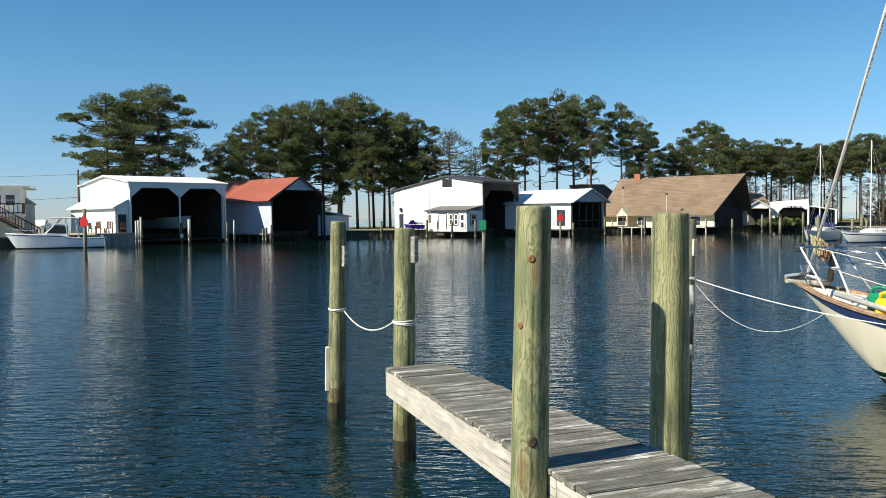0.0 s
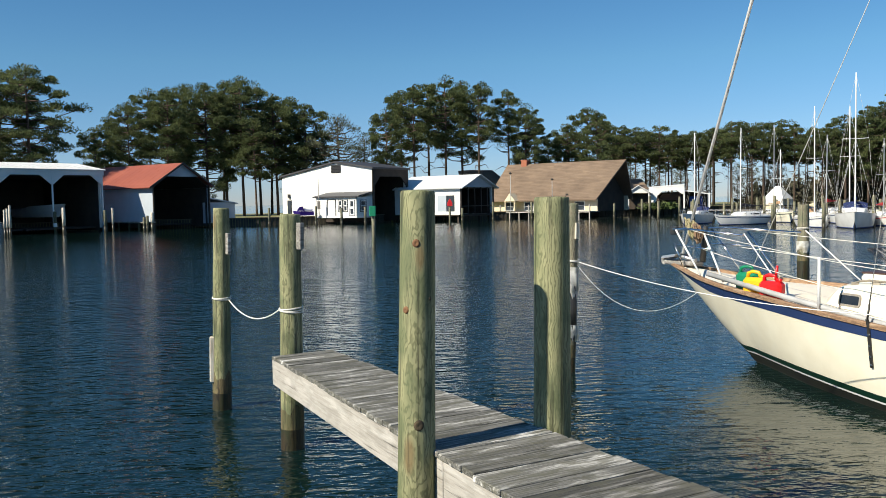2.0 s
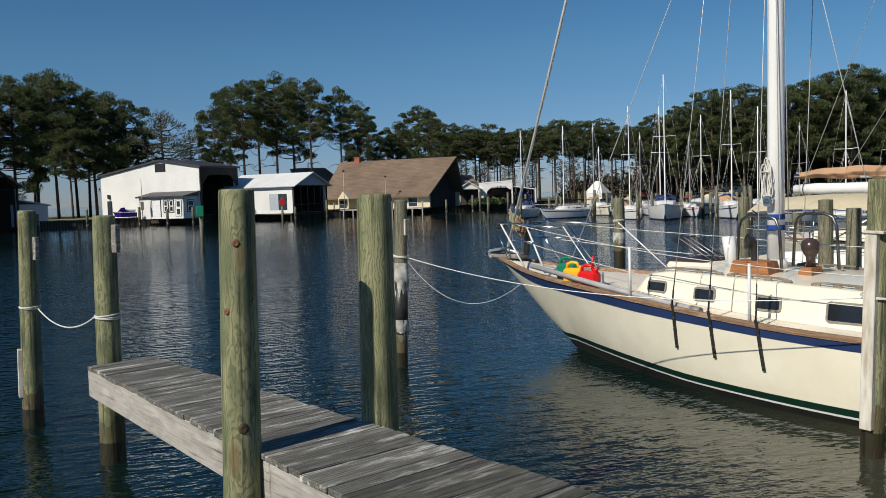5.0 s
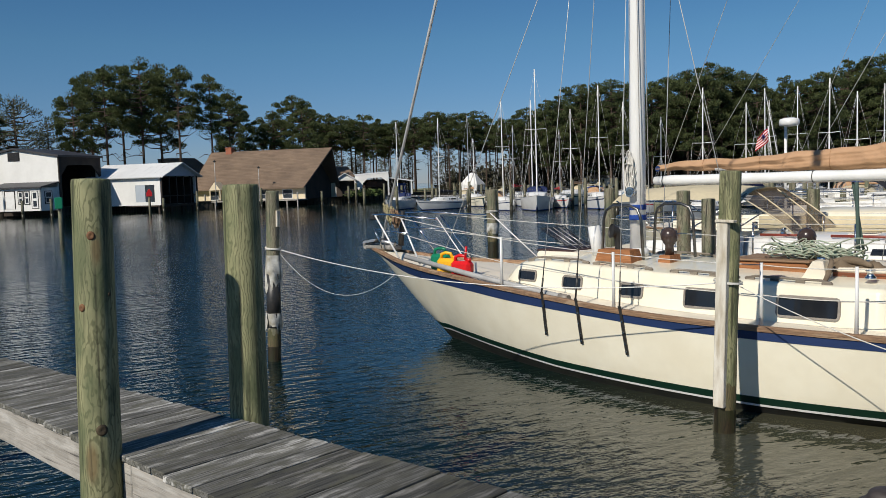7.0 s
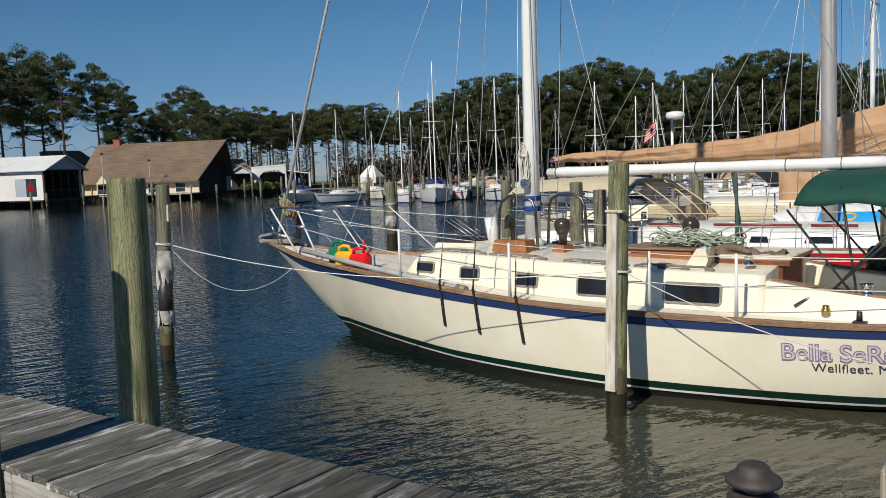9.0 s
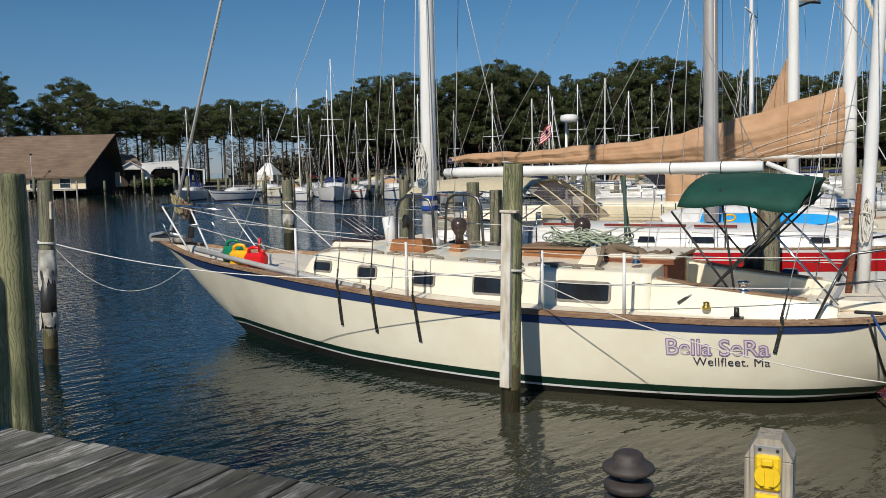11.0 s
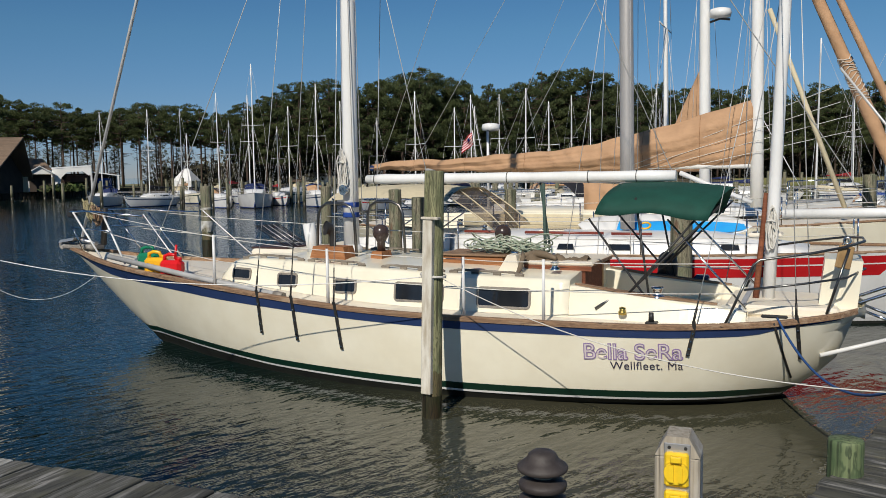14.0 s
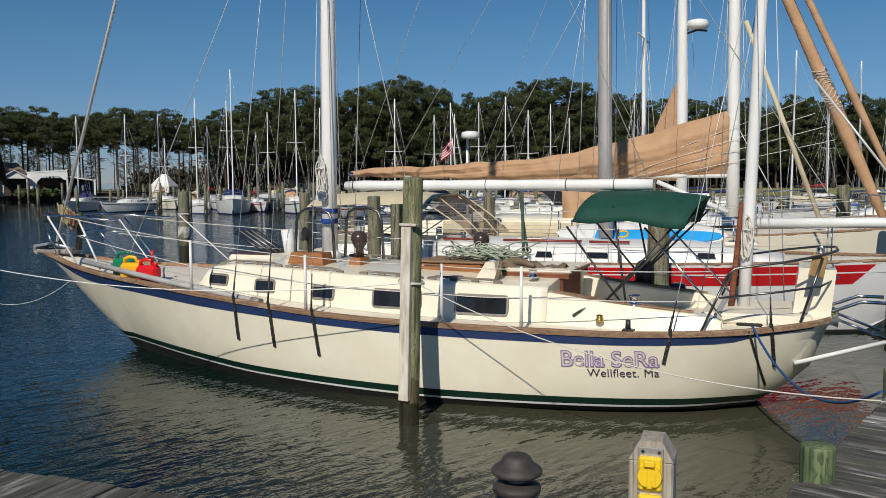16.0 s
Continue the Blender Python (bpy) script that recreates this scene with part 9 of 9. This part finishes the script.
for p, q, n in (((-9, -2.15, 3.4), (2.3, -2.15, 3.4), 30), ((2.35, -2.1, 3.4), (2.35, -0.2, 3.4), 6), ((0.2, -3.45, 3.3), (3.9, -3.45, 1.0), 14)):
    p, q = Vector(p), Vector(q)
    S = Shape()
    S.tube([p + Vector((0, 0, 1.0)), q + Vector((0, 0, 1.0))], 0.06, 6)
    S.tube([p + Vector((0, 0, 0.15)), q + Vector((0, 0, 0.15))], 0.05, 6)
    for i in range(n + 1):
        o = p.lerp(q, i / n)
        S.tube([o, o + Vector((0, 0, 1.0))], 0.035, 4)
    part("railing", S, BROWN, H, "brown stained railing")
S = Shape()
for i in range(13):
    S.box(0.2 + i * 0.29, 0.55 + i * 0.29, -3.4, -2.25, 3.15 - i * 0.18, 3.2 - i * 0.18)
S.prism([(0.1, -3.45, 3.3), (4.0, -3.45, 0.95), (4.0, -3.45, 0.7), (0.1, -3.45, 3.0)], (0, 0.06, 0))
part("stairs", S, BROWN, H)
shed = thing("shed", "small grey shed beyond the stairs", "shed", frame_at(*spot(-27.4, 110), 20))
S = Shape()
S.box(0, 2.6, 0, 3, 1.0, 4.7)
part("wall", S, SIDING_BLUE, shed)
S = Shape()
S.prism([(-0.3, -0.3, 4.7), (2.9, -0.3, 4.7), (1.3, -0.3, 5.9)], (0, 3.6, 0))
part("roof", S, mat("grey_roof", (0.32, 0.31, 0.30), None, 1, 0.8), shed)


def pickup(m):
    t = thing("pickup_truck", "white pickup truck parked on the bank", "truck", m)
    S = Shape()
    S.box(-2.7, 2.7, -0.95, 0.95, 0.45, 1.05, 0.12)
    S.box(-2.6, -0.6, -0.9, 0.9, 1.05, 1.3, 0.05)
    part("body", S, GEL_WHITE, t)
    S = Shape()
    S.prism([(-0.6, -0.85, 1.05), (1.5, -0.85, 1.05), (0.9, -0.78, 1.75), (-0.45, -0.78, 1.75)], (0, 1.66, 0))
    cab_ = part("cab", S, GEL_WHITE, t)
    S = Shape()
    S.prism([(-0.45, -0.88, 1.12), (1.3, -0.88, 1.12), (0.85, -0.83, 1.66), (-0.38, -0.83, 1.66)], (0, 1.72, 0))
    part("window", S, WINDOW, cab_)
    for x in (-1.75, 1.8):
        for y in (-0.9, 0.9):
            S = Shape()
            S.tube([(x, y - 0.12, 0.38), (x, y + 0.12, 0.38)], 0.38, 16)
            w = part("wheel", S, BLACK, t)
            S = Shape()
            S.tube([(x, y - 0.13, 0.38), (x, y + 0.13, 0.38)], 0.2, 12)
            part("rim", S, ALU, w)
    for y in (-0.7, 0.7):
        S = Shape()
        S.box(2.68, 2.73, y - 0.16, y + 0.16, 0.75, 0.95, 0.01)
        part("headlight", S, CHROME, t)


pickup(pose(*spot(-25.6, 138), LAND_Z + 0.02, 0, 0, -75) @ Matrix.Diagonal((1.05, 1.05, 1.12, 1)))
x, y = spot(-23.4, 116)
pole = thing("utility_pole", "dark wooden utility pole with two wires", "utility pole", pose(x, y, LAND_Z))
S = Shape()
S.tube([(0, 0, 0), (0, 0, 8.2)], [0.16, 0.11], 10)
part("pole", S, BARK, pole)
for h_, e in ((7.6, (-60, 25, 9.6)), (4.7, (-60, 20, 4.9)), (5.0, (26, 14, 7.4))):
    S = Shape()
    S.tube(sag((0, 0, h_), e, 0.5, 12), 0.02, 4)
    part("wire", S, BLACK, pole)

# motorboat along the bank
mb = thing("motorboat", "white cabin fishing boat with a hardtop on slanted legs", "motorboat", pose(*spot(-27.0, 92), 0, 0, 0, 20) @ Matrix.Diagonal((0.966, 1.0, 1.28, 1)))
hm = Hull(-0.9, 8.4, ([-0.9, 0, 1.5, 3, 5, 8.4], [0.03, 0.6, 1.1, 1.25, 1.3, 1.25]), ([-0.9, 0, 2, 4, 4.6, 5.2, 8.4], [1.22, 1.16, 1.08, 1.02, 0.96, 0.82, 0.78]),
          ([0, 1, 3, 5, 8.39, 8.4], [0, 0.5, 1.0, 1.15, 1.15, 1.15]), ([-0.9, -0.4, 0, 0.6], [1.1, 0.6, -0.02, -0.5]), ([8.3, 8.4], [-0.5, -0.5]), ([0, 3, 8.4], [0.8, 0.6, 0.35]))
part("hull", hm.band(lambda s: 0.1, lambda s: hm.sheer(s), 6, n=30), mat("pale_blue_gelcoat", (0.70, 0.74, 0.78), (0.64, 0.68, 0.72), 0.8, 0.25), mb)
part("rub_rail", hm.band(lambda s: hm.sheer(s) - 0.11, lambda s: hm.sheer(s) - 0.06, 1, 0.02, n=30), NAVY, mb, "dark rubbing strip under the rail")
part("bottom", hm.band(lambda s: -0.4, lambda s: 0.105, 3, n=30), BOTTOM, mb)
S = Shape()
S.grid([[(s, (hm.beam(s) - 0.01) * k, hm.sheer(s) - 0.05 + 0.10 * (1 - k * k) * (s < 4)) for k in (-1, -0.5, 0, 0.5, 1)] for s in hm.stations(16)])
S.box(8.38, 8.44, -1.24, 1.24, 0.0, 0.80)
part("deck", S, GEL_WHITE, mb)
S = Shape()
S.prism([(1.3, -0.8, 1.06), (4.9, -0.8, 0.94), (4.9, -0.8, 1.12), (2.9, -0.8, 1.18), (2.2, -0.8, 1.16)], (0, 1.6, 0))
part("cabin", S, GEL_WHITE, mb, "low white cabin trunk")
S = Shape()
S.prism([(2.85, -0.78, 1.17), (4.8, -0.78, 1.12), (4.8, -0.78, 1.70), (3.75, -0.78, 1.80)], (0, 1.56, 0))
ws = part("windscreen", S, WINDOW, mb, "dark wrap-around windscreen")
for sg in (-1, 1):
    rod(ws, "screen_frame", [(2.80, sg * 0.80, 1.17), (3.78, sg * 0.80, 1.84), (4.82, sg * 0.80, 1.74)], 0.045, GEL_WHITE)
S = Shape()
S.box(3.2, 5.9, -0.95, 0.95, 2.30, 2.38, 0.03)
top = part("hardtop", S, GEL_WHITE, mb)
for p, q in (((2.85, 1.15), (4.3, 2.31)), ((4.85, 0.9), (4.7, 2.31)), ((5.9, 0.82), (5.6, 2.31))):
    for sg in (-1, 1):
        rod(top, "hardtop_leg", [(p[0], sg * 0.85, p[1]), (q[0], sg * 0.85, q[1])], 0.035, GEL_WHITE)
S = Shape()
S.tube([(2.2, -1.1, 1.08), (1.6, -1.02, 1.40), (0.4, -0.75, 1.48), (-0.7, 0, 1.55), (0.4, 0.75, 1.48), (1.6, 1.02, 1.40), (2.2, 1.1, 1.08)], 0.022, 6)
part("bow_rail", S, CHROME, mb)
S = Shape()
S.box(8.0, 8.3, -0.5, 0.5, 0.8, 1.0, 0.05)
part("bait_tank", S, GEL_WHITE, mb, "white box across the stern")

# porch furniture of the two-bay boathouse
def chair(m, label, material):
    t = thing("porch_chair", label, "chair", m, "porch chairs")
    S = Shape()
    S.box(-0.28, 0.28, -0.25, 0.28, 0.44, 0.5, 0.02)
    part("seat", S, material, t)
    S = Shape()
    for i in range(4):
        S.box(-0.26 + i * 0.14, -0.15 + i * 0.14, 0.25, 0.3, 0.5, 1.1, 0.01)
    part("backrest", S, material, t)
    for x in (-0.26, 0.26):
        for y in (-0.22, 0.26):
            S = Shape()
            S.box(x - 0.03, x + 0.03, y - 0.03, y + 0.03, 0, 0.44)
            part("leg", S, material, t)


STAINED = mat("brown_stained_chair", (0.22, 0.10, 0.055), (0.16, 0.07, 0.04), 4, 0.7)
for x, y, r, mt, k in ((-2.2, 2.05, 20, STAINED, 1.1), (-2.2, -0.05, -30, STAINED, 1.1), (-2.9, 2.4, 100, DARK_WOOD, 1.0), (-0.85, -0.25, -20, STAINED, 0.95)):
    chair(B1 @ pose(x, y, DK, 0, 0, r) @ Matrix.Diagonal((k, k, k, 1)), "brown slatted chair on the boathouse porch", mt)
t = thing("porch_table", "small dark table on the boathouse porch", "table", B1 @ pose(-2.3, 3.05, DK))
S = Shape()
S.box(-0.4, 0.4, -0.4, 0.4, 0.70, 0.76, 0.02)
part("tabletop", S, DARK_WOOD, t)
S = Shape()
S.lathe([(0.25, 0), (0.05, 0.04), (0.05, 0.70)], 10)
part("pedestal", S, DARK_WOOD, t)
# boat on the lift inside
t, _h = thing("stored_motorboat", "pale motorboat on a lift in the dark bay", "motorboat", B1 @ pose(8.2, 3.6, 1.9, 0, 0, 90)), None
part("hull", hm.band(lambda s: -0.2, lambda s: hm.sheer(s), 6, n=24), GEL_WHITE, t)
S = Shape()
S.grid([[(s, (hm.beam(s) - 0.01) * k, hm.sheer(s) - 0.05) for k in (-1, 0, 1)] for s in hm.stations(12)])
part("deck", S, GEL_WHITE, t)

# jet ski on its rest by the white boathouse
t = thing("jet_ski", "purple and white jet ski on the bank", "jet ski", pose(*spot(-1.95, 105.6), LAND_Z + 0.15, 0, 0, 190) @ Matrix.Diagonal((0.9, 0.9, 1.15, 1)))
S = Shape()
S.add([(1.5, 0, 0.55), (0.6, -0.5, 0.5), (-1.4, -0.5, 0.45), (-1.4, 0.5, 0.45), (0.6, 0.5, 0.5), (1.2, 0, 0.05), (0.5, -0.35, 0), (-1.4, -0.4, 0), (-1.4, 0.4, 0), (0.5, 0.35, 0)],
      [(0, 1, 2, 3, 4), (5, 9, 8, 7, 6), (0, 5, 6, 1), (1, 6, 7, 2), (2, 7, 8, 3), (3, 8, 9, 4), (4, 9, 5, 0)])
part("hull", S, PURPLE, t)
S = Shape()
S.prism([(0.9, -0.3, 0.55), (-0.2, -0.3, 0.5), (0.1, -0.2, 1.0), (0.5, -0.2, 0.95)], (0, 0.55, 0))
part("hood", S, PURPLE, t)
S = Shape()
S.box(-1.3, -0.1, -0.2, 0.2, 0.5, 0.8, 0.08)
part("seat", S, GEL_WHITE, t)

# signs on posts
t = thing("channel_marker", "green square channel marker on a timber post", "sign", pose(2.35, 48.7, 0))
S = Shape()
S.tube([(0, 0, -1), (0, 0, 2.35)], 0.11, 12)
part("post", S, PILE_OLD, t)
S = Shape()
S.box(-0.24, 0.13, -0.2, -0.13, 1.80, 2.40, 0.02)
S.box(0.08, 0.16, -0.13, 0.25, 1.85, 2.38, 0.02)
part("board", S, SIGN_GREEN, t)
for az, d, zt, k, drop in ((7.95, 100, 2.75, 0.5, 0.0), (-23.1, 66, 3.55, 0.48, 0.55)):
    x, y = spot(az, d)
    t = thing("warning_marker", "red marker board on a timber post", "sign", pose(x, y, 0))
    S = Shape()
    S.tube([(0, 0, -1), (0, 0, zt)], 0.13, 10)
    part("post", S, PILE_OLD, t)
    S = Shape()
    zt -= drop
    S.prism([(-0.6 * k, -0.16, zt - 1.5 * k), (0.6 * k, -0.16, zt - 1.5 * k), (0.6 * k, -0.16, zt - 0.7 * k), (0.0, -0.16, zt + 0.15), (-0.6 * k, -0.16, zt - 0.7 * k)], (0, 0.05, 0))
    part("board", S, SIGN_RED, t)

# mooring piles off the boathouses
for az, d, top in ((-14.42, 97.5, 2.33), (-11.9, 97.5, 1.65), (-12.1, 98, 1.5),
                   (-7.0, 103, 1.9), (-4.2, 103, 2.2), (-1.1, 101, 2.3), (0.6, 100, 2.0), (2.2, 100, 2.1), (8.8, 103, 1.7), (10.9, 105, 2.4), (13.5, 107, 2.3), (15.0, 108, 2.5),
                   (19.0, 108, 1.9), (20.8, 108, 2.4), (21.3, 110, 2.8), (23.2, 108, 2.6), (24.4, 104, 2.3)):
    x, y = spot(az, d)
    dock_pile(x, y, top, 0.15)
for az, d, top, r in ((-20.08, 90, 2.6, 0.10), (-19.93, 90.5, 2.7, 0.10), (-19.78, 91, 3.0, 0.12), (-16.81, 95, 2.7, 0.18), (-13.97, 98, 2.53, 0.11), (-11.60, 97.5, 2.0, 0.18)):
    x, y = spot(az, d)
    dock_pile(x, y, top, r, "white-sleeved mooring pile standing in the water", BOARD_PALE, wet=0.85)
# light posts by the lodge
for az, d, h_ in ((12.1, 109, 5.0), (14.9, 113, 4.2)):
    x, y = spot(az, d)
    t = thing("lamp_post", "thin pale lamp post by the lodge", "lamp post", pose(x, y, 0.95))
    S = Shape()
    S.tube([(0, 0, -0.5), (0, 0, h_)], [0.05, 0.035], 8)
    part("post", S, POLE_GREY, t)
    S = Shape()
    S.lathe([(0.05, h_ - 0.05), (0.22, h_ + 0.05), (0.05, h_ + 0.22)], 10)
    part("lantern", S, BLACK, t)

# white canvas tent on the shore behind the moored yachts
tent = thing("canvas_tent", "small white peaked canvas tent on the bank", "tent", pose(*spot(29.2, 141), LAND_Z, 0, 0, -56) @ Matrix.Diagonal((0.85, 0.75, 0.82, 1)))
for sg in (-1, 1):
    S = Shape()
    S.prism([(-1.9, sg * 2.2, 1.15), (1.9, sg * 2.2, 1.15), (0.5, 0, 3.5), (-0.5, 0, 3.5)], (0, 0, 0.05))
    part("roof_panel", S, SIDING, tent)
    S = Shape()
    S.prism([(sg * 1.9, -2.2, 1.15), (sg * 1.9, 2.2, 1.15), (sg * 0.5, 0, 3.5)], (0.04 * sg, 0, 0))
    part("gable", S, SIDING, tent)
    S = Shape()
    S.box(-1.85, 1.85, sg * 2.12 - 0.03, sg * 2.12 + 0.03, 0.0, 1.18)
    part("side_wall", S, SIDING, tent)

# pole on the bank by the white boathouse
S = Shape()
S.tube([(0, 0, 0), (0, 0, 4.6)], [0.05, 0.03], 8)
pole = thing("bank_pole", "thin grey pole with a small meter box on the bank", "pole", pose(*spot(-0.9, 105.2), LAND_Z, 0, 0, 0))
part("pole", S, GREY_WOOD, pole)
S = Shape()
S.box(-0.18, 0.18, -0.12, -0.04, 0.9, 1.9, 0.02)
part("meter_box", S, FRAME_GREY, pole, "grey meter box")
